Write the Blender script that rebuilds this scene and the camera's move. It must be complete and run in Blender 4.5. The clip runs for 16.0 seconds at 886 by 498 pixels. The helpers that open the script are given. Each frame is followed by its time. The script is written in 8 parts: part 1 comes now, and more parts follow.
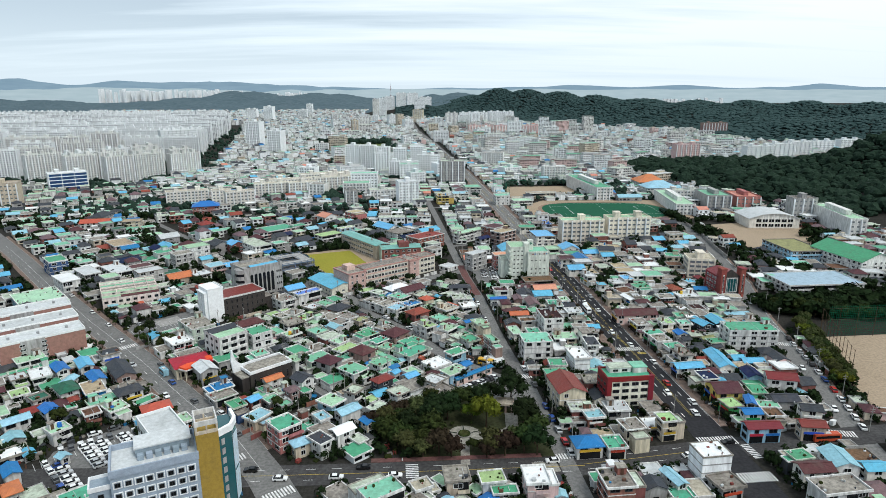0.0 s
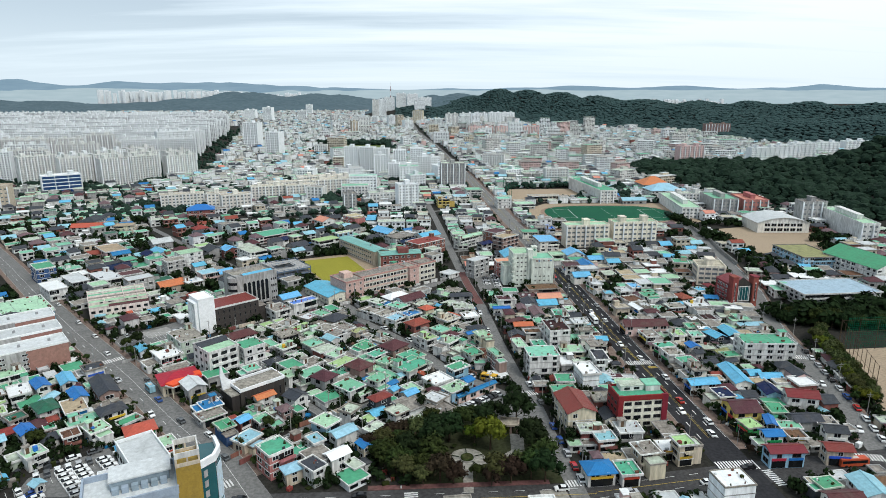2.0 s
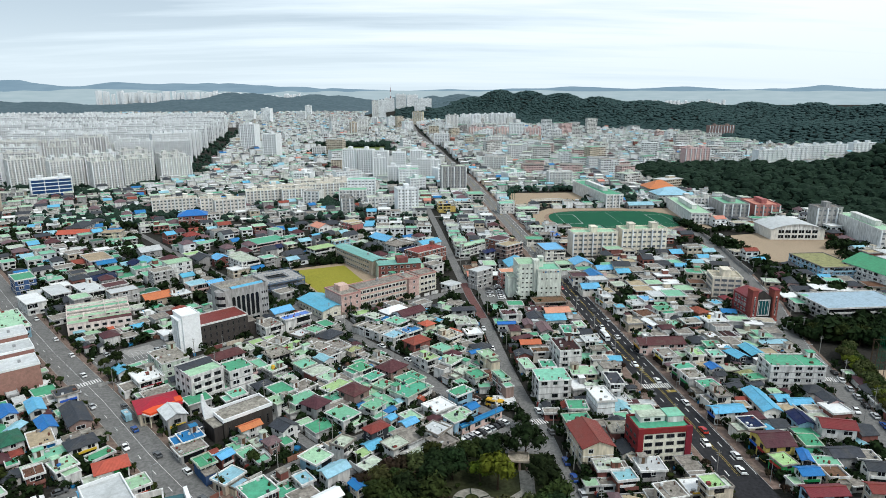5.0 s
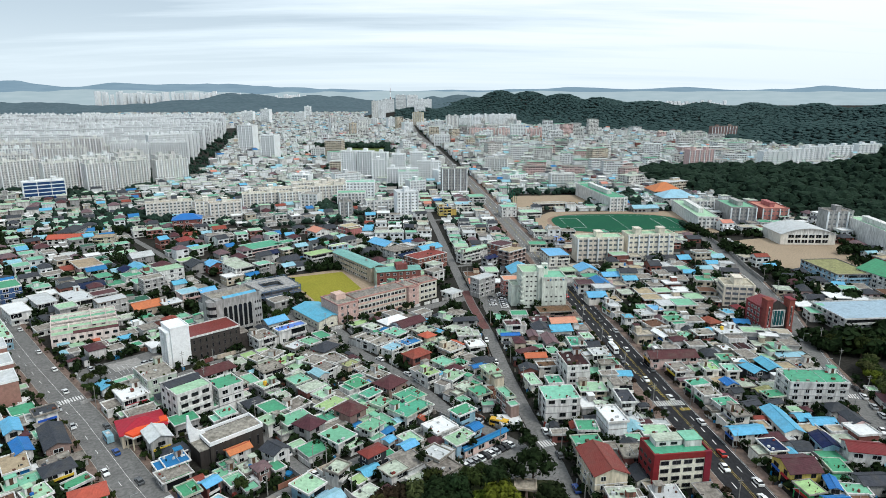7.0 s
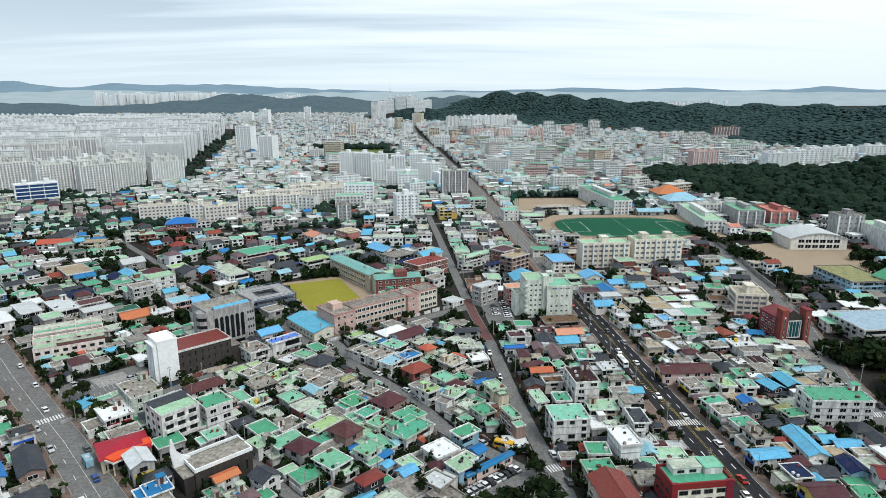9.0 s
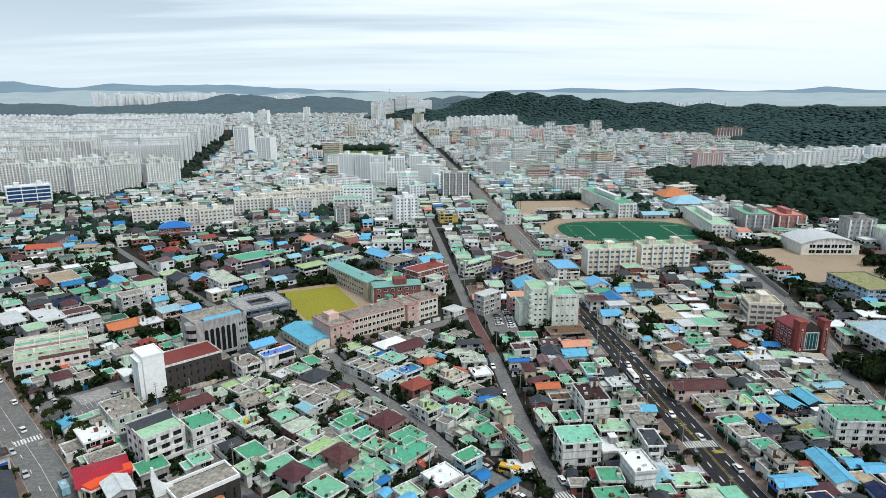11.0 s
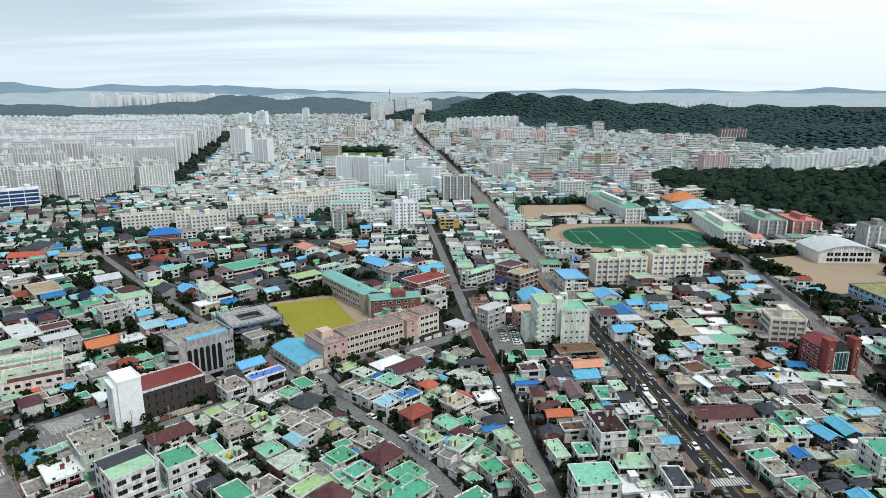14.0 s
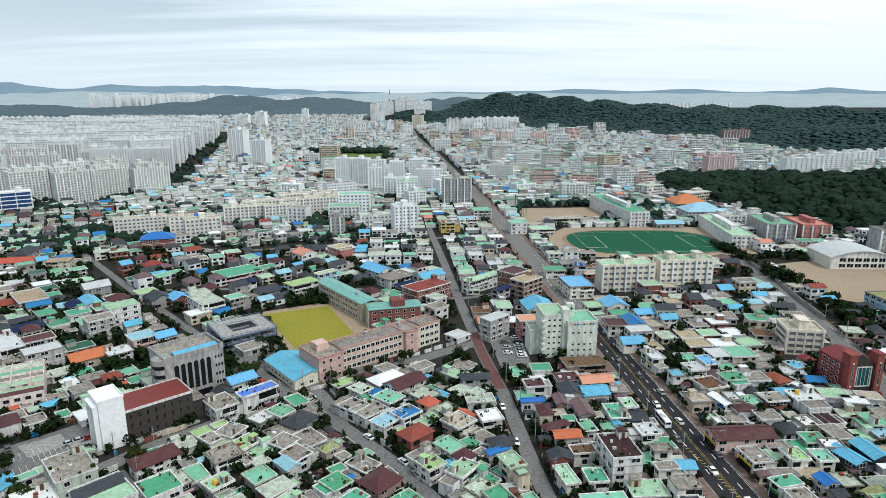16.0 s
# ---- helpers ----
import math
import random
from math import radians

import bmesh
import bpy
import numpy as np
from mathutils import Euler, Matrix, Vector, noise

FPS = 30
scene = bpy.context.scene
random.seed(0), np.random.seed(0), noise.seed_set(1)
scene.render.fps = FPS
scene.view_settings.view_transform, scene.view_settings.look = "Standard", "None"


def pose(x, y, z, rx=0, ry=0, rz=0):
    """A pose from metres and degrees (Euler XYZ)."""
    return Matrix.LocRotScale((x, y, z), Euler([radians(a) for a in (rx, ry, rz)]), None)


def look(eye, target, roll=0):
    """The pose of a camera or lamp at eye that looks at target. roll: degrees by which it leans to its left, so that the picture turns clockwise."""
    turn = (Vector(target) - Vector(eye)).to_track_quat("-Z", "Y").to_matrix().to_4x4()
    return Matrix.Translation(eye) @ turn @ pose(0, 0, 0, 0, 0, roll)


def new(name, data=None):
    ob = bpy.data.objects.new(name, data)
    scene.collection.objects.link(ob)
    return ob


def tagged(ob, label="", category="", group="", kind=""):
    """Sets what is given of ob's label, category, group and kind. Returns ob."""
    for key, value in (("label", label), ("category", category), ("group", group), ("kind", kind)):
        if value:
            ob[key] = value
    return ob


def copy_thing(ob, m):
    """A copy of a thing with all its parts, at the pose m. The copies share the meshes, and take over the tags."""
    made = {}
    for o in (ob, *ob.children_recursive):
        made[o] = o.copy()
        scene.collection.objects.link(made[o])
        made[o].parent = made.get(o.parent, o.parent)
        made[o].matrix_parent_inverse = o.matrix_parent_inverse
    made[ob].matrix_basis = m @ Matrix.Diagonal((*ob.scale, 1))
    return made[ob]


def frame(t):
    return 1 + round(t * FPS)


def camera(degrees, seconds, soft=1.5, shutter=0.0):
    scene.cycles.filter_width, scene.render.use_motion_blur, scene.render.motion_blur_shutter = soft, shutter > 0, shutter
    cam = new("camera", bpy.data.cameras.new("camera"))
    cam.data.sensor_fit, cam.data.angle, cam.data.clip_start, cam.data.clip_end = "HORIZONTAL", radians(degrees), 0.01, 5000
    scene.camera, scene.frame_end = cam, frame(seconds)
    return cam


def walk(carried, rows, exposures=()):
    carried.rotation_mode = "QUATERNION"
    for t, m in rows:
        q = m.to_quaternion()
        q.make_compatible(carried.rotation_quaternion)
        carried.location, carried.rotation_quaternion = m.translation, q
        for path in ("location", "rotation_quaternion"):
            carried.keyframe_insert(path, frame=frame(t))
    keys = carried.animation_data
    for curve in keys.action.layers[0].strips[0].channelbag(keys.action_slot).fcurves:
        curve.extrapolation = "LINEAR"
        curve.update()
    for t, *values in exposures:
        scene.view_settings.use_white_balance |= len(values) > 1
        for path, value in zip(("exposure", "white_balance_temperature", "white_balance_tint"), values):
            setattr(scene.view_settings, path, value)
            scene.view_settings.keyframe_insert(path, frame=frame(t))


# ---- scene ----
# ---- camera: a level forward flight, about 6.9 m/s at 116 m ----
cam = camera(70, 16.0, soft=0.8)


def flight(t):
    eye = Vector((0.506 - 0.0627 * t, -15.712 + 6.9 * t, 116.29 + 0.0996 * t))
    yaw, tilt = -0.02375, -0.2512 + 0.000478 * t - 0.00000815 * t * t
    way = Vector((-math.sin(yaw) * math.cos(tilt), math.cos(yaw) * math.cos(tilt), math.sin(tilt)))
    return look(eye, eye + 100 * way)


walk(cam, [(t, flight(t)) for t in (0, 2, 4, 6, 8, 10, 12, 14, 16)], exposures=[(0, 0.33, 6000, 7), (16, 0.33, 6000, 7)])

# ---- world: a bright overcast sky with thin streaks of stratus ----
world = bpy.data.worlds.new("overcast_sky")
scene.world = world
world.use_nodes = True
wn, wl = world.node_tree.nodes, world.node_tree.links
wn.clear()
sky = wn.new("ShaderNodeTexSky")
sky.sky_type, sky.sun_disc = "NISHITA", False
sky.sun_elevation, sky.sun_rotation = radians(54), radians(135)
coord = wn.new("ShaderNodeTexCoord")
sep = wn.new("ShaderNodeSeparateXYZ")
wl.new(coord.outputs["Generated"], sep.inputs[0])


def wmath(op, a, b=0.0):
    n = wn.new("ShaderNodeMath")
    n.operation = op
    for k, v in enumerate((a, b)):
        if isinstance(v, (int, float)):
            n.inputs[k].default_value = v
        else:
            wl.new(v, n.inputs[k])
    return n.outputs[0]


# the cloud deck as a flat layer overhead: direction / (height + a little)
up = wmath("ADD", wmath("MAXIMUM", sep.outputs["Z"], 0.0), 0.09)
comb = wn.new("ShaderNodeCombineXYZ")
wl.new(wmath("DIVIDE", sep.outputs["X"], up), comb.inputs[0])
wl.new(wmath("DIVIDE", sep.outputs["Y"], up), comb.inputs[1])
wmap = wn.new("ShaderNodeMapping")
wmap.inputs["Rotation"].default_value = (0, 0, radians(10))
wmap.inputs["Scale"].default_value = (0.17, 0.75, 1)
wl.new(comb.outputs[0], wmap.inputs[0])
cloud = wn.new("ShaderNodeTexNoise")
cloud.inputs["Scale"].default_value, cloud.inputs["Detail"].default_value, cloud.inputs["Roughness"].default_value = 1.0, 8, 0.58
wl.new(wmap.outputs[0], cloud.inputs["Vector"])
# the deck thins towards the hidden sun, on the +x side
side = wmath("MULTIPLY", sep.outputs["X"], 0.33)
dens = wmath("SUBTRACT", cloud.outputs["Fac"], side)
ramp = wn.new("ShaderNodeValToRGB")
ramp.color_ramp.elements[0].position, ramp.color_ramp.elements[0].color = 0.38, (1.0, 1.0, 1.0, 1)
ramp.color_ramp.elements[1].position, ramp.color_ramp.elements[1].color = 0.64, (0.55, 0.62, 0.67, 1)
e = ramp.color_ramp.elements.new(0.50)
e.color = (0.80, 0.86, 0.89, 1)
wl.new(dens, ramp.inputs[0])
# towards the horizon the deck melts into an even pale band
low = wn.new("ShaderNodeMapRange")
low.interpolation_type = "SMOOTHSTEP"
low.inputs["From Min"].default_value, low.inputs["From Max"].default_value = 0.0, 0.13
low.inputs["To Min"].default_value, low.inputs["To Max"].default_value = 0.25, 1.0
wl.new(sep.outputs["Z"], low.inputs["Value"])
band = wn.new("ShaderNodeMix")
band.data_type = "RGBA"
band.inputs["A"].default_value = (0.80, 0.87, 0.90, 1)
wl.new(low.outputs[0], band.inputs["Factor"])
wl.new(ramp.outputs[0], band.inputs["B"])
hsky = wn.new("ShaderNodeMix")
hsky.data_type = "RGBA"
hsky.inputs["Factor"].default_value = 0.92
dim = wn.new("ShaderNodeMix")
dim.data_type, dim.blend_type = "RGBA", "MULTIPLY"
dim.inputs["Factor"].default_value = 1.0
wl.new(sky.outputs[0], dim.inputs["A"])
dim.inputs["B"].default_value = (0.10, 0.10, 0.10, 1)
wl.new(dim.outputs["Result"], hsky.inputs["A"])
wl.new(band.outputs["Result"], hsky.inputs["B"])
back = wn.new("ShaderNodeBackground")
back.inputs["Strength"].default_value = 0.88
wl.new(hsky.outputs["Result"], back.inputs["Color"])
wout = wn.new("ShaderNodeOutputWorld")
wl.new(back.outputs[0], wout.inputs[0])

sun_data = bpy.data.lights.new("sun", "SUN")
sun_data.energy, sun_data.angle, sun_data.color = 1.8, radians(16), (1.0, 0.93, 0.83)
sun = new("sun", sun_data)
sun.matrix_world = look((0, 0, 300), Vector((0, 0, 300)) - Vector((math.sin(radians(135)) * 0.588, math.cos(radians(135)) * 0.588, 0.809)) * 100)

# ---- materials ----
def mat(name, rgb, rough=0.8, stain=0.35, scale=0.25, metal=0.0, bump=0.0, ribs=0.0, vary=0.12, fine=3.0, dirt=(0.10, 0.09, 0.07), streak=1.0):
    """A weathered surface: broad stains, fine grain, a small shift from thing to thing. ribs: pitch of a sheet's ribs in metres."""
    m = bpy.data.materials.new(name)
    m.use_nodes = True
    n, l = m.node_tree.nodes, m.node_tree.links
    p = n["Principled BSDF"]
    p.inputs["Roughness"].default_value, p.inputs["Metallic"].default_value = rough, metal
    if rough > 0.36:
        p.inputs["Specular IOR Level"].default_value = 0.03 if rough > 0.7 else 0.16
    co = n.new("ShaderNodeNewGeometry").outputs["Position"]
    if streak != 1.0:
        run = n.new("ShaderNodeMapping")
        run.inputs["Scale"].default_value = (1, 1, streak)
        l.new(co, run.inputs[0])
        co = run.outputs[0]
    big, small = n.new("ShaderNodeTexNoise"), n.new("ShaderNodeTexNoise")
    for tex, s, det in ((big, scale, 5), (small, fine, 3)):
        tex.inputs["Scale"].default_value, tex.inputs["Detail"].default_value = s, det
        l.new(co, tex.inputs["Vector"])
    info = n.new("ShaderNodeObjectInfo")
    r1 = n.new("ShaderNodeMapRange")
    r1.inputs["From Min"].default_value, r1.inputs["From Max"].default_value = 0.48, 0.74
    r1.inputs["To Max"].default_value = stain
    l.new(big.outputs["Fac"], r1.inputs["Value"])
    mix = n.new("ShaderNodeMix")
    mix.data_type = "RGBA"
    mix.inputs["A"].default_value, mix.inputs["B"].default_value = (*rgb, 1), (*dirt, 1)
    l.new(r1.outputs[0], mix.inputs["Factor"])
    val = n.new("ShaderNodeMath")
    val.operation = "MULTIPLY_ADD"
    val.inputs[1].default_value, val.inputs[2].default_value = 2 * vary, 1 - vary
    l.new(info.outputs["Random"], val.inputs[0])
    grain = n.new("ShaderNodeMath")
    grain.operation = "MULTIPLY_ADD"
    grain.inputs[1].default_value, grain.inputs[2].default_value = 0.36, 0.82
    l.new(small.outputs["Fac"], grain.inputs[0])
    both = n.new("ShaderNodeMath")
    both.operation = "MULTIPLY"
    l.new(val.outputs[0], both.inputs[0])
    mid = n.new("ShaderNodeTexNoise")
    mid.inputs["Scale"].default_value, mid.inputs["Detail"].default_value = 0.9, 4
    l.new(co, mid.inputs["Vector"])
    patchy = n.new("ShaderNodeMapRange")
    patchy.inputs["From Min"].default_value, patchy.inputs["From Max"].default_value = 0.36, 0.64
    patchy.inputs["To Min"].default_value, patchy.inputs["To Max"].default_value = 1.0 - 0.55 * stain, 1.0 + 0.25 * stain
    l.new(mid.outputs["Fac"], patchy.inputs["Value"])
    worn = n.new("ShaderNodeMath")
    worn.operation = "MULTIPLY"
    l.new(grain.outputs[0], worn.inputs[0])
    l.new(patchy.outputs[0], worn.inputs[1])
    l.new(worn.outputs[0], both.inputs[1])
    hsv = n.new("ShaderNodeHueSaturation")
    hue = n.new("ShaderNodeMath")
    hue.operation = "MULTIPLY_ADD"
    hue.inputs[1].default_value, hue.inputs[2].default_value = vary * 0.25, 0.5 - vary * 0.125
    l.new(info.outputs["Random"], hue.inputs[0])
    l.new(hue.outputs[0], hsv.inputs["Hue"])
    l.new(both.outputs[0], hsv.inputs["Value"])
    l.new(mix.outputs["Result"], hsv.inputs["Color"])
    l.new(hsv.outputs[0], p.inputs["Base Color"])
    if bump or ribs:
        b = n.new("ShaderNodeBump")
        b.inputs["Strength"].default_value = bump or 0.5
        b.inputs["Distance"].default_value = 0.06
        src = small.outputs["Fac"]
        if ribs:
            w = n.new("ShaderNodeTexWave")
            w.inputs["Scale"].default_value = 0.31 / ribs
            tc = n.new("ShaderNodeTexCoord")
            l.new(tc.outputs["Object"], w.inputs["Vector"])
            src = w.outputs["Fac"]
        l.new(src, b.inputs["Height"])
        l.new(b.outputs[0], p.inputs["Normal"])
    return m


ROOF = {k: mat("roof_" + k, c, **o) for k, c, o in (
    ("green", (0.085, 0.33, 0.19), dict(rough=0.55, stain=0.30)),
    ("teal", (0.19, 0.45, 0.30), dict(rough=0.55, stain=0.28)),
    ("mint", (0.34, 0.53, 0.345), dict(rough=0.6, stain=0.3)),
    ("lime", (0.34, 0.50, 0.22), dict(rough=0.6, stain=0.3)),
    ("pale", (0.46, 0.52, 0.42), dict(stain=0.5)),
    ("concrete", (0.285, 0.262, 0.228), dict(rough=0.9, stain=0.65, bump=0.4)),
    ("ltgrey", (0.52, 0.54, 0.54), dict(stain=0.22)),
    ("white", (0.74, 0.75, 0.74), dict(stain=0.14)),
    ("beige", (0.46, 0.42, 0.33), dict(stain=0.5)),
    ("tan", (0.42, 0.35, 0.23), dict(stain=0.4)),
    ("bluegrey", (0.36, 0.46, 0.55), dict(stain=0.25)),
    ("brown", (0.15, 0.085, 0.055), dict(stain=0.5)),
    ("olive", (0.30, 0.31, 0.15), dict(stain=0.5)),
    ("darkpatch", (0.055, 0.03, 0.03), dict(stain=0.4)),
    ("navy", (0.02, 0.03, 0.075), dict(stain=0.4)),
    ("solar", (0.05, 0.19, 0.55), dict(rough=0.3, stain=0.3)),
    ("blue", (0.025, 0.16, 0.40), dict(rough=0.45, stain=0.2, ribs=0.5)),
    ("cyan", (0.13, 0.40, 0.60), dict(rough=0.45, stain=0.22, ribs=0.5)),
    ("sky", (0.27, 0.48, 0.56), dict(rough=0.5, stain=0.25, ribs=0.5)),
    ("maroon", (0.085, 0.032, 0.037), dict(rough=0.6, stain=0.35, ribs=0.35)),
    ("red", (0.175, 0.030, 0.030), dict(rough=0.5, stain=0.2, ribs=0.35)),
    ("brick", (0.25, 0.065, 0.042), dict(rough=0.7, ribs=0.35)),
    ("orange", (0.47, 0.13, 0.065), dict(rough=0.6, stain=0.2, ribs=0.35)),
    ("salmon", (0.56, 0.24, 0.17), dict(rough=0.6, stain=0.2, ribs=0.35)),
    ("mauve", (0.15, 0.095, 0.105), dict(rough=0.6, ribs=0.35)),
    ("slate", (0.045, 0.05, 0.06), dict(rough=0.6, ribs=0.35)),
    ("dkgreen", (0.03, 0.12, 0.075), dict(rough=0.6, ribs=0.35)),
)}
WALL = {k: mat("wall_" + k, c, **o) for k, c, o in (
    ("white", (0.67, 0.665, 0.64), dict(stain=0.45, scale=0.7, streak=0.22)),
    # blank white is tinted cool so that distant walls carry some haze
    ("blank", (0.765, 0.785, 0.79), dict(stain=0.25, scale=0.7, streak=0.22)),
    ("cream", (0.72, 0.69, 0.625), dict(stain=0.25, scale=0.7, streak=0.22)),
    ("beigew", (0.69, 0.63, 0.53), dict(stain=0.3, scale=0.7, streak=0.22)),
    ("grey", (0.36, 0.355, 0.345), dict(stain=0.5, scale=0.7, streak=0.22)),
    ("tanw", (0.56, 0.49, 0.38), dict(stain=0.4, scale=0.7, streak=0.22)),
    ("pink", (0.64, 0.46, 0.43), dict(stain=0.3, scale=0.7, streak=0.22)),
    ("pinkw", (0.42, 0.17, 0.16), dict(stain=0.4, scale=0.7, streak=0.22)),
    ("brick", (0.235, 0.10, 0.08), dict(stain=0.4, scale=0.7, streak=0.22)),
    ("palegreen", (0.42, 0.48, 0.40), dict(stain=0.4, scale=0.7, streak=0.22)),
    ("brownw", (0.27, 0.19, 0.165), dict(stain=0.4, scale=0.7, streak=0.22)),
    ("sky", (0.28, 0.45, 0.56), dict(stain=0.3, scale=0.7, streak=0.22)),
    ("blue", (0.03, 0.17, 0.45), dict(stain=0.3, scale=0.7, streak=0.22)),
    ("navyw", (0.05, 0.09, 0.22), dict(stain=0.3, scale=0.7, streak=0.22)),
    ("yellow", (0.55, 0.40, 0.12), dict(stain=0.3, scale=0.7, streak=0.22)),
    ("green", (0.06, 0.34, 0.10), dict(stain=0.3, scale=0.7, streak=0.22)),
    ("slate", (0.05, 0.055, 0.065), dict(stain=0.3, scale=0.7, streak=0.22)),
    ("dark", (0.05, 0.045, 0.042), dict(stain=0.3, scale=0.7, streak=0.22)),
)}
M_FRAME = mat("window_frame_white", (0.62, 0.63, 0.62), 0.5, 0.1)
M_FRAME_DK = mat("window_frame_dark", (0.06, 0.06, 0.065), 0.4, 0.1)
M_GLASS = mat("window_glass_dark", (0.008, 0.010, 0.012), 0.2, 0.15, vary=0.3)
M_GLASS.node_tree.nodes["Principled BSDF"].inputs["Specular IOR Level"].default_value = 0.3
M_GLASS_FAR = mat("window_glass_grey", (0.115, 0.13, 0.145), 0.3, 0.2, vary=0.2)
M_GLASS_BLUE = mat("window_glass_blue", (0.02, 0.06, 0.16), 0.1, 0.1)
M_TANK = {"yellow": mat("tank_yellow", (0.62, 0.36, 0.04), 0.5, 0.15), "blue": mat("tank_blue", (0.03, 0.18, 0.5), 0.5, 0.15),
          "steel": mat("tank_steel", (0.5, 0.52, 0.53), 0.35, 0.2, metal=0.6)}
# ground colour lowered to near black: the shade between houses is put in here
M_GROUND = mat("packed_ground_shaded", (0.036, 0.034, 0.030), 0.95, 0.55, 0.07, bump=0.3, vary=0.0, dirt=(0.016, 0.019, 0.013))
M_ASPHALT = mat("asphalt_grey", (0.18, 0.177, 0.17), 0.9, 0.45, 0.12, bump=0.2, vary=0.0, dirt=(0.10, 0.10, 0.098))
M_ASPHALT_NEW = mat("asphalt_new", (0.032, 0.032, 0.035), 0.85, 0.4, 0.1, bump=0.2, vary=0.0, dirt=(0.055, 0.055, 0.055))
M_ASPHALT_MID = mat("asphalt_dark_grey", (0.062, 0.06, 0.06), 0.9, 0.5, 0.12, bump=0.2, vary=0.0, dirt=(0.10, 0.098, 0.095))
M_PAVE = mat("paving_brown", (0.20, 0.145, 0.12), 0.9, 0.5, 0.2, bump=0.2, vary=0.0)
M_PAVE_RED = mat("paving_red", (0.15, 0.075, 0.07), 0.9, 0.4, 0.2, vary=0.0)
M_KERB = mat("kerb_stone", (0.34, 0.33, 0.31), 0.9, 0.4)
M_PAINT = mat("road_paint_white", (0.68, 0.68, 0.66), 0.7, 0.45, 0.6)
M_PAINT_Y = mat("road_paint_yellow", (0.42, 0.29, 0.06), 0.7, 0.4, 0.6)
M_SAND = mat("sand", (0.35, 0.275, 0.195), 0.95, 0.35, 0.05, vary=0.0, dirt=(0.24, 0.19, 0.13))
M_TURF_Y = mat("turf_yellow", (0.27, 0.25, 0.04), 0.95, 0.3, 0.06, bump=0.4, vary=0.0, dirt=(0.17, 0.19, 0.03))
M_TURF_G = mat("turf_green", (0.022, 0.095, 0.055), 0.95, 0.3, 0.06, bump=0.4, vary=0.0, dirt=(0.03, 0.14, 0.06))
M_TRACK = mat("running_track", (0.27, 0.19, 0.14), 0.9, 0.3, vary=0.0)
M_GRASS = mat("grass", (0.042, 0.046, 0.024), 0.95, 0.5, 0.1, bump=0.6, vary=0.0, dirt=(0.035, 0.05, 0.018))
M_TYRE = mat("tyre_rubber", (0.02, 0.02, 0.02), 0.9, 0.1)
M_POLE = mat("galvanised_pole", (0.32, 0.33, 0.33), 0.5, 0.2, metal=0.4)
M_NET = mat("green_netting", (0.01, 0.12, 0.07), 0.8, 0.2)
M_BARK = mat("bark", (0.07, 0.05, 0.035), 0.95, 0.3, bump=0.6)


def leaf_mat(name, rgb, dark, scale=0.8):
    m = mat(name, rgb, 0.85, 0.75, scale, bump=0.0, vary=0.22, fine=4.0, dirt=dark)
    return m


M_LEAF = [leaf_mat("leaves_deep", (0.017, 0.029, 0.011), (0.006, 0.011, 0.005)),
          leaf_mat("leaves_mid", (0.034, 0.048, 0.014), (0.011, 0.018, 0.007)),
          leaf_mat("leaves_bright", (0.095, 0.115, 0.014), (0.035, 0.05, 0.009)),
          leaf_mat("leaves_olive", (0.062, 0.070, 0.026), (0.022, 0.028, 0.011)),
          leaf_mat("leaves_bronze", (0.034, 0.024, 0.016), (0.012, 0.009, 0.006))]
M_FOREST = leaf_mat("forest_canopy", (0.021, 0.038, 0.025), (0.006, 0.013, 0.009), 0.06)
# far ridge leaves: distance haze painted in as a bluer, paler green
M_HAZED_FOREST = leaf_mat("hazed_forest_canopy", (0.050, 0.084, 0.087), (0.030, 0.053, 0.055), 0.02)

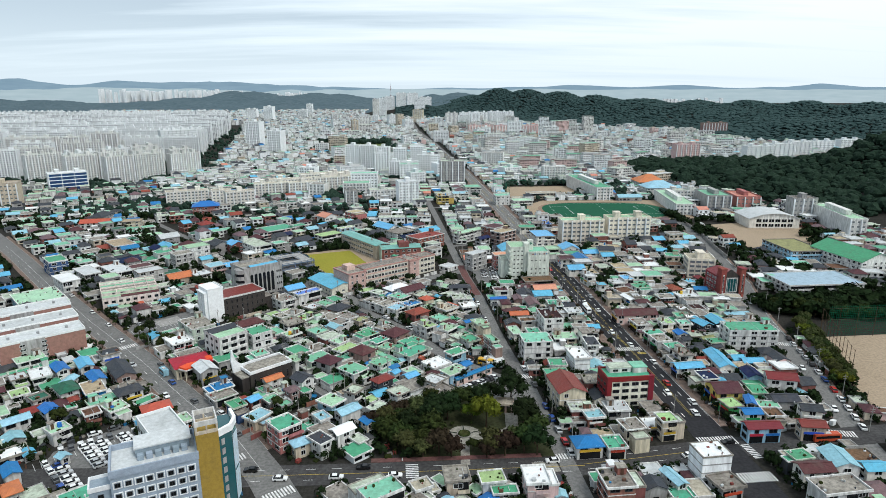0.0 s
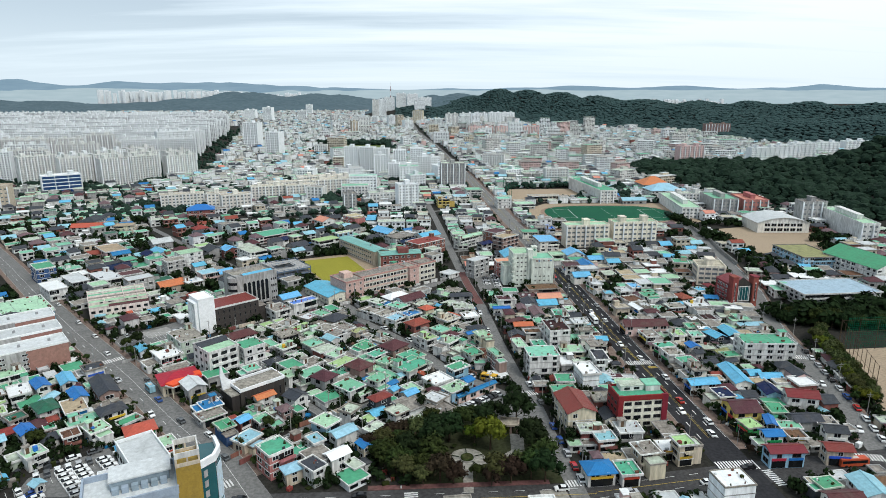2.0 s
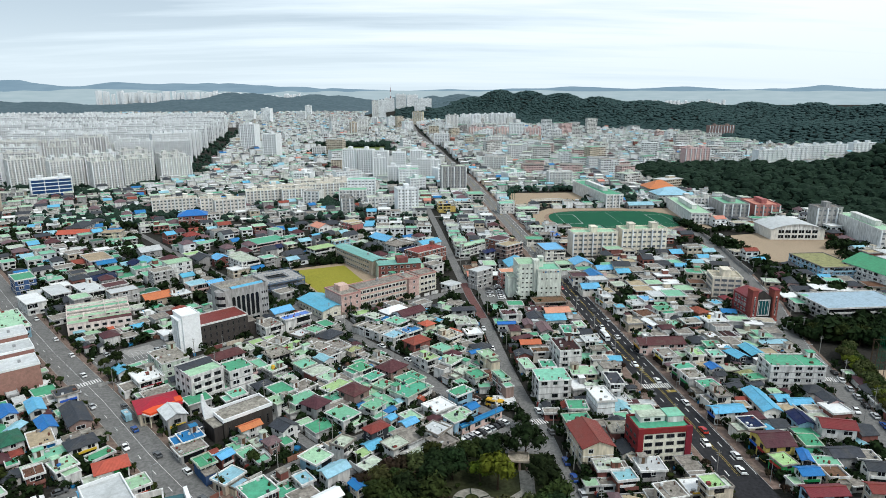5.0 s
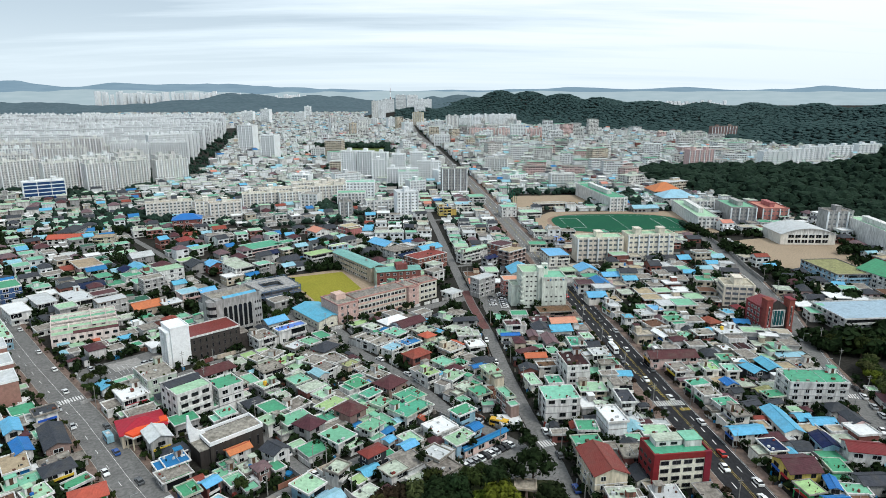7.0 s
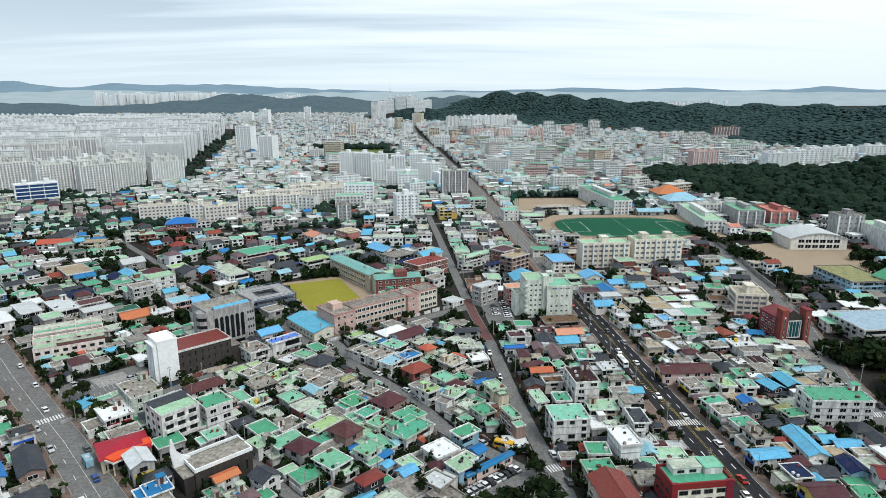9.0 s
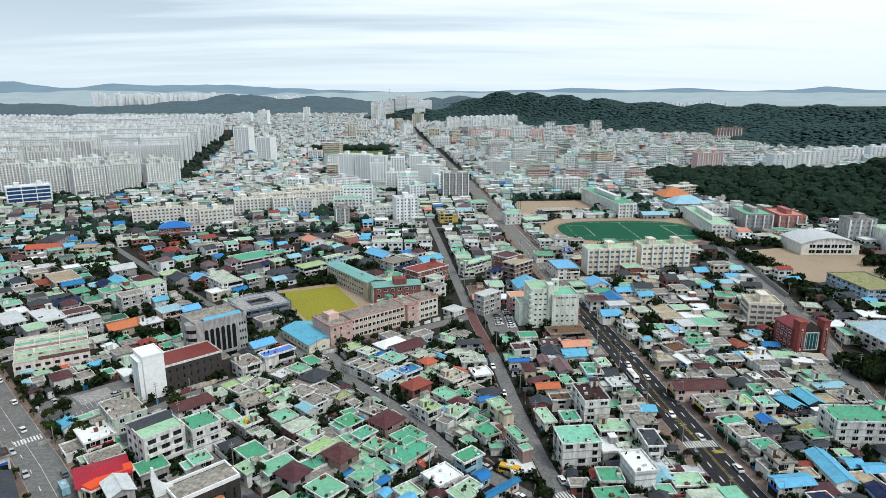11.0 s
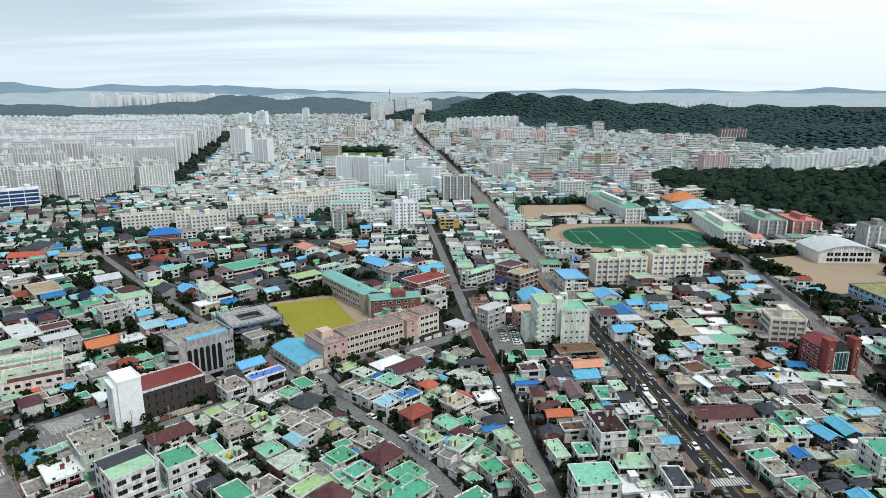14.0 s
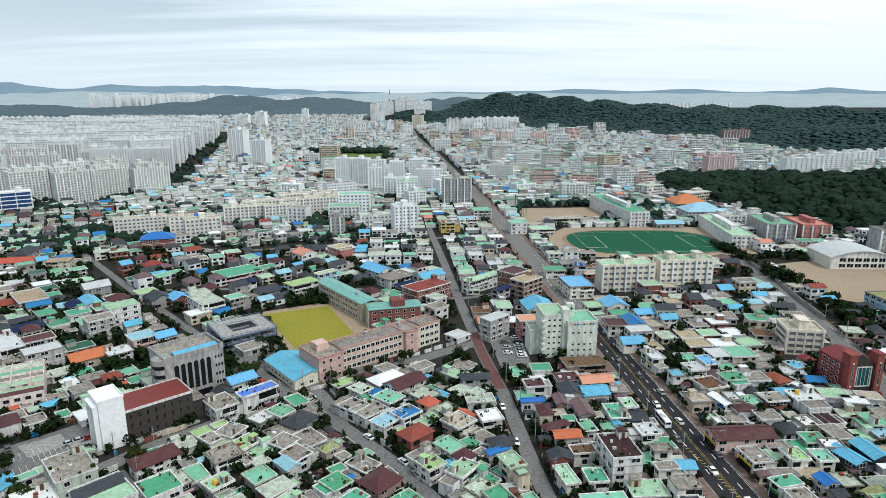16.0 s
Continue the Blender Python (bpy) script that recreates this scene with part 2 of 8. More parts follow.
# ---- building blocks ----
class Geo:
    """Collects boxes, prisms and sheets of faces, then becomes one mesh."""

    def __init__(self):
        self.v, self.f, self.m = [], [], []

    def add(self, verts, faces, mi=0):
        o = len(self.v)
        self.v += verts
        self.f += [tuple(i + o for i in f) for f in faces]
        self.m += [mi] * len(faces)
        return self

    def box(self, x0, x1, y0, y1, z0, z1, mi=0, bottom=False):
        v = [(x0, y0, z0), (x1, y0, z0), (x1, y1, z0), (x0, y1, z0), (x0, y0, z1), (x1, y0, z1), (x1, y1, z1), (x0, y1, z1)]
        f = [(0, 1, 5, 4), (1, 2, 6, 5), (2, 3, 7, 6), (3, 0, 4, 7), (4, 5, 6, 7)]
        if bottom:
            f.append((3, 2, 1, 0))
        return self.add(v, f, mi)

    def ring(self, w, d, t, z0, z1, mi=0):
        """A closed rim round a w x d deck."""
        o = len(self.v)
        v = []
        for z in (z0, z1):
            for a, b in ((w / 2, d / 2), (w / 2 - t, d / 2 - t)):
                v += [(-a, -b, z), (a, -b, z), (a, b, z), (-a, b, z)]
        f = []
        for k in range(4):
            n = (k + 1) % 4
            f += [(k, n, 8 + n, 8 + k), (4 + n, 4 + k, 12 + k, 12 + n), (8 + k, 8 + n, 12 + n, 12 + k), (n, k, 4 + k, 4 + n)]
        return self.add(v, f, mi)

    def gable(self, w, d, z, rise, t=0.18, mi=0):
        """A pitched roof with its ridge along x, with thickness."""
        a, b = w / 2, d / 2
        v = [(-a, -b, z), (a, -b, z), (a, b, z), (-a, b, z), (-a, 0, z + rise), (a, 0, z + rise),
             (-a, -b, z + t), (a, -b, z + t), (a, b, z + t), (-a, b, z + t), (-a, 0, z + rise + t), (a, 0, z + rise + t)]
        f = [(6, 7, 11, 10), (8, 9, 10, 11), (0, 1, 7, 6), (2, 3, 9, 8), (0, 6, 10, 4), (4, 10, 9, 3), (1, 5, 11, 7), (5, 2, 8, 11), (0, 4, 5, 1), (3, 2, 5, 4)]
        return self.add(v, f, mi)

    def hip(self, w, d, z, rise, t=0.2, mi=0):
        a, b = w / 2, d / 2
        k = max(a - b, 0.15 * a) if w >= d else 0.0
        j = max(b - a, 0.15 * b) if d > w else 0.0
        v = [(-a, -b, z), (a, -b, z), (a, b, z), (-a, b, z), (-a, -b, z + t), (a, -b, z + t), (a, b, z + t), (-a, b, z + t)]
        if w >= d:
            v += [(-k, 0, z + rise), (k, 0, z + rise)]
            f = [(4, 5, 9, 8), (5, 6, 9), (6, 7, 8, 9), (7, 4, 8)]
        else:
            v += [(0, -j, z + rise), (0, j, z + rise)]
            f = [(4, 5, 8), (5, 6, 9, 8), (6, 7, 9), (7, 4, 8, 9)]
        f += [(0, 1, 5, 4), (1, 2, 6, 5), (2, 3, 7, 6), (3, 0, 4, 7), (3, 2, 1, 0)]
        return self.add(v, f, mi)

    def tube(self, x, y, z0, z1, r0, r1, n=8, mi=0, cap=True):
        v = [(x + r * math.cos(6.2832 * k / n), y + r * math.sin(6.2832 * k / n), z) for r, z in ((r0, z0), (r1, z1)) for k in range(n)]
        f = [(k, (k + 1) % n, n + (k + 1) % n, n + k) for k in range(n)]
        if cap:
            f.append(tuple(range(n, 2 * n)))
        return self.add(v, f, mi)

    def wallprism(self, pts, z0, z1, mi=0):
        """An upright prism over a polygon given anticlockwise."""
        n = len(pts)
        v = [(x, y, z0) for x, y in pts] + [(x, y, z1) for x, y in pts]
        return self.add(v, [(k, (k + 1) % n, n + (k + 1) % n, n + k) for k in range(n)] + [tuple(range(n, 2 * n))], mi)

    def mesh(self, name, *mats):
        me = bpy.data.meshes.new(name)
        me.from_pydata(self.v, [], self.f)
        for m in mats:
            me.materials.append(m)
        if len(mats) > 1:
            me.polygons.foreach_set("material_index", self.m)
        me.update()
        return me


def part(name, geo, mats, parent, at=None, label=""):
    """One mesh object under a thing or under a part."""
    me = geo.mesh(name, *(mats if isinstance(mats, (list, tuple)) else [mats])) if isinstance(geo, Geo) else geo
    ob = new(name, me)
    ob.parent = parent
    if at is not None:
        ob.matrix_basis = at
    return tagged(ob, label)


def thing(name, m, label, category, group=""):
    ob = new(name)
    ob.empty_display_size = 0.5
    ob.matrix_basis = m
    return tagged(ob, label, category, group)


def structure(name, geo, mats, label="", category="", kind="structure"):
    ob = new(name, geo.mesh(name, *(mats if isinstance(mats, (list, tuple)) else [mats])))
    return tagged(ob, label, category, kind=kind)


# a window of one metre square, to be scaled: frame proud of the wall, glass set back, a sill and a mullion
def window_mesh(name, frame_mat, glass_mat):
    g = Geo()
    g.box(-0.5, 0.5, -0.06, 0.02, 0, 0.07, 0, True).box(-0.5, 0.5, -0.06, 0.02, 0.93, 1, 0, True)
    g.box(-0.5, -0.44, -0.06, 0.02, 0.07, 0.93, 0).box(0.44, 0.5, -0.06, 0.02, 0.07, 0.93, 0).box(-0.02, 0.02, -0.05, 0.02, 0.07, 0.93, 0)
    g.add([(-0.44, -0.012, 0.07), (0.44, -0.012, 0.07), (0.44, -0.012, 0.93), (-0.44, -0.012, 0.93)], [(0, 1, 2, 3)], 1)
    return g.mesh(name, frame_mat, glass_mat)


WIN = [window_mesh("window", M_FRAME, M_GLASS), window_mesh("window", M_FRAME_DK, M_GLASS)]
# a row of windows for one storey of a far block
ROWS = {}


def row_mesh(wide, high, dark=False):
    """A continuous glazed band for one storey."""
    key = (round(wide, 1), round(high, 1), dark)
    if key not in ROWS:
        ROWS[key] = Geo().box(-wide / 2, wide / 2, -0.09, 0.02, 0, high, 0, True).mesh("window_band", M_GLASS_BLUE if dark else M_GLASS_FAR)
    return ROWS[key]


def grid_mesh(n, pitch, wide, high, storeys, hh):
    """All windows of one face of a distant slab, with the shallow piers and balcony slabs between them."""
    key = (n, round(pitch, 1), round(wide, 1), storeys, round(hh, 1))
    if key not in ROWS:
        g = Geo()
        for s in range(storeys):
            for k in range(n):
                x, z = (k - (n - 1) / 2) * pitch, s * hh
                g.add([(x - wide / 2, -0.05, z), (x + wide / 2, -0.05, z), (x + wide / 2, -0.05, z + high), (x - wide / 2, -0.05, z + high)], [(0, 1, 2, 3)], 1)
        for k in range(0, n + 1, 2):
            x = (k - n / 2) * pitch
            g.box(x - 0.45, x + 0.45, -1.1, 0, -1, storeys * hh - 1, 0)
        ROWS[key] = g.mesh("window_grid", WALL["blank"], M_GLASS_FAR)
    return ROWS[key]


FACES = ((0, 0), (90, 1), (180, 0), (270, 1))


def face_pose(w, d, turn, along, z):
    """A place on one of a block's four faces, looking outwards."""
    off = d / 2 if turn in (0, 180) else w / 2
    return pose(0, 0, 0, 0, 0, turn) @ pose(along, -off, z)


CLUTTER = []        # matrix, half-width, half-depth, deck height of each near flat roof
TAKEN = []          # centre x, y, half-size of all that stands


def claim(x, y, r):
    TAKEN.append((x, y, r))


def stable(*a):
    """A small repeatable random source for one thing."""
    return random.Random(int(sum((k + 1) * 131 * v for k, v in enumerate(a)) * 10))


ROOF_WORDS = {"bluegrey": "pale blue-grey", "green": "green painted", "teal": "teal painted", "mint": "pale green painted", "lime": "yellow-green painted", "pale": "pale grey-green",
              "concrete": "bare concrete", "ltgrey": "light grey", "white": "white", "beige": "beige", "tan": "tan", "brown": "brown", "olive": "olive", "darkpatch": "dark brown",
              "navy": "dark navy", "solar": "bright blue", "blue": "blue sheet-metal", "cyan": "sky-blue sheet-metal", "sky": "pale blue sheet-metal", "maroon": "maroon tiled",
              "red": "bright red", "brick": "brick-red tiled", "orange": "orange", "salmon": "salmon", "mauve": "mauve-brown", "slate": "dark slate", "dkgreen": "dark green"}
WALL_WORDS = {"cream": "cream-rendered", "beigew": "beige-rendered", "white": "white rendered", "blank": "blank white", "grey": "grey concrete", "tanw": "tan", "pink": "pink", "pinkw": "dusky pink", "brick": "red brick", "palegreen": "pale green",
              "brownw": "brown stone", "sky": "light blue", "blue": "blue-trimmed", "navyw": "navy blue", "yellow": "yellow ochre", "green": "green", "slate": "dark", "dark": "dark brick"}
SHAPE = {"F": "flat roof", "G": "gabled roof", "H": "hipped roof"}
SIGNS = [mat("sign_" + k, c, 0.5, 0.15) for k, c in (("red", (0.42, 0.03, 0.03)), ("blue", (0.03, 0.12, 0.45)), ("white", (0.7, 0.7, 0.68)), ("yellow", (0.6, 0.4, 0.04)), ("green", (0.03, 0.25, 0.08)))]
# the stock of small parts, shared by all houses
HUT = {}
TANK = {}
for key, m in M_TANK.items():
    g = Geo().tube(0, 0, 0.3, 1.5, 0.75, 0.75, 10).tube(0, 0, 1.5, 1.75, 0.75, 0.3, 10)
    g.box(-0.6, 0.6, -0.6, 0.6, 0, 0.3)
    TANK[key] = g.mesh("water_tank", m)
M_DOOR = mat("door_brown", (0.10, 0.055, 0.035), 0.6, 0.3)
G_DOOR = Geo().box(-0.5, 0.5, -0.08, 0.02, 0, 2.05, 0, True).mesh("door", M_DOOR)


def house(x, y, w, d, h, rot, kind, roof, wall, windows=True):
    """A town house: kind F flat with parapet, G gabled, H hipped. h is the height of the roof deck or eaves."""
    rng = stable(x, y, w, d)
    h += rng.uniform(-0.14, 0.14)
    if x > 25 and h < 9 and int(x * 7 + y * 3) % 5 < 2:
        # the eastern quarter has more cream and beige render
        wall = {"white": "cream", "grey": "beigew"}.get(wall, wall)
    if -20 < x < 45 and 205 < y < 420 and roof in ("concrete", "slate", "mauve") and kind == "F":
        # the quarter by the narrow street is freshly painted
        roof = ("pale", "ltgrey", "mint", "white", "sky")[int(x * 3 + y * 5) % 5]
    storeys = max(1, round(h / 2.9))
    name = "house" if h < 12 else "office_block"
    ob = thing(name, pose(x, y, 0, 0, 0, rot),
               f"{'one' if storeys == 1 else 'two' if storeys == 2 else 'three' if storeys == 3 else 'four'}-storey {WALL_WORDS[wall]} building with {ROOF_WORDS[roof]} {SHAPE[kind]}", "house" if h < 12 else "building", "town houses")
    claim(x, y, 0.5 * math.sqrt(w * d))
    wm, rm = WALL[wall], ROOF[roof]
    if kind == "F" and 7.5 < max(w, d) < 17 and h < 9 and wall != "blank" and rng.random() < 0.6:
        # a lower wing at one end, set back a little
        lw, e, lh = rng.uniform(0.28, 0.4), rng.choice((-1, 1)), max(2.5, h - rng.choice((0.7, 1.2, 2.4)))
        if w >= d:
            a, b, cx, cy = w * lw, d * rng.uniform(0.7, 0.95), e * w * (1 - lw) / 2, rng.choice((-1, 1)) * d * 0.06
        else:
            a, b, cx, cy = w * rng.uniform(0.7, 0.95), d * lw, rng.choice((-1, 1)) * w * 0.06, e * d * (1 - lw) / 2
        at = pose(cx, cy, 0)
        wing = part("wing", Geo().box(-a / 2, a / 2, -b / 2, b / 2, 0, lh), wm, ob, at)
        part("wing_deck", Geo().box(-a / 2 + 0.15, a / 2 - 0.15, -b / 2 + 0.15, b / 2 - 0.15, lh - 0.1, lh + 0.04), ROOF[rng.choice((roof, roof, "concrete", "pale"))], wing)
        part("wing_parapet", Geo().ring(a + 0.4, b + 0.4, 0.3, lh - 0.2, lh + rng.choice((0.25, 0.5))), WALL["white"] if rng.random() < 0.5 else ROOF["concrete"], wing)
        if w >= d:
            ob.matrix_basis = ob.matrix_basis @ pose(-e * w * lw / 2, 0, 0)
            wing.matrix_basis = pose(e * w * 0.5, cy, 0)
            w *= 1 - lw
        else:
            ob.matrix_basis = ob.matrix_basis @ pose(0, -e * d * lw / 2, 0)
            wing.matrix_basis = pose(cx, e * d * 0.5, 0)
            d *= 1 - lw
    eave = 0.0 if kind == "F" else 0.45
    ww, wd = w - 2 * eave, d - 2 * eave
    turned = kind == "G" and d > w
    g = Geo().box(-ww / 2, ww / 2, -wd / 2, wd / 2, 0, h)
    if kind == "G":
        rise = min(w, d) * 0.21
        if turned:
            g.add([(-ww / 2, s, h) for s in (-wd / 2, wd / 2)] + [(ww / 2, s, h) for s in (-wd / 2, wd / 2)] + [(0, s, h + rise) for s in (-wd / 2, wd / 2)], [(0, 2, 4), (3, 1, 5)])
        else:
            g.add([(s, -wd / 2, h) for s in (-ww / 2, ww / 2)] + [(s, wd / 2, h) for s in (-ww / 2, ww / 2)] + [(s, 0, h + rise) for s in (-ww / 2, ww / 2)], [(2, 0, 4), (1, 3, 5)])
    part("wall_body", g, wm, ob)
    if storeys > 2:
        for k in range(1, storeys):
            z = h * k / storeys
            part("floor_band", Geo().ring(ww + 0.24, wd + 0.24, 0.3, z - 0.16, z + 0.10), WALL["white"] if wall not in ("white", "blank") else WALL["grey"], ob)
    if kind == "F":
        e = 0.3 if h < 8 else -0.1
        part("roof_deck", Geo().box(-w / 2 - e, w / 2 + e, -d / 2 - e, d / 2 + e, h - 0.15, h + 0.05, 0, True), rm, ob)
        if y < 345 and w < 30:
            CLUTTER.append((ob.matrix_basis.copy(), w / 2 - 0.7, d / 2 - 0.7, h + 0.04))
        pm = WALL["white"] if rng.random() < 0.62 else ROOF["pale" if roof in ("teal", "green", "mint") else "concrete"]
        part("parapet", Geo().ring(w + (1.25 if h < 8 else 0.4), d + (1.25 if h < 8 else 0.4), 0.32 if h < 8 else 0.30, h - 0.2, h + rng.choice((0.25, 0.45, 0.6))), pm, ob)
        if min(w, d) > 5.2 and wall != "blank" and rng.random() < 0.34:
            hw, hd = min(2.8, w * 0.34), min(2.5, d * 0.34)
            hx, hy = (w / 2 - hw / 2 - 0.5) * rng.choice((-1, 1)), (d / 2 - hd / 2 - 0.5) * rng.choice((1, 1, -1))
            hut = part("stair_hut", Geo().box(hx - hw / 2, hx + hw / 2, hy - hd / 2, hy + hd / 2, h, h + 2.3), wm, ob)
            part("hut_roof", Geo().box(hx - hw / 2 - 0.2, hx + hw / 2 + 0.2, hy - hd / 2 - 0.2, hy + hd / 2 + 0.2, h + 2.3, h + 2.5, 0, True), ROOF[roof if rng.random() < 0.6 else "concrete"], hut)
            part("door", G_DOOR, None, hut, pose(hx, hy - hd / 2, h + 0.05))
            if rng.random() < 0.14:
                part("water_tank", TANK[rng.choice(("yellow", "blue", "steel", "steel"))], None, ob, pose(-hx * 0.7, hy * 0.4, h + 0.05))
            if rng.random() < 0.4:
                for k in range(rng.randint(2, 3)):
                    a, b, s = rng.uniform(-w * 0.38, w * 0.38), rng.uniform(-d * 0.38, 0.1 * d), rng.uniform(0.25, 0.6)
                    part("crate", Geo().box(a - s, a + s, b - s * 0.7, b + s * 0.7, h, h + rng.uniform(0.3, 0.9)), ROOF[rng.choice(("concrete", "ltgrey", "brown", "slate", "blue"))], ob)
    elif kind == "G":
        g = Geo().gable(max(w, d) + 0.3, min(w, d) + 0.3, h, min(w, d) * 0.21)
        roofp = part("roof", g, rm, ob, pose(0, 0, 0, 0, 0, 90 if turned else 0))
        part("ridge_cap", Geo().box(-max(w, d) / 2 - 0.2, max(w, d) / 2 + 0.2, -0.18, 0.18, h + min(w, d) * 0.21 + 0.05, h + min(w, d) * 0.21 + 0.26), rm, roofp)
    else:
        part("roof", Geo().hip(w + 0.4, d + 0.4, h, min(w, d) * 0.27), rm, ob)
    if kind == "F" and storeys > 1 and h < 9 and wall != "blank" and min(w, d) > 4.4 and rng.random() < 0.85:
        # an upper veranda: a dark glazed recess behind a slab and a low front
        hh, vw = h / storeys, ww * rng.uniform(0.45, 0.7)
        vx = (ww - vw) / 2 * rng.choice((-0.9, 0.9))
        part("veranda_glass", Geo().box(vx - vw / 2, vx + vw / 2, -wd / 2 - 0.06, -wd / 2 + 0.1, h - hh + 0.4, h - 0.5, 0, True), M_GLASS, ob)
        part("veranda_slab", Geo().box(vx - vw / 2 - 0.2, vx + vw / 2 + 0.2, -wd / 2 - 1.25, -wd / 2, h - hh - 0.14, h - hh + 0.08, 0, True), wm, ob)
        part("veranda_front", Geo().box(vx - vw / 2 - 0.2, vx + vw / 2 + 0.2, -wd / 2 - 1.25, -wd / 2 - 1.1, h - hh + 0.08, h - hh + 0.95, 0, True), wm, ob)
    if windows and wall != "blank":
        hh = h / storeys
        wi = rng.choice((0, 0, 1))
        for turn, ax in FACES:
            if turn == 180 or turn != 0 and turn != (270 if rot > 20 or x > 0 else 90):
                continue
            span = ww if ax == 0 else wd
            n = max(1, int(span / (3.9 if h < 12 else 3.8)))
            for s in range(storeys):
                for k in range(n):
                    if rng.random() < 0.14:
                        continue
                    wide, high = min(rng.choice((1.6, 2.3, 2.9)), span / n - 0.5), rng.choice((1.4, 1.6, 1.7))
                    o = part("window", WIN[wi], None, ob, face_pose(ww, wd, turn, (k - (n - 1) / 2) * span / n, s * hh + 0.95) @ Matrix.Diagonal((wide, 1.6, high, 1)))
    if 45 < x < 150 and 160 < y < 186 or 78 < x < 113 and y < 420 or -150 < x < -60 and y < 260 and abs((x + 92) * 0.74 + (y - 206) * 0.67) < 20:
        # shop signs over the street front
        turn = 0 if x > 0 and y < 186 else 270 if x > 92 else 90 if x > 0 else 0
        span = wd if turn else ww
        n = max(1, int(span / 4.5))
        for k in range(n):
            part("signboard", Geo().box(-span / n * 0.42, span / n * 0.42, -0.22, 0, 0, 0.8, 0, True), rng.choice(SIGNS), ob, face_pose(ww, wd, turn, (k - (n - 1) / 2) * span / n, 2.75))
            if y < 300:
                part("shop_front", Geo().box(-span / n * 0.4, span / n * 0.4, -0.1, 0, 0, 2.35, 0, True), M_GLASS, ob, face_pose(ww, wd, turn, (k - (n - 1) / 2) * span / n, 0.25))
    return ob


def block(name, label, category, x, y, w, d, h, rot, wall, roof, storeys, pitch=3.4, wide=1.8, high=1.3, sides=True, back=False, penthouse=True, dark=False, z=0.0, group=""):
    """A larger slab: one row of windows a storey on its long faces, a parapet and lift houses."""
    ob = thing(name, pose(x, y, z, 0, 0, rot), label, category, group)
    claim(x, y, 0.5 * min(w, d) + 2)
    if w > 1.6 * d:
        for s in (-0.35, 0.35):
            claim(x + s * w * math.cos(radians(rot)), y + s * w * math.sin(radians(rot)), 0.5 * d + 2)
    if d > 1.6 * w:
        for s in (-0.35, 0.35):
            claim(x - s * d * math.sin(radians(rot)), y + s * d * math.cos(radians(rot)), 0.5 * w + 2)
    wm = WALL[wall]
    part("wall_body", Geo().box(-w / 2, w / 2, -d / 2, d / 2, -2, h), wm, ob)
    part("roof_deck", Geo().box(-w / 2 + 0.3, w / 2 - 0.3, -d / 2 + 0.3, d / 2 - 0.3, h - 0.1, h + 0.05), ROOF[roof], ob)
    part("parapet", Geo().ring(w + 0.3, d + 0.3, 0.4, h - 0.4, h + 0.9), wm, ob)
    hh = h / storeys
    n = max(1, int((w - 1) / pitch))
    if y > 430 and not dark:
        tagged(part("window_grid", grid_mesh(n, (w - 1) / n, wide, high, storeys, hh), None, ob, pose(0, -d / 2, 1.0)), kind="stuff")
        sides = False
    else:
        for s in range(storeys):
            part("window_band", row_mesh(w - 2.4, high, dark), None, ob, pose(0, -d / 2, s * hh + 1.0))
        for k in range(0, n + 1, 2 if n > 5 else 1):
            part("pier", Geo().box((k - n / 2) * (w - 1) / n - 0.35, (k - n / 2) * (w - 1) / n + 0.35, -d / 2 - 0.3, -d / 2 + 0.1, 0, h, 0, True), wm, ob)
    if sides:
        k = max(1, int((d - 1) / pitch))
        for s in range(storeys):
            part("window_band", row_mesh(d - 2.4, high, dark), None, ob, face_pose(w, d, 90 if x < 0 else 270, 0, s * hh + 1.0))
    if penthouse:
        lifts = max(1, int(w / 13)) if group == "white estate slabs" else min(2, max(1, int(w / 17)))
        for c in range(lifts):
            px = (c + 0.5) / lifts * w - w / 2
            part("lift_house", Geo().box(px - 2.2, px + 2.2, -d * 0.25, d * 0.3, h, h + 3.8).box(px - 2.5, px + 2.5, -d * 0.25 - 0.3, d * 0.3 + 0.3, h + 3.8, h + 4.1, 0, True), wm, ob)
    return ob

# ---- land: one sheet with its hills, out to the horizon ----
RIDGES = (  # (x, y, height) along each crest, half-width
    (((880, 1440, 34), (1120, 1480, 52), (1500, 1560, 60)), 165, 180),
    (((385, 905, 8), (470, 800, 22), (590, 740, 62), (740, 750, 84), (1000, 780, 92)), 95, 150),
    (((455, 560, 20), (560, 540, 46), (700, 560, 70)), 75, 90),
    (((318, 850, 8), (345, 770, 11), (375, 695, 13), (400, 630, 14), (450, 600, 18)), 44, 60),
    (((215, 2900, 62), (330, 2750, 86), (560, 2500, 84), (800, 2180, 70), (1080, 1900, 60), (1420, 1680, 54), (1900, 1560, 50)), 300, 330),
    (((90, 3500, 70), (200, 3450, 84), (420, 3480, 80)), 190, 200),
    (((-3000, 3500, 74), (-2450, 3450, 70), (-2200, 3430, 42), (-1750, 3400, 28), (-1420, 3400, 30), (-1180, 3400, 62), (-1020, 3430, 74), (-750, 3450, 74), (-420, 3500, 60), (-200, 3550, 56)), 260, 300),
    (((-120, 2600, 34), (20, 2550, 38)), 130, 150),
)


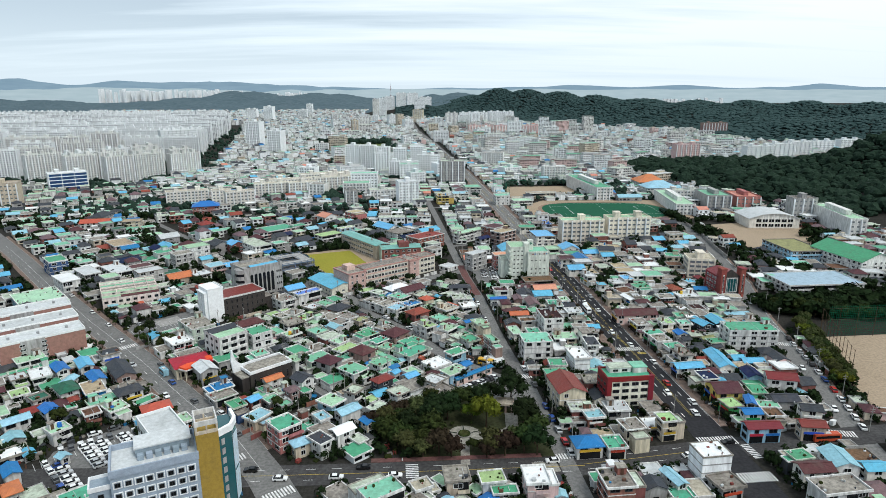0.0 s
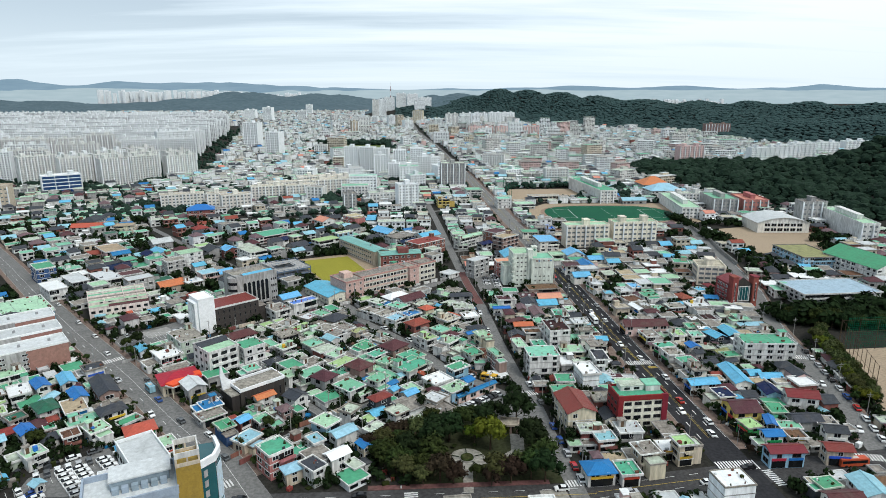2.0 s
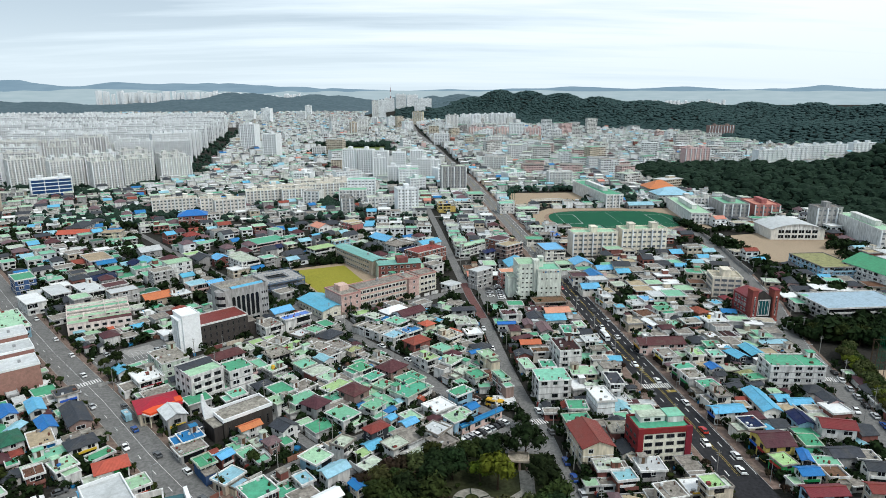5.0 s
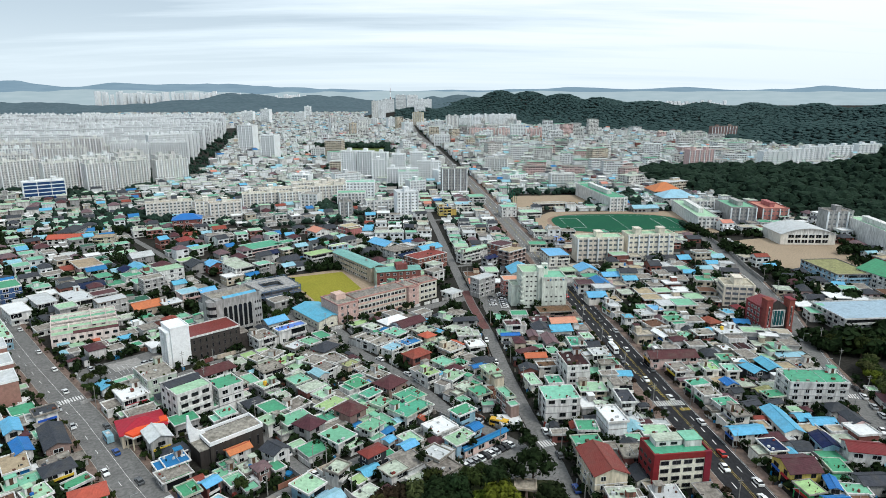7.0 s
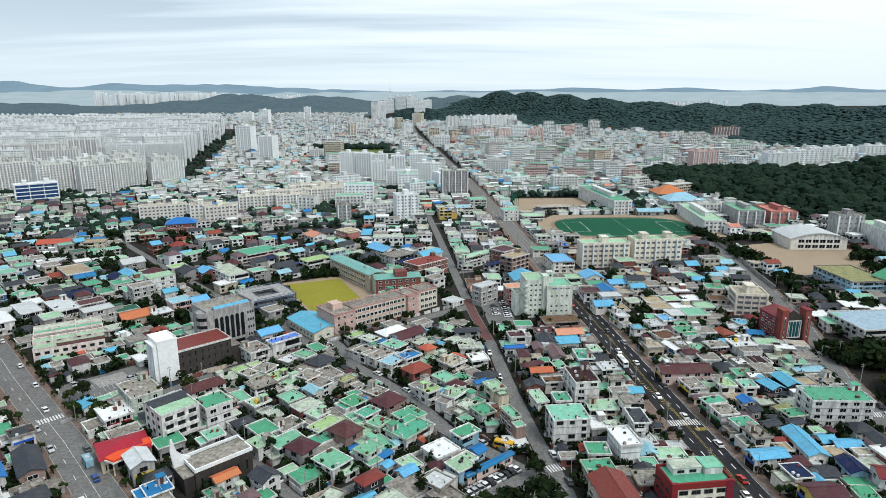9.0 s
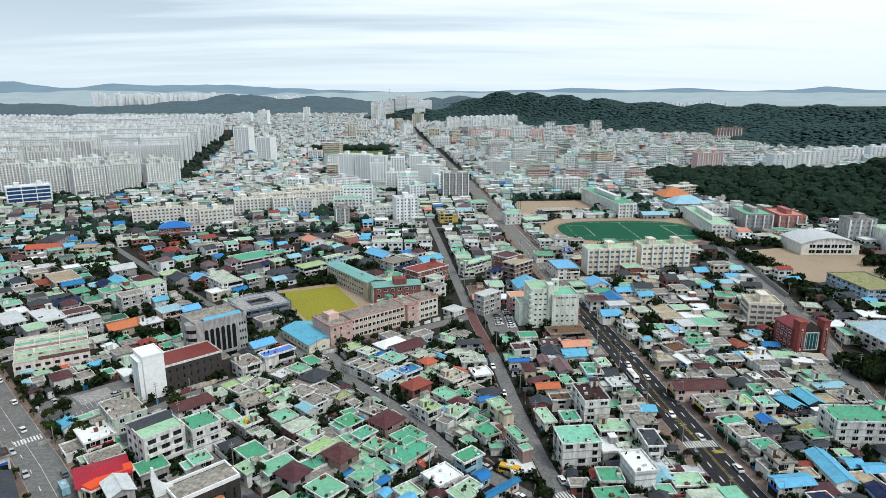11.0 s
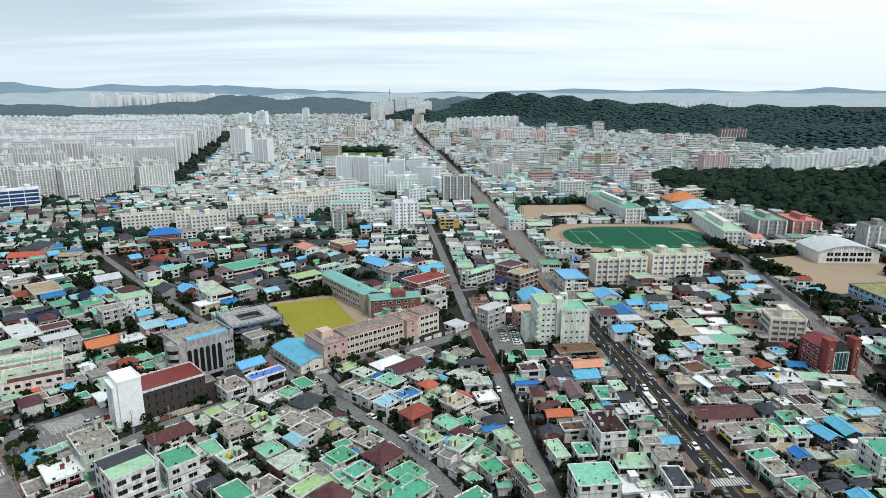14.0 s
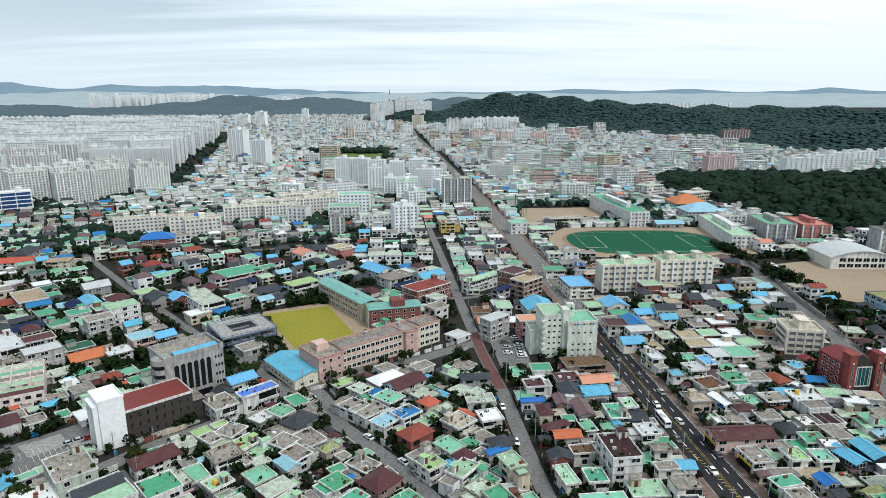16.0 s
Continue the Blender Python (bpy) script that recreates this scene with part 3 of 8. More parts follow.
def land(xs, ys):
    """The height of the land at arrays of places."""
    z = np.zeros_like(xs)
    for crest, wide, _ in RIDGES:
        for (ax, ay, ah), (bx, by, bh) in zip(crest, crest[1:]):
            lx, ly = bx - ax, by - ay
            t = np.clip(((xs - ax) * lx + (ys - ay) * ly) / (lx * lx + ly * ly), 0, 1)
            dist = np.hypot(xs - ax - t * lx, ys - ay - t * ly)
            wob = 1 + 0.14 * np.sin(xs * 0.013 + ys * 0.006) + 0.10 * np.sin(xs * 0.031 - ys * 0.021)
            z = np.maximum(z, (ah + t * (bh - ah)) * np.exp(-(dist / wide) ** 2) * wob)
    return z


def height(x, y):
    return float(land(np.array([float(x)]), np.array([float(y)]))[0])


def sheet(name, xs, ys, material, zf, label, category):
    nx, ny = len(xs), len(ys)
    gx, gy = np.meshgrid(xs, ys)
    gz = zf(gx, gy)
    v = np.stack([gx.ravel(), gy.ravel(), gz.ravel()], 1)
    k = np.arange(nx * (ny - 1)).reshape(ny - 1, nx)[:, :-1].ravel()
    f = np.stack([k, k + 1, k + nx + 1, k + nx], 1)
    me = bpy.data.meshes.new(name)
    me.from_pydata(v.tolist(), [], f.tolist())
    me.materials.append(material)
    ob = new(name, me)
    return tagged(ob, label, category, kind="structure")


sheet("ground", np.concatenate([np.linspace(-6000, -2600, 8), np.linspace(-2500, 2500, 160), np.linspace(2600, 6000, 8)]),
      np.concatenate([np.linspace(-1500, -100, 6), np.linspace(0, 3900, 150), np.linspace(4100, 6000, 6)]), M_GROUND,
      lambda a, b: np.where(land(a, b) < 1.5, 0.0, land(a, b) - 1.5), "grey packed earth and concrete ground of the town, darkened for shade between houses", "ground")

# ---- roads ----
MAIN = ((105.2, 40), (97.2, 175), (92.2, 252), (85.5, 365), (75.5, 528), (54, 842), (14, 1325), (-30, 1750), (-60, 2300))
NARROW = ((48, 110), (44.2, 164), (42.6, 182), (41.4, 198), (40.6, 212), (38.4, 228), (36, 245), (33, 275), (29.5, 323), (24, 367), (17.5, 439), (9, 542), (0, 640))
DIAG = ((31, 221), (7, 246), (-0.3, 259.3), (-9.5, 274.5), (-22, 289.7), (-32.1, 301.8), (-42, 323.5), (-54, 342))
LEFT = ((-16, 100), (-50, 157), (-64, 177), (-92, 206), (-125, 243), (-172, 292), (-215, 339), (-281, 414), (-345, 484), (-470, 620), (-700, 860))
FRONT = ((-260, 150), (-120, 157), (-50, 157), (-8, 158), (44, 160), (98, 169), (150, 176), (260, 188))
RIGHT = ((140, 130), (148, 176), (157, 210), (165, 248), (174, 292), (193, 351), (210, 434), (221, 513), (240, 591), (262, 700))
HALLST = ((-132, 250), (-112, 270), (-96, 289), (-75, 308), (-52, 333), (-20, 350), (24, 380))
PARKST = ((-21, 189), (-26, 195), (-45, 215), (-66, 240), (-100, 275))
ALLEY = ((-64, 177), (-44, 198), (-22, 216), (6, 236), (20, 243))
SCHOOLST = ((-58, 331), (-110, 386), (-180, 465), (-260, 560))
XST = ((-180, 465), (-60, 470), (17, 445), (80, 470), (215, 480))
MIDST = ((-330, 640), (-150, 560), (0, 600), (70, 620))
ROADS = [(MAIN, 12.5), (NARROW, 5.4), (DIAG, 6), (LEFT, 11.5), (FRONT, 11), (RIGHT, 8), (HALLST, 7), (PARKST, 4.5), (ALLEY, 4.5), (SCHOOLST, 4.6), (XST, 4.4), (MIDST, 4.4)]


def strip(points, half0, half1, z0, z1, geo=None, mi=0):
    """A raised band that follows a line, from half0 to half1 to its side."""
    g = geo or Geo()
    prev = None
    n = len(points)
    for k, (x, y) in enumerate(points):
        a, b = points[max(0, k - 1)], points[min(n - 1, k + 1)]
        dx, dy = b[0] - a[0], b[1] - a[1]
        s = math.hypot(dx, dy)
        nx, ny = dy / s, -dx / s
        cur = ((x + nx * half0, y + ny * half0), (x + nx * half1, y + ny * half1))
        if prev:
            (p0, p1), (q0, q1) = prev, cur
            v = [(*p0, z0), (*p1, z0), (*q1, z0), (*q0, z0), (*p0, z1), (*p1, z1), (*q1, z1), (*q0, z1)]
            g.add(v, [(4, 5, 6, 7), (0, 4, 7, 3), (1, 2, 6, 5)], mi)
        prev = cur
    return g


def along(points, dist):
    """The place and heading (degrees from +x) at a distance along a line."""
    for a, b in zip(points, points[1:]):
        s = math.hypot(b[0] - a[0], b[1] - a[1])
        if dist <= s or b is points[-1]:
            t = dist / s
            return a[0] + t * (b[0] - a[0]), a[1] + t * (b[1] - a[1]), math.degrees(math.atan2(b[1] - a[1], b[0] - a[0]))
        dist -= s


def length(points):
    return sum(math.hypot(b[0] - a[0], b[1] - a[1]) for a, b in zip(points, points[1:]))


def cut(points, y0, y1):
    """The part of a line that runs between two y, for a line whose y grows."""
    out = []
    for a, b in zip(points, points[1:]):
        for p in (a, b):
            if y0 <= p[1] <= y1 and p not in out:
                out.append(p)
        for yy in (y0, y1):
            if min(a[1], b[1]) < yy < max(a[1], b[1]):
                t = (yy - a[1]) / (b[1] - a[1])
                out.append((a[0] + t * (b[0] - a[0]), yy))
    return sorted(set(out), key=lambda p: p[1])


for k, (line, wide) in enumerate(ROADS):
    z = 0.10 - 0.006 * k
    if line is MAIN:
        structure("road", strip(cut(MAIN, 41, 400), -wide / 2, wide / 2, -0.2, z), M_ASPHALT_NEW, "dark freshly laid four-lane asphalt road", "road")
        structure("road", strip(cut(MAIN, 400, 2300), -wide / 2, wide / 2, -0.2, z), M_ASPHALT, "older grey four-lane asphalt road", "road")
        continue
    structure("road", strip(line, -wide / 2, wide / 2, -0.2, z), M_ASPHALT_MID if line is FRONT else M_ASPHALT, "worn dark asphalt street" if line is FRONT else "worn grey asphalt street", "road")
for side in (-1, 1):
    for line, wide, pw, y0, y1, m in ((MAIN, 12.5, 4.0, 182, 900, M_PAVE), (LEFT, 11.5, 2.6, 168, 480, M_PAVE), (RIGHT, 8, 1.6, 186, 500, M_PAVE)):
        a, b = side * wide / 2, side * (wide / 2 + pw)
        structure("pavement", strip(cut(line, y0, y1), min(a, b), max(a, b), -0.2, 0.22), m, "brown block paving beside the street", "pavement")
        c = side * (wide / 2 + 0.14)
        structure("kerb", strip(cut(line, y0, y1), min(a, c) - 0.02, max(a, c) + 0.02, -0.2, 0.25), M_KERB, "pale stone kerb", "kerb")
structure("pavement", strip(((-18, 157.8), (10, 158.7), (37, 159.7)), -7.7, -5.55, -0.2, 0.2), M_PAVE_RED, "dull red block paving beside the park", "pavement")
structure("pavement", strip(cut(NARROW, 330, 392), -2.2, 2.2, -0.2, 0.13), M_PAVE_RED, "dull red painted surface of the narrow street", "pavement")

# lane lines and crossings
marks, ymarks = Geo(), Geo()


def dash(g, line, off, start, stop, on, gap, wide=0.16, z=0.13):
    s = start
    while s < stop:
        x, y, a = along(line, s + on / 2)
        nx, ny = math.sin(radians(a)), -math.cos(radians(a))
        cx, cy = x + nx * off, y + ny * off
        ux, uy = math.cos(radians(a)) * on / 2, math.sin(radians(a)) * on / 2
        v = [(cx - ux - nx * wide, cy - uy - ny * wide, z), (cx + ux - nx * wide, cy + uy - ny * wide, z), (cx + ux + nx * wide, cy + uy + ny * wide, z), (cx - ux + nx * wide, cy - uy + ny * wide, z)]
        g.add(v, [(3, 2, 1, 0)])
        s += on + gap


def crossing(g, x, y, heading, wide, deep=4.0, z=0.14):
    """Bars of a crossing over a street that runs along heading."""
    m = pose(x, y, z, 0, 0, heading)
    n = int(wide / 0.95)
    for k in range(n):
        o = (k - (n - 1) / 2) * 0.95
        g.add([tuple(m @ Vector(c)) for c in ((-deep / 2, o - 0.26, 0), (deep / 2, o - 0.26, 0), (deep / 2, o + 0.26, 0), (-deep / 2, o + 0.26, 0))], [(0, 1, 2, 3)])


LM = length(MAIN)
dash(marks, MAIN, -3.1, 150, LM * 0.55, 3.0, 5.0)
dash(marks, MAIN, 3.1, 150, LM * 0.55, 3.0, 5.0)
dash(marks, MAIN, 5.9, 150, LM * 0.4, 30, 0.0, 0.08)
dash(ymarks, MAIN, -0.3, 150, LM * 0.55, 20, 0.0, 0.055)
dash(ymarks, MAIN, 0.3, 150, LM * 0.55, 20, 0.0, 0.055)
dash(marks, LEFT, 0.0, 70, 460, 12, 0.0, 0.06)
dash(marks, LEFT, -2.9, 70, 460, 3, 9, 0.09)
dash(ymarks, FRONT, 0.0, 190, 345, 12, 0, 0.09)
dash(marks, FRONT, 2.8, 190, 345, 3, 5, 0.08)
dash(marks, FRONT, -2.8, 190, 345, 3, 5, 0.08)
dash(marks, RIGHT, 3.6, 60, 300, 20, 0, 0.07)
for args in ((92.0, 251, 94, 11.5), (98, 173.5, 94, 14, 5), (-137.5, 260, 132, 12), (-44, 148, 125, 10), (-63, 166, 125, 9), (44.3, 165.5, 98, 6, 3.2), (106.4, 166.9, 8, 9, 3), (143.4, 177, 80, 9), (101.0, 152.8, 94, 12, 5), (-5, 158.5, 3, 8), (-22, 150, 92, 8), (-218, 345, 132, 11), (40, 224, 108, 6), (166, 255, 76, 6)):
    crossing(marks, *args)
# hatching in the middle of the main road by the crossing
for k in range(22):
    m = pose(92.2 - 0.176 * (1.8 * k) + 0.15, 254.4 + 1.75 * k, 0.145, 0, 0, 100 + 62)
    ymarks.add([tuple(m @ Vector(c)) for c in ((-0.75, -0.14, 0), (0.75, -0.14, 0), (0.75, 0.14, 0), (-0.75, 0.14, 0))], [(0, 1, 2, 3)])
m = pose(96.3, 246.3, 0.145, 0, 0, 5)
for k in range(3):
    ymarks.add([tuple(m @ Vector(c)) for c in ((-1.9, -0.9 + 0.7 * k, 0), (1.9, -0.9 + 0.7 * k, 0), (1.9, -0.4 + 0.7 * k, 0), (-1.9, -0.4 + 0.7 * k, 0))], [(0, 1, 2, 3)])
structure("road_marking", marks, M_PAINT, "white lane lines and crossings, worn", "marking", kind="stuff")
structure("road_marking", ymarks, M_PAINT_Y, "yellow centre lines, worn", "marking", kind="stuff")


def clear_of_roads(x, y, r):
    for line, wide in ROADS:
        pad = wide / 2 + r + (2.5 if line in (MAIN, LEFT) else 0.3)
        for a, b in zip(line, line[1:]):
            lx, ly = b[0] - a[0], b[1] - a[1]
            t = max(0, min(1, ((x - a[0]) * lx + (y - a[1]) * ly) / (lx * lx + ly * ly)))
            if (x - a[0] - t * lx) ** 2 + (y - a[1] - t * ly) ** 2 < pad * pad:
                return False
    return True


def plot(name, pts, z, m, label, category="ground", claimed=True):
    g = Geo().wallprism(pts, -0.3, z)
    if claimed:
        xs, ys = [p[0] for p in pts], [p[1] for p in pts]
        cx, cy = sum(xs) / len(xs), sum(ys) / len(ys)
        PLOTS.append(pts)
    return structure(name, g, m, label, category)


PLOTS = []


def in_plot(x, y, pad=0):
    if pad:
        return any(in_plot(x + a * pad, y + b * pad) for a, b in ((-1, -1), (1, -1), (1, 1), (-1, 1), (0, 0)))
    for pts in PLOTS:
        inside, n = False, len(pts)
        for k in range(n):
            (ax, ay), (bx, by) = pts[k], pts[(k + 1) % n]
            if (ay > y) != (by > y) and x < (bx - ax) * (y - ay) / (by - ay) + ax:
                inside = not inside
        if inside:
            return True
    return False


plot("school_field", ((-58, 357), (-28, 392), (-44, 448), (-94, 424)), 0.05, M_SAND, "sandy school yard round the turf")
plot("turf", ((-57, 362), (-37, 390), (-57, 434), (-90, 421)), 0.10, M_TURF_Y, "yellowing grass football turf", claimed=False)
plot("stadium_base", ((96, 545), (150, 532), (245, 545), (252, 640), (120, 640), (98, 610)), 0.05, M_SAND, "sandy ground round the running track")
plot("sand_pitch", ((88, 655), (160, 672), (196, 740), (92, 735)), 0.08, M_SAND, "bare sandy sports pitch")
plot("school_yard", ((234, 442), (248, 431), (294, 436), (312, 480), (320, 503), (278, 526), (240, 515)), 0.06, M_SAND, "bare sandy school yard")
plot("net_yard", ((164, 190), (171, 214), (178, 238), (187, 263), (250, 268), (250, 180)), 0.06, M_SAND, "bare sandy practice ground")
plot("car_park", ((8, 208), (27, 226), (37, 221), (41, 203), (24, 204)), 0.07, M_ASPHALT, "asphalt car park beside the park")
plot("car_park", ((-123, 172), (-107, 189), (-92, 173), (-80, 160), (-104, 146), (-122, 164)), 0.07, M_ASPHALT, "asphalt car park behind the hotel")
plot("car_park", ((-140, 262), (-118, 284), (-112, 296), (-128, 306), (-150, 286)), 0.07, M_ASPHALT, "asphalt car park with white bays beside the hall")
plot("park_ground", ((-2, 163), (42, 166), (43, 200), (34, 208), (6, 203), (-14, 190), (-22, 182)), 0.06, M_GRASS, "dark grass and earth of the town park", category="ground")
plot("car_park", ((31, 350), (45, 350), (45, 386), (28.5, 388)), 0.07, M_ASPHALT, "asphalt car park beside the white tower block")
plot("far_field", ((-208, 1176), (-66, 1190), (-78, 1345), (-226, 1350)), 0.1, mat("meadow", (0.13, 0.17, 0.055), 0.95, 0.3, 0.05, vary=0.0), "open green sports meadow among the houses")
plot("school_lane", ((-104, 346), (-76, 343), (-60, 357), (-95, 420), (-114, 402)), 0.03, M_ASPHALT, "worn asphalt yard beside the school field", claimed=False)
# the running track and its pitch
g = Geo().wallprism([(172 + (64 if math.cos(a) > 0 else -64) * abs(math.cos(a)) ** 0.7 * 1.0, 586 + 44 * math.copysign(abs(math.sin(a)) ** 0.8, math.sin(a))) for a in [k * math.pi / 24 for k in range(48)]], -0.3, 0.10)
structure("running_track", g, M_TRACK, "pale brown oval running track", "track")
g = Geo().wallprism([(172 + (60 if math.cos(a) > 0 else -60) * abs(math.cos(a)) ** 0.6, 586 + 40 * math.copysign(abs(math.sin(a)) ** 0.75, math.sin(a))) for a in [k * math.pi / 24 for k in range(48)]], -0.3, 0.14)
structure("turf", g, M_TURF_G, "deep green artificial turf pitch", "pitch")

# ---- the near quarter, house by house: x, y, width, depth, height, turn, roof shape, roof, walls ----
house(-138.4, 242.0, 6.9, 8.6, 5.6, 42, "F", "slate", "white")
house(-121.0, 201.2, 9.4, 5.6, 3.6, 42, "F", "teal", "white")
house(-115.9, 213.2, 12.1, 7.0, 3.2, 42, "F", "concrete", "grey")
house(-114.9, 252.5, 14.6, 11.1, 5.6, 42, "F", "white", "white")
house(-107.9, 264.7, 11.0, 16.1, 9.6, 42, "F", "concrete", "palegreen")
house(-78.2, 205.1, 8.4, 6.9, 3.2, 42, "F", "concrete", "grey")
house(-77.0, 253.6, 9.6, 10.0, 9.7, 42, "F", "green", "white")
house(-88.0, 276.0, 14.6, 8.2, 4.8, 42, "H", "maroon", "white")
house(-66.7, 277.9, 8.9, 7.9, 4.8, 42, "F", "concrete", "white")
house(-52.2, 292.9, 8.0, 7.2, 3.2, 42, "F", "concrete", "grey")
house(-40.6, 288.9, 10.8, 9.9, 3.6, 42, "F", "concrete", "grey")
house(-7.3, 251.2, 8.7, 7.8, 4.8, 42, "F", "green", "white")
house(-22.6, 306.3, 10.2, 8.8, 4.4, 42, "F", "concrete", "white")
house(-9.0, 302.6, 8.2, 6.7, 4.8, 42, "F", "blue", "white")
house(-5.3, 286.3, 10.5, 7.9, 6.4, 42, "H", "brick", "brick")
house(-10.0, 327.7, 15.9, 9.2, 4.8, 42, "G", "maroon", "white")
house(-18.0, 332.5, 14.1, 8.7, 4.4, 42, "H", "white", "grey")
house(-66.3, 318.0, 14.0, 4.9, 6.8, 42, "F", "solar", "white")
house(-77.6, 334.3, 11.6, 8.6, 4, 42, "G", "cyan", "white")
house(-76.9, 312.0, 11.5, 10.6, 5.6, 42, "F", "concrete", "white")
house(42.6, 323.9, 10.3, 6.3, 5.6, 7, "F", "maroon", "white")
house(66.4, 328.3, 13.4, 8.2, 4.8, 7, "G", "salmon", "white")
house(63.6, 320.0, 10.9, 9.0, 4, 7, "G", "cyan", "white")
house(55.3, 330.4, 8.8, 6.6, 4.8, 7, "F", "maroon", "white")
house(54.9, 320.2, 9.1, 10.3, 4, 7, "G", "slate", "grey")
house(67.6, 302.6, 6.3, 9.8, 4.4, 2, "F", "green", "white")
house(73.5, 301.5, 9.2, 8.0, 3.2, 2, "G", "slate", "grey")
house(73.1, 253.3, 7.4, 6.3, 8.5, 6, "F", "concrete", "white")
house(71.9, 243.1, 4.9, 9.4, 7.6, 1, "F", "slate", "white")
house(11.0, 295.6, 8.4, 12.0, 4.4, 42, "F", "beige", "tanw")
house(18.9, 316.0, 10.6, 8.3, 4, 7, "F", "pale", "white")
house(18.3, 331.3, 12.4, 5.7, 4.8, 7, "H", "slate", "grey")
house(13.0, 257.2, 10.2, 5.5, 4.4, 42, "F", "concrete", "white")
house(15.6, 230.2, 4.7, 4.7, 3.2, 42, "G", "blue", "sky")
house(10.8, 222.2, 6.4, 4.5, 4.8, 42, "F", "mint", "sky")
house(105.0, 285.5, 21.5, 9.5, 5.2, 3, "G", "maroon", "pink")
house(107.2, 223.0, 12.3, 6.2, 4.8, 7, "G", "cyan", "white")
house(124.1, 230.9, 7.2, 17.7, 4, -1, "G", "cyan", "white")
house(131.0, 277.0, 5.7, 4.8, 5.6, -6, "F", "white", "blank")
house(128.0, 282.2, 6.4, 5.8, 4.8, -1, "F", "green", "white")
house(139.6, 193.9, 8.7, 5.1, 4, -8, "F", "concrete", "grey")
house(130.9, 217.1, 6.1, 9.2, 4, -3, "G", "navy", "sky")
house(132.2, 195.6, 10.3, 6.7, 4, 2, "G", "slate", "grey")
house(146.6, 251.8, 21.8, 11.4, 10.4, -3, "F", "green", "white")
house(51.9, 200.4, 10.8, 15.7, 8.5, 7, "G", "red", "tanw")
house(134.9, 150.5, 7.5, 5.7, 4.8, 1, "G", "cyan", "white")
house(-126.2, 155.9, 4.8, 7.7, 4, 42, "G", "blue", "white")
house(-120.5, 146.9, 5.0, 7.5, 4, 42, "H", "orange", "white")
house(-61.4, 215.3, 7.8, 4.7, 4.8, 42, "G", "orange", "white")
house(-58.5, 201.1, 4.6, 5.5, 3.2, 42, "F", "teal", "grey")
house(-279.0, 521.0, 32.0, 12.0, 4.4, 12, "G", "orange", "white")
house(-167.2, 352.4, 14.4, 9.8, 10.2, 42, "F", "ltgrey", "grey")
house(-182.1, 374.2, 12.0, 8.9, 6.4, 42, "F", "maroon", "white")
house(-197.4, 391.2, 13.4, 10.0, 5.6, 42, "G", "navy", "white")
house(-211.8, 424.7, 11.9, 8.0, 5.6, 42, "G", "blue", "white")
house(-192.2, 425.7, 9.5, 12.1, 4.8, 42, "G", "navy", "white")
house(-186.7, 430.1, 8.3, 17.0, 5.6, 42, "G", "cyan", "white")
house(-157.7, 405.5, 14.8, 10.6, 11.9, 42, "F", "mint", "white")
house(-160.9, 388.7, 12.1, 9.3, 10.9, 42, "F", "concrete", "grey")
house(-148.1, 394.3, 8.0, 7.6, 5.6, 42, "G", "cyan", "white")
house(-135.9, 376.9, 10.2, 9.6, 6.4, 42, "F", "sky", "pink")
house(-127.0, 380.8, 9.7, 8.9, 4.8, 42, "G", "cyan", "white")
house(-152.2, 359.0, 14.8, 11.5, 4, 42, "G", "orange", "tanw")
house(-141.8, 364.4, 9.7, 14.8, 4.8, 42, "F", "ltgrey", "white")
house(-115.5, 367.2, 8.8, 9.3, 5.6, 42, "H", "maroon", "white")
house(-140.8, 436.1, 10.1, 11.6, 5.6, 42, "G", "cyan", "brick")
house(-121.5, 424.1, 12.4, 19.5, 8.5, 42, "F", "pale", "white")
house(-152.8, 438.0, 12.4, 13.9, 4.8, 42, "G", "slate", "grey")
house(-162.5, 444.4, 10.0, 7.9, 6.4, 42, "F", "lime", "white")
house(-224.2, 437.5, 13.8, 23.0, 6.4, 42, "F", "tan", "pink")
house(-196.9, 456.0, 14.6, 11.8, 6.4, 42, "G", "ltgrey", "grey")
house(-218.8, 476.6, 15.6, 8.8, 3.2, 42, "F", "mint", "white")
house(-287.6, 538.4, 13.1, 22.9, 6.4, 1, "H", "slate", "grey")
house(-249.0, 514.0, 14.0, 16.0, 7.5, 12, "F", "tan", "tanw")
house(-186.5, 509.1, 12.3, 10.4, 4.8, 42, "H", "brick", "white")
house(-75.8, 456.6, 18.1, 10.5, 7.6, 42, "F", "lime", "white")
house(-64.0, 471.6, 14.1, 4.2, 9.3, 42, "F", "lime", "sky")
house(-123.6, 490.1, 26.1, 18.2, 4.8, 42, "F", "green", "pink")
house(-112.4, 465.7, 13.1, 8.3, 4.8, 42, "G", "navy", "white")
house(-106.2, 430.6, 11.7, 7.5, 7.6, 42, "F", "teal", "grey")
house(-92.6, 434.3, 8.8, 7.8, 4.8, 42, "G", "sky", "white")
house(-95.6, 452.3, 13.0, 12.4, 4, 42, "G", "slate", "grey")
house(-88.2, 531.6, 13.3, 14.0, 6.4, 42, "G", "salmon", "white")
house(-63.1, 539.2, 13.5, 16.3, 8.5, 42, "F", "tan", "pinkw")
house(-33.8, 494.1, 13.6, 21.4, 4.8, 42, "G", "cyan", "white")
house(-21.4, 475.4, 18.9, 13.4, 5.6, 42, "F", "concrete", "white")
house(-15.4, 459.1, 14.9, 7.4, 4.8, 42, "G", "navy", "white")
house(-1.9, 444.0, 25.8, 14.1, 9.3, 42, "F", "brick", "brick")
house(-0.2, 476.0, 18.9, 10.8, 5.6, 42, "G", "cyan", "white")
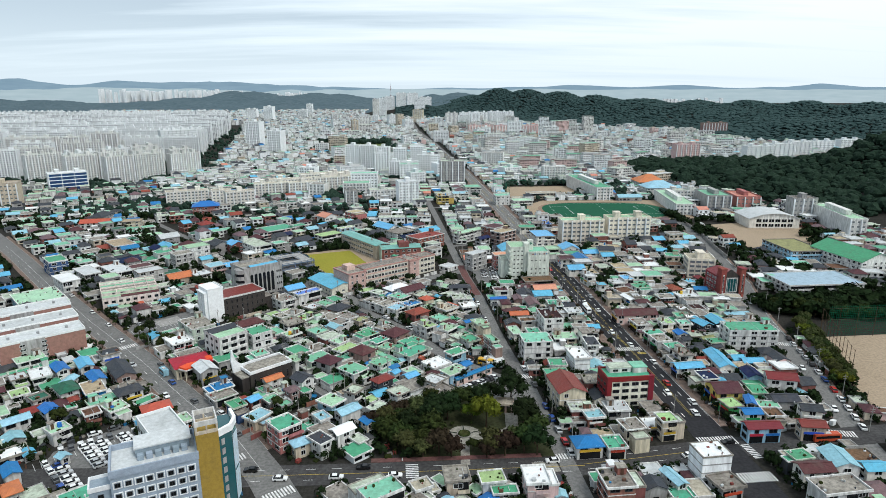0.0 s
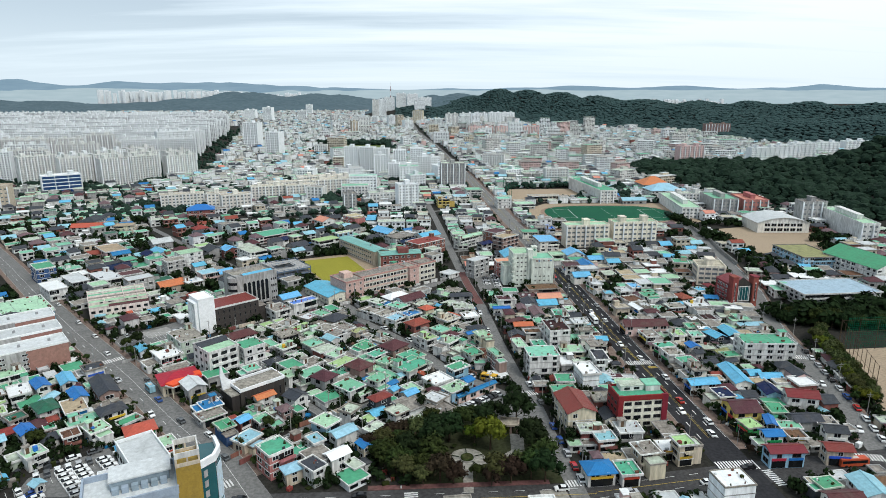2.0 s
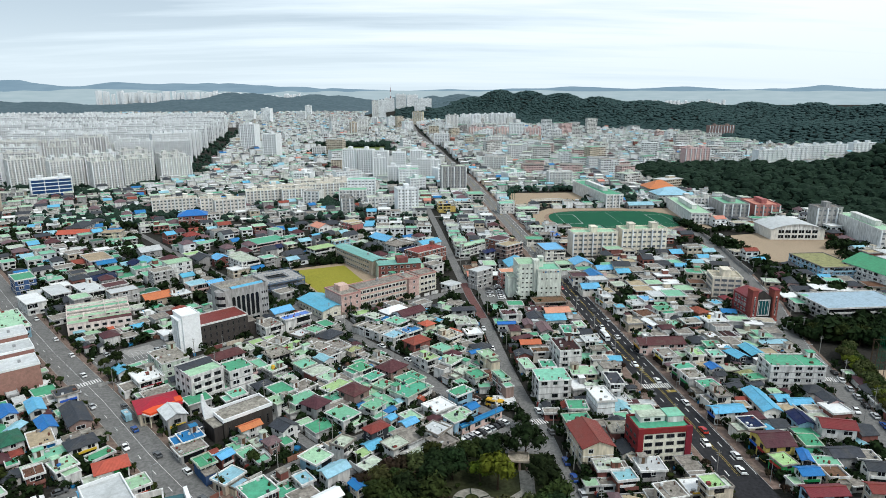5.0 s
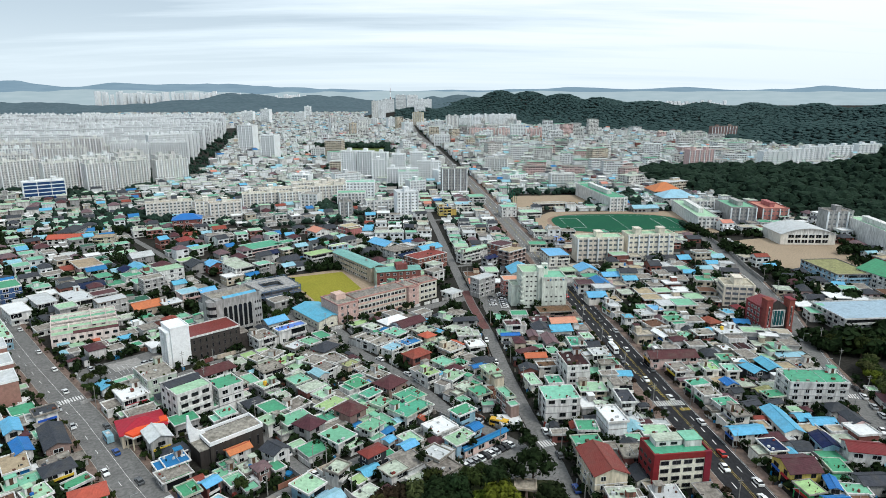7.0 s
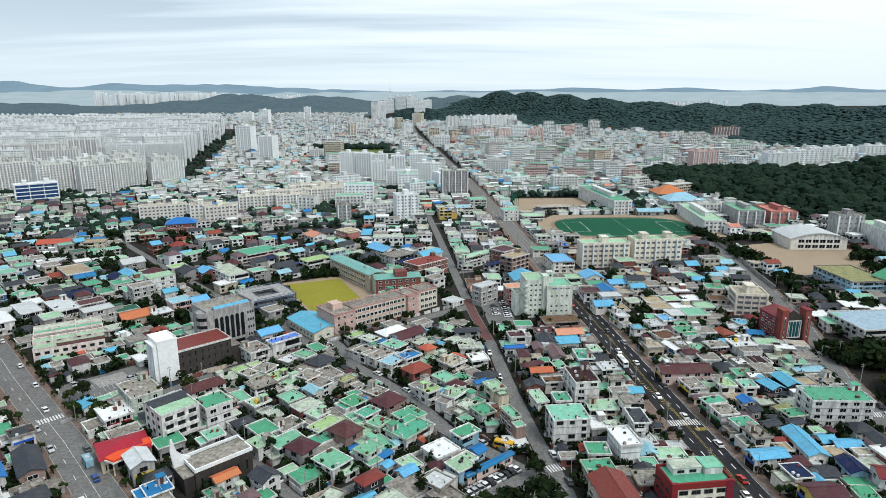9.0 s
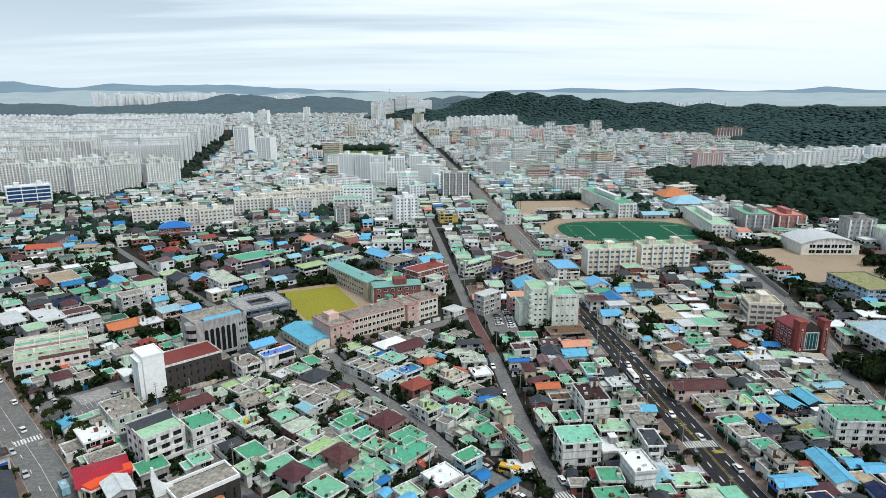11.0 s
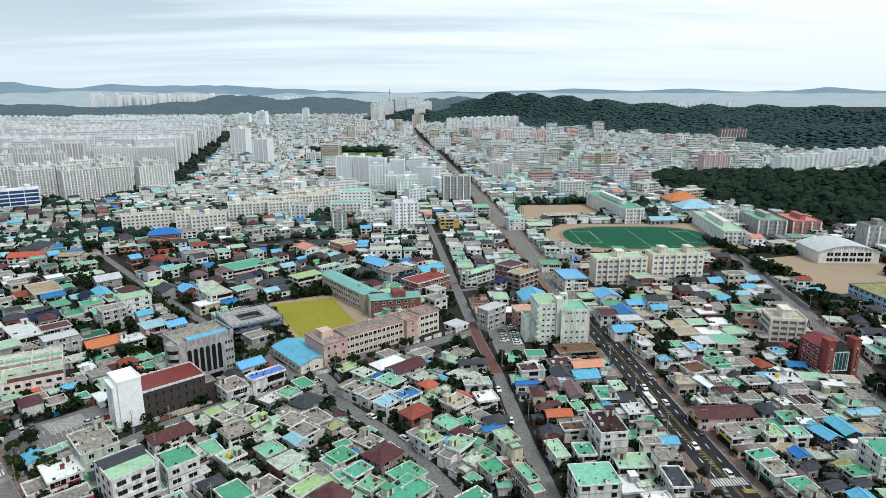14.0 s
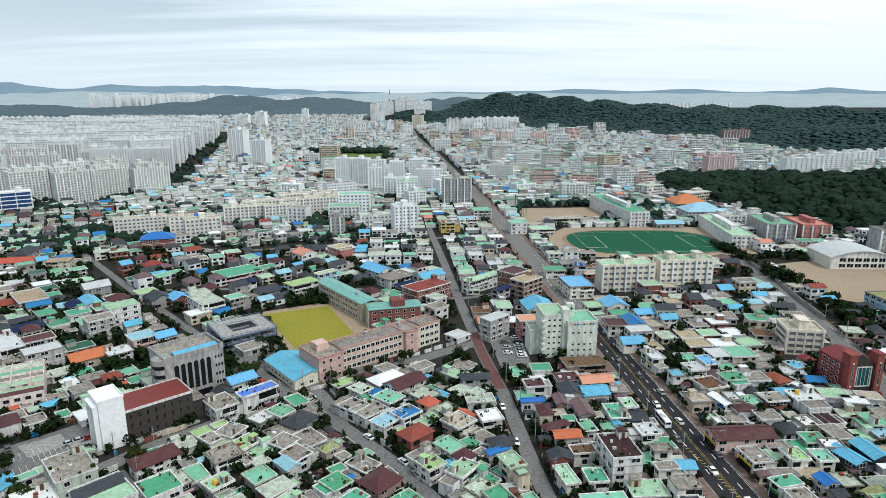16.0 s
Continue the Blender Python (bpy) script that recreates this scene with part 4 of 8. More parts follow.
house(31.7, 385.3, 13.7, 7.1, 11, 42, "F", "ltgrey", "grey")
house(48.1, 386.7, 10.0, 8.7, 9.3, 7, "F", "salmon", "pinkw")
house(59.0, 419.8, 16.5, 16.6, 4.8, 7, "G", "cyan", "white")
house(56.9, 448.9, 17.3, 10.3, 11, 42, "F", "tan", "brownw")
house(51.9, 469.3, 14.8, 13.8, 10.2, 42, "F", "maroon", "brick")
house(32.2, 464.4, 29.2, 6.7, 7.6, 42, "F", "mint", "white")
house(40.8, 440.5, 10.9, 6.4, 7.6, 42, "G", "navy", "grey")
house(101.1, 421.4, 12.9, 13.3, 4.8, 6, "G", "cyan", "white")
house(113.9, 407.7, 13.9, 8.8, 4.8, 7, "G", "cyan", "white")
house(121.9, 399.0, 8.9, 8.4, 4.8, 7, "G", "cyan", "white")
house(92.4, 392.4, 9.4, 15.5, 5.6, 1, "F", "maroon", "white")
house(102.8, 392.7, 10.1, 14.4, 4.8, 7, "G", "blue", "white")
house(93.6, 368.5, 10.9, 9.7, 4.8, 5, "G", "cyan", "white")
house(87.2, 453.5, 14.3, 21.6, 7.6, 7, "F", "cyan", "white")
house(81.0, 491.1, 12.3, 15.5, 5.6, 1, "F", "green", "white")
house(98.5, 492.7, 7.4, 9.1, 6.4, 1, "F", "solar", "white")
house(88.5, 414.2, 8.9, 14.0, 5.6, 7, "F", "mint", "white")
house(65.9, 345.7, 17.3, 8.7, 4.8, 7, "F", "brown", "brownw")
house(75.2, 620.9, 14.2, 14.0, 9.3, 7, "F", "teal", "white")
house(49.6, 685.8, 17.2, 17.1, 8.5, 7, "F", "teal", "white")
house(34.2, 647.5, 15.7, 15.9, 7.6, 7, "F", "sky", "white")
house(17.9, 628.6, 16.9, 14.1, 8.5, 7, "F", "tan", "yellow")
house(95.3, 616.9, 19.3, 14.1, 4.8, 7, "F", "mint", "white")
house(-214.4, 348.7, 9.2, 19.0, 6.6, 45, "F", "white", "white")
house(-239.2, 382.0, 10.5, 17.0, 9, 42, "F", "green", "navyw")
house(-212.6, 391.8, 8.0, 10.0, 8.7, 42, "F", "slate", "white")
house(-210.8, 365.4, 9.0, 20.0, 6.1, 45, "F", "ltgrey", "white")
house(-194.5, 369.2, 10.5, 22.0, 6.3, 45, "F", "ltgrey", "white")
house(-210.6, 315.1, 20.9, 31.8, 5.6, 42, "F", "mint", "sky")
house(-62.5, 261.2, 6.5, 8.8, 4.5, 48, "F", "mint", "grey")
house(-52.1, 265.2, 6.5, 7.2, 5, 44, "F", "teal", "grey")
house(-61.7, 285.1, 7.0, 6.2, 4, 54, "F", "lime", "grey")
house(-69.4, 294.1, 7.4, 7.1, 3.6, 65, "F", "concrete", "white")
house(-74.6, 288.4, 4.0, 6.3, 4, 48, "F", "concrete", "white")
house(-60.7, 303.2, 8.3, 6.7, 3.6, 57, "F", "ltgrey", "white")
house(-54.0, 307.9, 9.5, 7.9, 4, 51, "F", "teal", "white")
house(-46.9, 300.1, 11.0, 8.5, 4, 58, "H", "slate", "grey")
house(-49.4, 285.9, 6.9, 7.2, 4, 57, "F", "concrete", "grey")
house(-42.4, 277.8, 9.0, 7.6, 5, 49, "F", "concrete", "white")
house(-32.5, 281.2, 8.0, 4.0, 4.6, 48, "F", "olive", "tanw")
house(-29.4, 260.5, 9.0, 6.8, 5, 46, "F", "green", "white")
house(-22.4, 253.6, 6.6, 4.9, 4.5, 48, "F", "green", "white")
house(-22.6, 271.4, 9.2, 8.5, 3.6, 51, "F", "concrete", "white")
house(-15.4, 261.5, 10.5, 9.3, 5, 49, "H", "maroon", "brownw")
house(-7.4, 242.4, 12.4, 9.7, 4.5, 49, "F", "green", "white")
house(-17.1, 248.0, 8.7, 5.0, 4.2, 53, "F", "teal", "white")
house(-41.3, 252.1, 8.7, 5.8, 4.5, 52, "F", "mint", "white")
house(-49.5, 246.5, 8.4, 6.5, 4, 50, "F", "concrete", "white")
house(-36.6, 245.7, 10.0, 5.1, 4.5, 52, "F", "lime", "white")
house(-28.4, 239.2, 8.6, 9.4, 6, 50, "H", "maroon", "brownw")
house(-41.2, 229.3, 7.9, 8.7, 6, 55, "H", "maroon", "grey")
house(-30.6, 223.1, 7.4, 9.1, 5, 49, "F", "teal", "white")
house(-20.8, 229.1, 6.8, 8.0, 5.5, 52, "F", "teal", "white")
house(-54.5, 235.1, 9.0, 5.9, 5, 48, "F", "mint", "white")
house(-49.5, 214.8, 7.1, 7.3, 5, 52, "G", "slate", "white")
house(-17.9, 212.1, 8.2, 5.3, 5.6, 43, "H", "red", "slate")
house(-11.0, 203.3, 6.2, 5.9, 5, 42, "F", "pale", "white")
house(-5.3, 221.8, 7.9, 6.3, 4.5, 38, "F", "mint", "white")
house(-7.0, 216.4, 6.0, 4.6, 4.8, 41, "G", "cyan", "tanw")
house(-13.4, 221.1, 3.9, 3.6, 4, 53, "G", "cyan", "white")
house(3.2, 209.3, 8.7, 6.6, 7, 50, "F", "concrete", "white")
house(4.4, 202.4, 6.6, 7.1, 6, 42, "F", "concrete", "white")
house(3.6, 229.6, 8.5, 7.7, 4, 38, "F", "concrete", "white")
house(10.4, 219.8, 8.8, 6.1, 5.4, 38, "F", "mint", "sky")
house(8.3, 265.2, 12.9, 5.5, 5, 52, "F", "mint", "white")
house(-0.1, 269.5, 6.0, 6.2, 5.5, 39, "F", "lime", "white")
house(6.0, 280.6, 6.1, 7.3, 5, 42, "F", "teal", "white")
house(-26.8, 323.6, 8.1, 7.3, 4.8, 48, "F", "pale", "white")
house(-17.2, 313.1, 11.0, 8.8, 5, 49, "F", "teal", "white")
house(-15.2, 299.1, 11.5, 6.4, 4.5, 51, "F", "sky", "white")
house(-30.4, 310.6, 7.3, 13.1, 4.4, 50, "F", "concrete", "white")
house(-0.8, 310.3, 6.5, 6.4, 5, 43, "H", "orange", "tanw")
house(-2.6, 317.1, 8.2, 8.5, 5, 45, "F", "pale", "white")
house(-28.1, 204.1, 5.6, 4.9, 5, 60, "F", "pale", "white")
house(-35.5, 195.8, 6.4, 7.4, 5, 52, "F", "mint", "sky")
house(-51.6, 205.2, 4.8, 4.9, 5, 44, "H", "mauve", "brownw")
house(21.1, 300.1, 7.2, 7.0, 4.5, 15, "F", "concrete", "white")
house(22.9, 282.9, 7.4, 6.9, 4.4, 21, "H", "slate", "white")
house(21.4, 279.0, 8.6, 3.6, 4, 31, "G", "blue", "white")
house(25.4, 264.9, 5.1, 10.7, 8, 23, "F", "mint", "tanw")
house(28.8, 243.2, 3.6, 12.0, 8.5, 21, "F", "teal", "brownw")
house(19.2, 253.2, 5.6, 7.1, 5, 30, "F", "green", "white")
house(12.0, 237.9, 7.5, 5.2, 5.4, 38, "F", "green", "sky")
house(43.6, 293.2, 10.5, 4.0, 4.6, 25, "H", "maroon", "white")
house(46.2, 287.4, 9.7, 5.8, 4.4, 5, "G", "orange", "white")
house(54.8, 293.4, 3.9, 7.0, 4, 10, "F", "teal", "white")
house(56.1, 305.4, 6.3, 12.0, 4.4, 5, "G", "mauve", "grey")
house(49.0, 312.1, 4.8, 8.0, 4.4, 2, "G", "mauve", "brownw")
house(49.2, 276.9, 7.1, 4.3, 4.8, 6, "F", "brown", "white")
house(41.0, 263.2, 3.9, 9.4, 4.8, 12, "F", "mint", "white")
house(49.5, 264.3, 5.2, 9.6, 4.6, 5, "F", "green", "white")
house(47.1, 240.9, 12.5, 10.5, 10.5, 5, "F", "teal", "white")
house(58.7, 269.7, 9.4, 14.0, 10.5, 6, "F", "darkpatch", "white")
house(71.8, 286.9, 9.8, 6.3, 6, 7, "F", "ltgrey", "white")
house(74.0, 274.4, 5.7, 3.6, 6.4, 5, "F", "concrete", "white")
house(73.2, 264.5, 8.7, 3.5, 6.8, 5, "F", "concrete", "white")
house(53.9, 226.6, 6.4, 6.3, 5, -1, "F", "green", "white")
house(63.1, 229.1, 6.6, 10.5, 8, 8, "F", "white", "blank")
house(38.5, 312.8, 9.2, 3.6, 4, 5, "G", "blue", "white")
house(73.5, 307.4, 4.1, 6.3, 5, 6, "F", "mint", "sky")
house(104.5, 272.5, 8.4, 8.4, 5, 7, "F", "concrete", "white")
house(115.8, 271.6, 5.4, 6.3, 5.4, 5, "F", "lime", "white")
house(124.6, 271.3, 5.2, 5.9, 5, 3, "F", "teal", "white")
house(133.4, 271.5, 6.5, 10.5, 5, 17, "G", "cyan", "slate")
house(142.1, 274.0, 7.0, 11.0, 5, 6, "G", "cyan", "slate")
house(118.4, 259.1, 5.3, 5.6, 4.6, 9, "G", "blue", "white")
house(118.3, 253.4, 4.8, 4.4, 4, 14, "G", "slate", "grey")
house(104.8, 257.0, 7.4, 4.2, 6, 13, "F", "green", "white")
house(105.2, 249.0, 6.2, 6.8, 6, 8, "F", "concrete", "white")
house(106.7, 240.8, 9.7, 5.2, 6, 11, "F", "green", "white")
house(107.8, 233.7, 8.8, 6.9, 6, 8, "F", "concrete", "white")
house(118.8, 242.7, 7.0, 4.3, 4, 17, "G", "slate", "white")
house(128.0, 243.5, 6.4, 3.6, 4, 15, "G", "slate", "grey")
house(128.8, 253.9, 7.4, 3.6, 4, 24, "G", "olive", "grey")
house(130.6, 249.2, 6.5, 4.6, 4.6, 9, "F", "green", "white")
house(131.8, 294.5, 7.9, 6.0, 4, 9, "F", "white", "white")
house(142.6, 295.9, 8.9, 7.4, 4, 4, "F", "darkpatch", "grey")
house(155.8, 294.4, 8.9, 8.5, 4.6, -2, "F", "teal", "white")
house(140.9, 306.9, 10.0, 12.5, 6.6, 5, "F", "ltgrey", "white")
house(129.8, 311.9, 7.9, 9.0, 5, 5, "F", "concrete", "brick")
house(122.3, 326.0, 8.3, 9.7, 6, 8, "F", "green", "white")
house(121.5, 311.3, 5.3, 5.5, 3.4, 11, "F", "teal", "white")
house(112.0, 325.4, 9.0, 9.0, 4, 18, "F", "brown", "tanw")
house(109.5, 310.1, 3.9, 10.0, 4.6, 15, "G", "white", "white")
house(113.5, 308.9, 3.8, 7.9, 6, 0, "F", "ltgrey", "white")
house(141.6, 329.8, 7.4, 9.2, 3.8, 19, "H", "brick", "brick")
house(158.5, 276.5, 8.9, 8.5, 4, 3, "F", "concrete", "white")
house(159.2, 287.3, 14.4, 6.3, 3.4, 2, "F", "sky", "grey")
house(118.2, 342.6, 5.2, 8.5, 6, 9, "F", "cyan", "white")
house(111.3, 338.4, 7.0, 7.1, 5, 11, "F", "ltgrey", "white")
house(100.1, 330.6, 4.4, 5.4, 6, 4, "F", "cyan", "white")
house(97.6, 347.0, 5.3, 13.8, 6, 13, "F", "ltgrey", "white")
house(157.4, 342.0, 7.6, 6.4, 4, 12, "F", "cyan", "white")
house(164.7, 348.5, 5.4, 6.3, 4, 10, "H", "red", "grey")
house(18.6, 222.0, 20.0, 2.6, 3.2, 38, "G", "blue", "pink")
house(-163.8, 219.8, 5.0, 9.1, 5, 44, "F", "ltgrey", "white")
house(-155.9, 222.0, 6.3, 9.9, 5, 38, "F", "white", "white")
house(-150.7, 226.8, 5.3, 9.9, 5, 45, "G", "blue", "white")
house(-142.9, 230.8, 5.6, 11.4, 5, 39, "G", "cyan", "white")
house(-131.6, 217.9, 5.5, 10.5, 5, 42, "G", "blue", "white")
house(-141.9, 217.4, 6.6, 4.5, 4, 86, "G", "sky", "white")
house(-138.4, 208.9, 7.1, 10.3, 5, 45, "H", "dkgreen", "white")
house(-128.1, 208.7, 6.4, 10.9, 5, 38, "F", "tan", "blue")
house(-124.1, 222.9, 7.6, 17.8, 5.6, 38, "G", "slate", "brownw")
house(-145.4, 202.1, 4.9, 8.0, 5, 51, "F", "dkgreen", "white")
house(-134.9, 191.7, 5.1, 7.5, 5.4, 49, "G", "blue", "white")
house(-126.1, 179.7, 5.5, 8.9, 4.8, 52, "F", "mint", "white")
house(-119.8, 190.6, 4.5, 7.6, 5, 39, "F", "brown", "brick")
house(-111.5, 192.9, 5.9, 10.0, 4.5, 49, "F", "mint", "white")
house(-105.3, 200.9, 7.2, 4.1, 3.2, 53, "F", "green", "white")
house(-98.3, 194.2, 10.0, 7.7, 3.8, 33, "H", "orange", "white")
house(-115.8, 165.1, 3.6, 3.7, 2.8, 59, "G", "sky", "white")
house(-90.2, 222.8, 7.4, 10.1, 6.2, 39, "G", "ltgrey", "grey")
house(-81.2, 210.4, 9.3, 6.5, 4, 39, "F", "blue", "grey")
house(-68.5, 193.0, 4.5, 9.2, 5, 42, "F", "green", "navyw")
house(-64.2, 196.7, 5.2, 4.5, 5.4, 53, "G", "cyan", "brick")
house(-59.2, 187.0, 7.3, 8.2, 4, 57, "F", "sky", "tanw")
house(-47.9, 174.7, 8.2, 8.7, 8.3, 42, "F", "green", "pinkw")
house(-41.5, 168.7, 6.0, 5.0, 4.6, 35, "H", "sky", "tanw")
house(-37.5, 183.9, 3.6, 7.6, 6, 39, "F", "sky", "white")
house(-28.5, 187.6, 8.7, 5.6, 5.6, 43, "G", "sky", "white")
house(-35.0, 168.6, 4.4, 6.7, 6, 46, "F", "slate", "white")
house(-28.6, 175.4, 7.7, 5.3, 5, 41, "G", "white", "white")
house(-20.8, 180.6, 3.7, 5.0, 5, 40, "G", "blue", "tanw")
house(-17.9, 192.6, 6.3, 5.1, 4, 48, "F", "pale", "white")
house(-4.5, 194.8, 6.8, 5.2, 3.4, 41, "H", "slate", "grey")
house(-14.3, 138.8, 11.1, 11.8, 9, 34, "F", "teal", "white")
house(-0.6, 143.5, 7.8, 4.1, 6, 26, "F", "beige", "white")
house(58.1, 183.6, 5.7, 5.1, 5, 8, "F", "sky", "brick")
house(51.7, 167.0, 9.4, 7.5, 4.3, 6, "H", "blue", "white")
house(60.5, 166.7, 5.6, 6.9, 4, 6, "F", "green", "white")
house(68.6, 171.8, 6.3, 10.5, 6.6, 11, "F", "concrete", "tanw")
house(8.3, 146.6, 6.5, 6.8, 6.8, 6, "F", "concrete", "tanw")
house(18.6, 146.1, 6.4, 5.1, 6, 8, "F", "lime", "white")
house(21.9, 141.9, 6.5, 3.2, 4.6, 6, "F", "green", "grey")
house(32.5, 144.6, 8.8, 8.0, 7.6, 3, "F", "white", "pink")
house(55.8, 142.6, 11.4, 8.6, 7.6, 5, "F", "concrete", "brick")
house(82.6, 176.5, 8.2, 5.3, 7.6, 9, "F", "lime", "tanw")
house(109.0, 212.6, 9.2, 6.8, 5.4, 6, "F", "navy", "white")
house(112.4, 201.6, 10.7, 10.2, 5.4, 4, "G", "maroon", "yellow")
house(110.3, 191.1, 5.1, 5.8, 4.8, 11, "F", "lime", "green")
house(114.2, 184.3, 6.9, 5.0, 5, 2, "G", "blue", "white")
house(118.2, 192.9, 3.6, 6.9, 4.6, -16, "G", "blue", "white")
house(125.9, 203.2, 5.1, 6.9, 4, -5, "F", "green", "white")
house(124.2, 191.2, 6.4, 4.2, 4, -9, "F", "teal", "grey")
house(138.5, 209.4, 11.4, 7.7, 6, -13, "G", "red", "white")
house(122.6, 183.8, 5.2, 7.8, 4, -1, "F", "brown", "tanw")
house(136.3, 185.7, 7.5, 6.1, 5.4, -11, "G", "slate", "white")
house(112.8, 174.2, 12.1, 5.7, 5.4, 2, "G", "red", "sky")
house(130.3, 174.8, 8.7, 5.8, 5.4, -7, "G", "red", "tanw")
house(85.3, 152.1, 9.3, 7.8, 10.5, 7, "F", "white", "blank")
house(114.3, 156.2, 8.3, 4.4, 5.4, 11, "F", "green", "slate")
house(126.6, 154.1, 8.2, 10.6, 5.4, -4, "G", "sky", "white")
house(116.1, 149.6, 10.6, 6.2, 5.6, 4, "G", "maroon", "white")
house(117.5, 140.1, 13.7, 7.1, 6, 8, "F", "concrete", "white")
house(135.9, 157.0, 6.6, 6.5, 4.4, 1, "F", "brown", "grey")
house(86.7, 143.8, 7.2, 6.4, 5, 14, "F", "concrete", "grey")
house(72.5, 146.7, 3.9, 8.7, 4.8, 18, "G", "sky", "white")

# ---- landmarks ----
def front(a, b, depth):
    """Centre, width and turn of a block whose front runs from a to b."""
    w, t = math.hypot(b[0] - a[0], b[1] - a[1]), math.atan2(b[1] - a[1], b[0] - a[0])
    return (a[0] + b[0]) / 2 - math.sin(t) * depth / 2, (a[1] + b[1]) / 2 + math.cos(t) * depth / 2, w, depth, math.degrees(t)


def slab(name, label, category, a, b, depth, h, wall, roof, storeys, **o):
    x, y, w, d, t = front(a, b, depth)
    return block(name, label, category, x, y, w, d, h, t, wall, roof, storeys, **o)


M_WHITE_PANEL = mat("white_panel", (0.80, 0.81, 0.81), 0.55, 0.12, 0.4)
M_DARK_BRICK = mat("dark_brick", (0.055, 0.048, 0.045), 0.85, 0.3, 0.8, bump=0.5)
M_SALMON = mat("salmon_cladding", (0.34, 0.195, 0.15), 0.7, 0.25, 0.4)
M_BLUEGREY = mat("blue_grey_cladding", (0.29, 0.35, 0.41), 0.6, 0.2, 0.4)
M_OCHRE = mat("ochre_cladding", (0.30, 0.18, 0.04), 0.6, 0.2, 0.4)
M_TEAL_GLASS = mat("teal_glass", (0.02, 0.09, 0.10), 0.12, 0.1)
M_ROSE = mat("dusty_rose_paint", (0.44, 0.235, 0.215), 0.8, 0.35)
M_RED_TRIM = mat("dark_red_panel", (0.20, 0.022, 0.025), 0.6, 0.2, 0.4)
M_PINK = mat("pink_render", (0.60, 0.43, 0.37), 0.8, 0.3, 0.5)
M_CREAM = mat("cream_render", (0.66, 0.63, 0.53), 0.8, 0.3, 0.5)
M_PALE_GREEN = mat("pale_green_white_render", (0.63, 0.665, 0.59), 0.8, 0.35, 0.5, streak=0.25)
M_CHURCH = mat("church_brick", (0.24, 0.06, 0.058), 0.85, 0.3, 0.7, bump=0.3)
M_TEAL_TIN = mat("teal_sheet_metal", (0.17, 0.36, 0.31), 0.55, 0.3, 0.3, ribs=0.5)
M_BILL = mat("banner_print", (0.62, 0.72, 0.78), 0.5, 0.5, 0.9, fine=1.2, dirt=(0.10, 0.22, 0.45))


def hall():
    """A long dark brick assembly hall with a taller blank white tower at one end."""
    ob = thing("assembly_hall", pose(-105.8, 294.3, 0, 0, 0, 41) @ Matrix.Diagonal((0.92, 1, 0.74, 1)), "dark brick hall with maroon roof and tall white end tower", "hall")
    part("wall_body", Geo().box(0, 25, -2.5, 12, 0, 15.6), M_DARK_BRICK, ob)
    part("roof", Geo().box(-0.2, 25, -2.4, 11.9, 15.5, 15.8), ROOF["red"], ob, label="flat maroon-red roof")
    part("parapet", Geo().box(0, 25.2, -2.8, -2.4, 15.2, 16.3, 0, True).box(24.8, 25.2, -2.4, 12, 15.2, 16.3, 0, True).box(0, 25.2, 11.9, 12.3, 15.2, 16.3, 0, True), WALL["white"], ob)
    part("white_tower", Geo().box(-8.6, 0, -3.2, 8, 0, 24.2), M_WHITE_PANEL, ob, label="tall blank white tower")
    part("tower_cap", Geo().ring(9.0, 11.6, 0.4, 23.9, 24.9), M_WHITE_PANEL, ob, pose(-4.3, 2.4, 0))
    for k in range(4):
        part("fin", Geo().box(-10.2, -8.6, -2.0 + 2.6 * k, -1.5 + 2.6 * k, 0, 21.5, 0, True), M_WHITE_PANEL, ob)
    part("fin_beam", Geo().box(-10.4, -8.6, -2.2, 7, 21.5, 22.3, 0, True), M_WHITE_PANEL, ob)
    for k in range(8):
        for z in (1.8, 6.6, 11.2):
            part("slit_window", WIN[1], None, ob, pose(2 + 3 * k, -2.52, z) @ Matrix.Diagonal((0.7, 1.4, 2.6, 1)))
    part("annexe", Geo().box(25, 30, -1, 9, 0, 9.5), M_DARK_BRICK, ob)
    part("annexe_roof", Geo().box(24.9, 30.3, -1.3, 9.3, 9.5, 9.9, 0, True), ROOF["concrete"], ob)
    part("entrance_steps", Geo().box(-15, -8.8, -4, 8, 0, 0.4).box(-13.5, -8.8, -3, 7, 0.4, 0.8), M_KERB, ob)
    part("plinth", Geo().box(-0.2, 26, -5.2, -2.6, 0, 0.9), M_KERB, ob)
    for dx in (0, 8, 17, 25, -6):
        claim(-105.8 + dx * 0.70 - 3.3, 294.3 + dx * 0.60 + 3.7, 9)


hall()


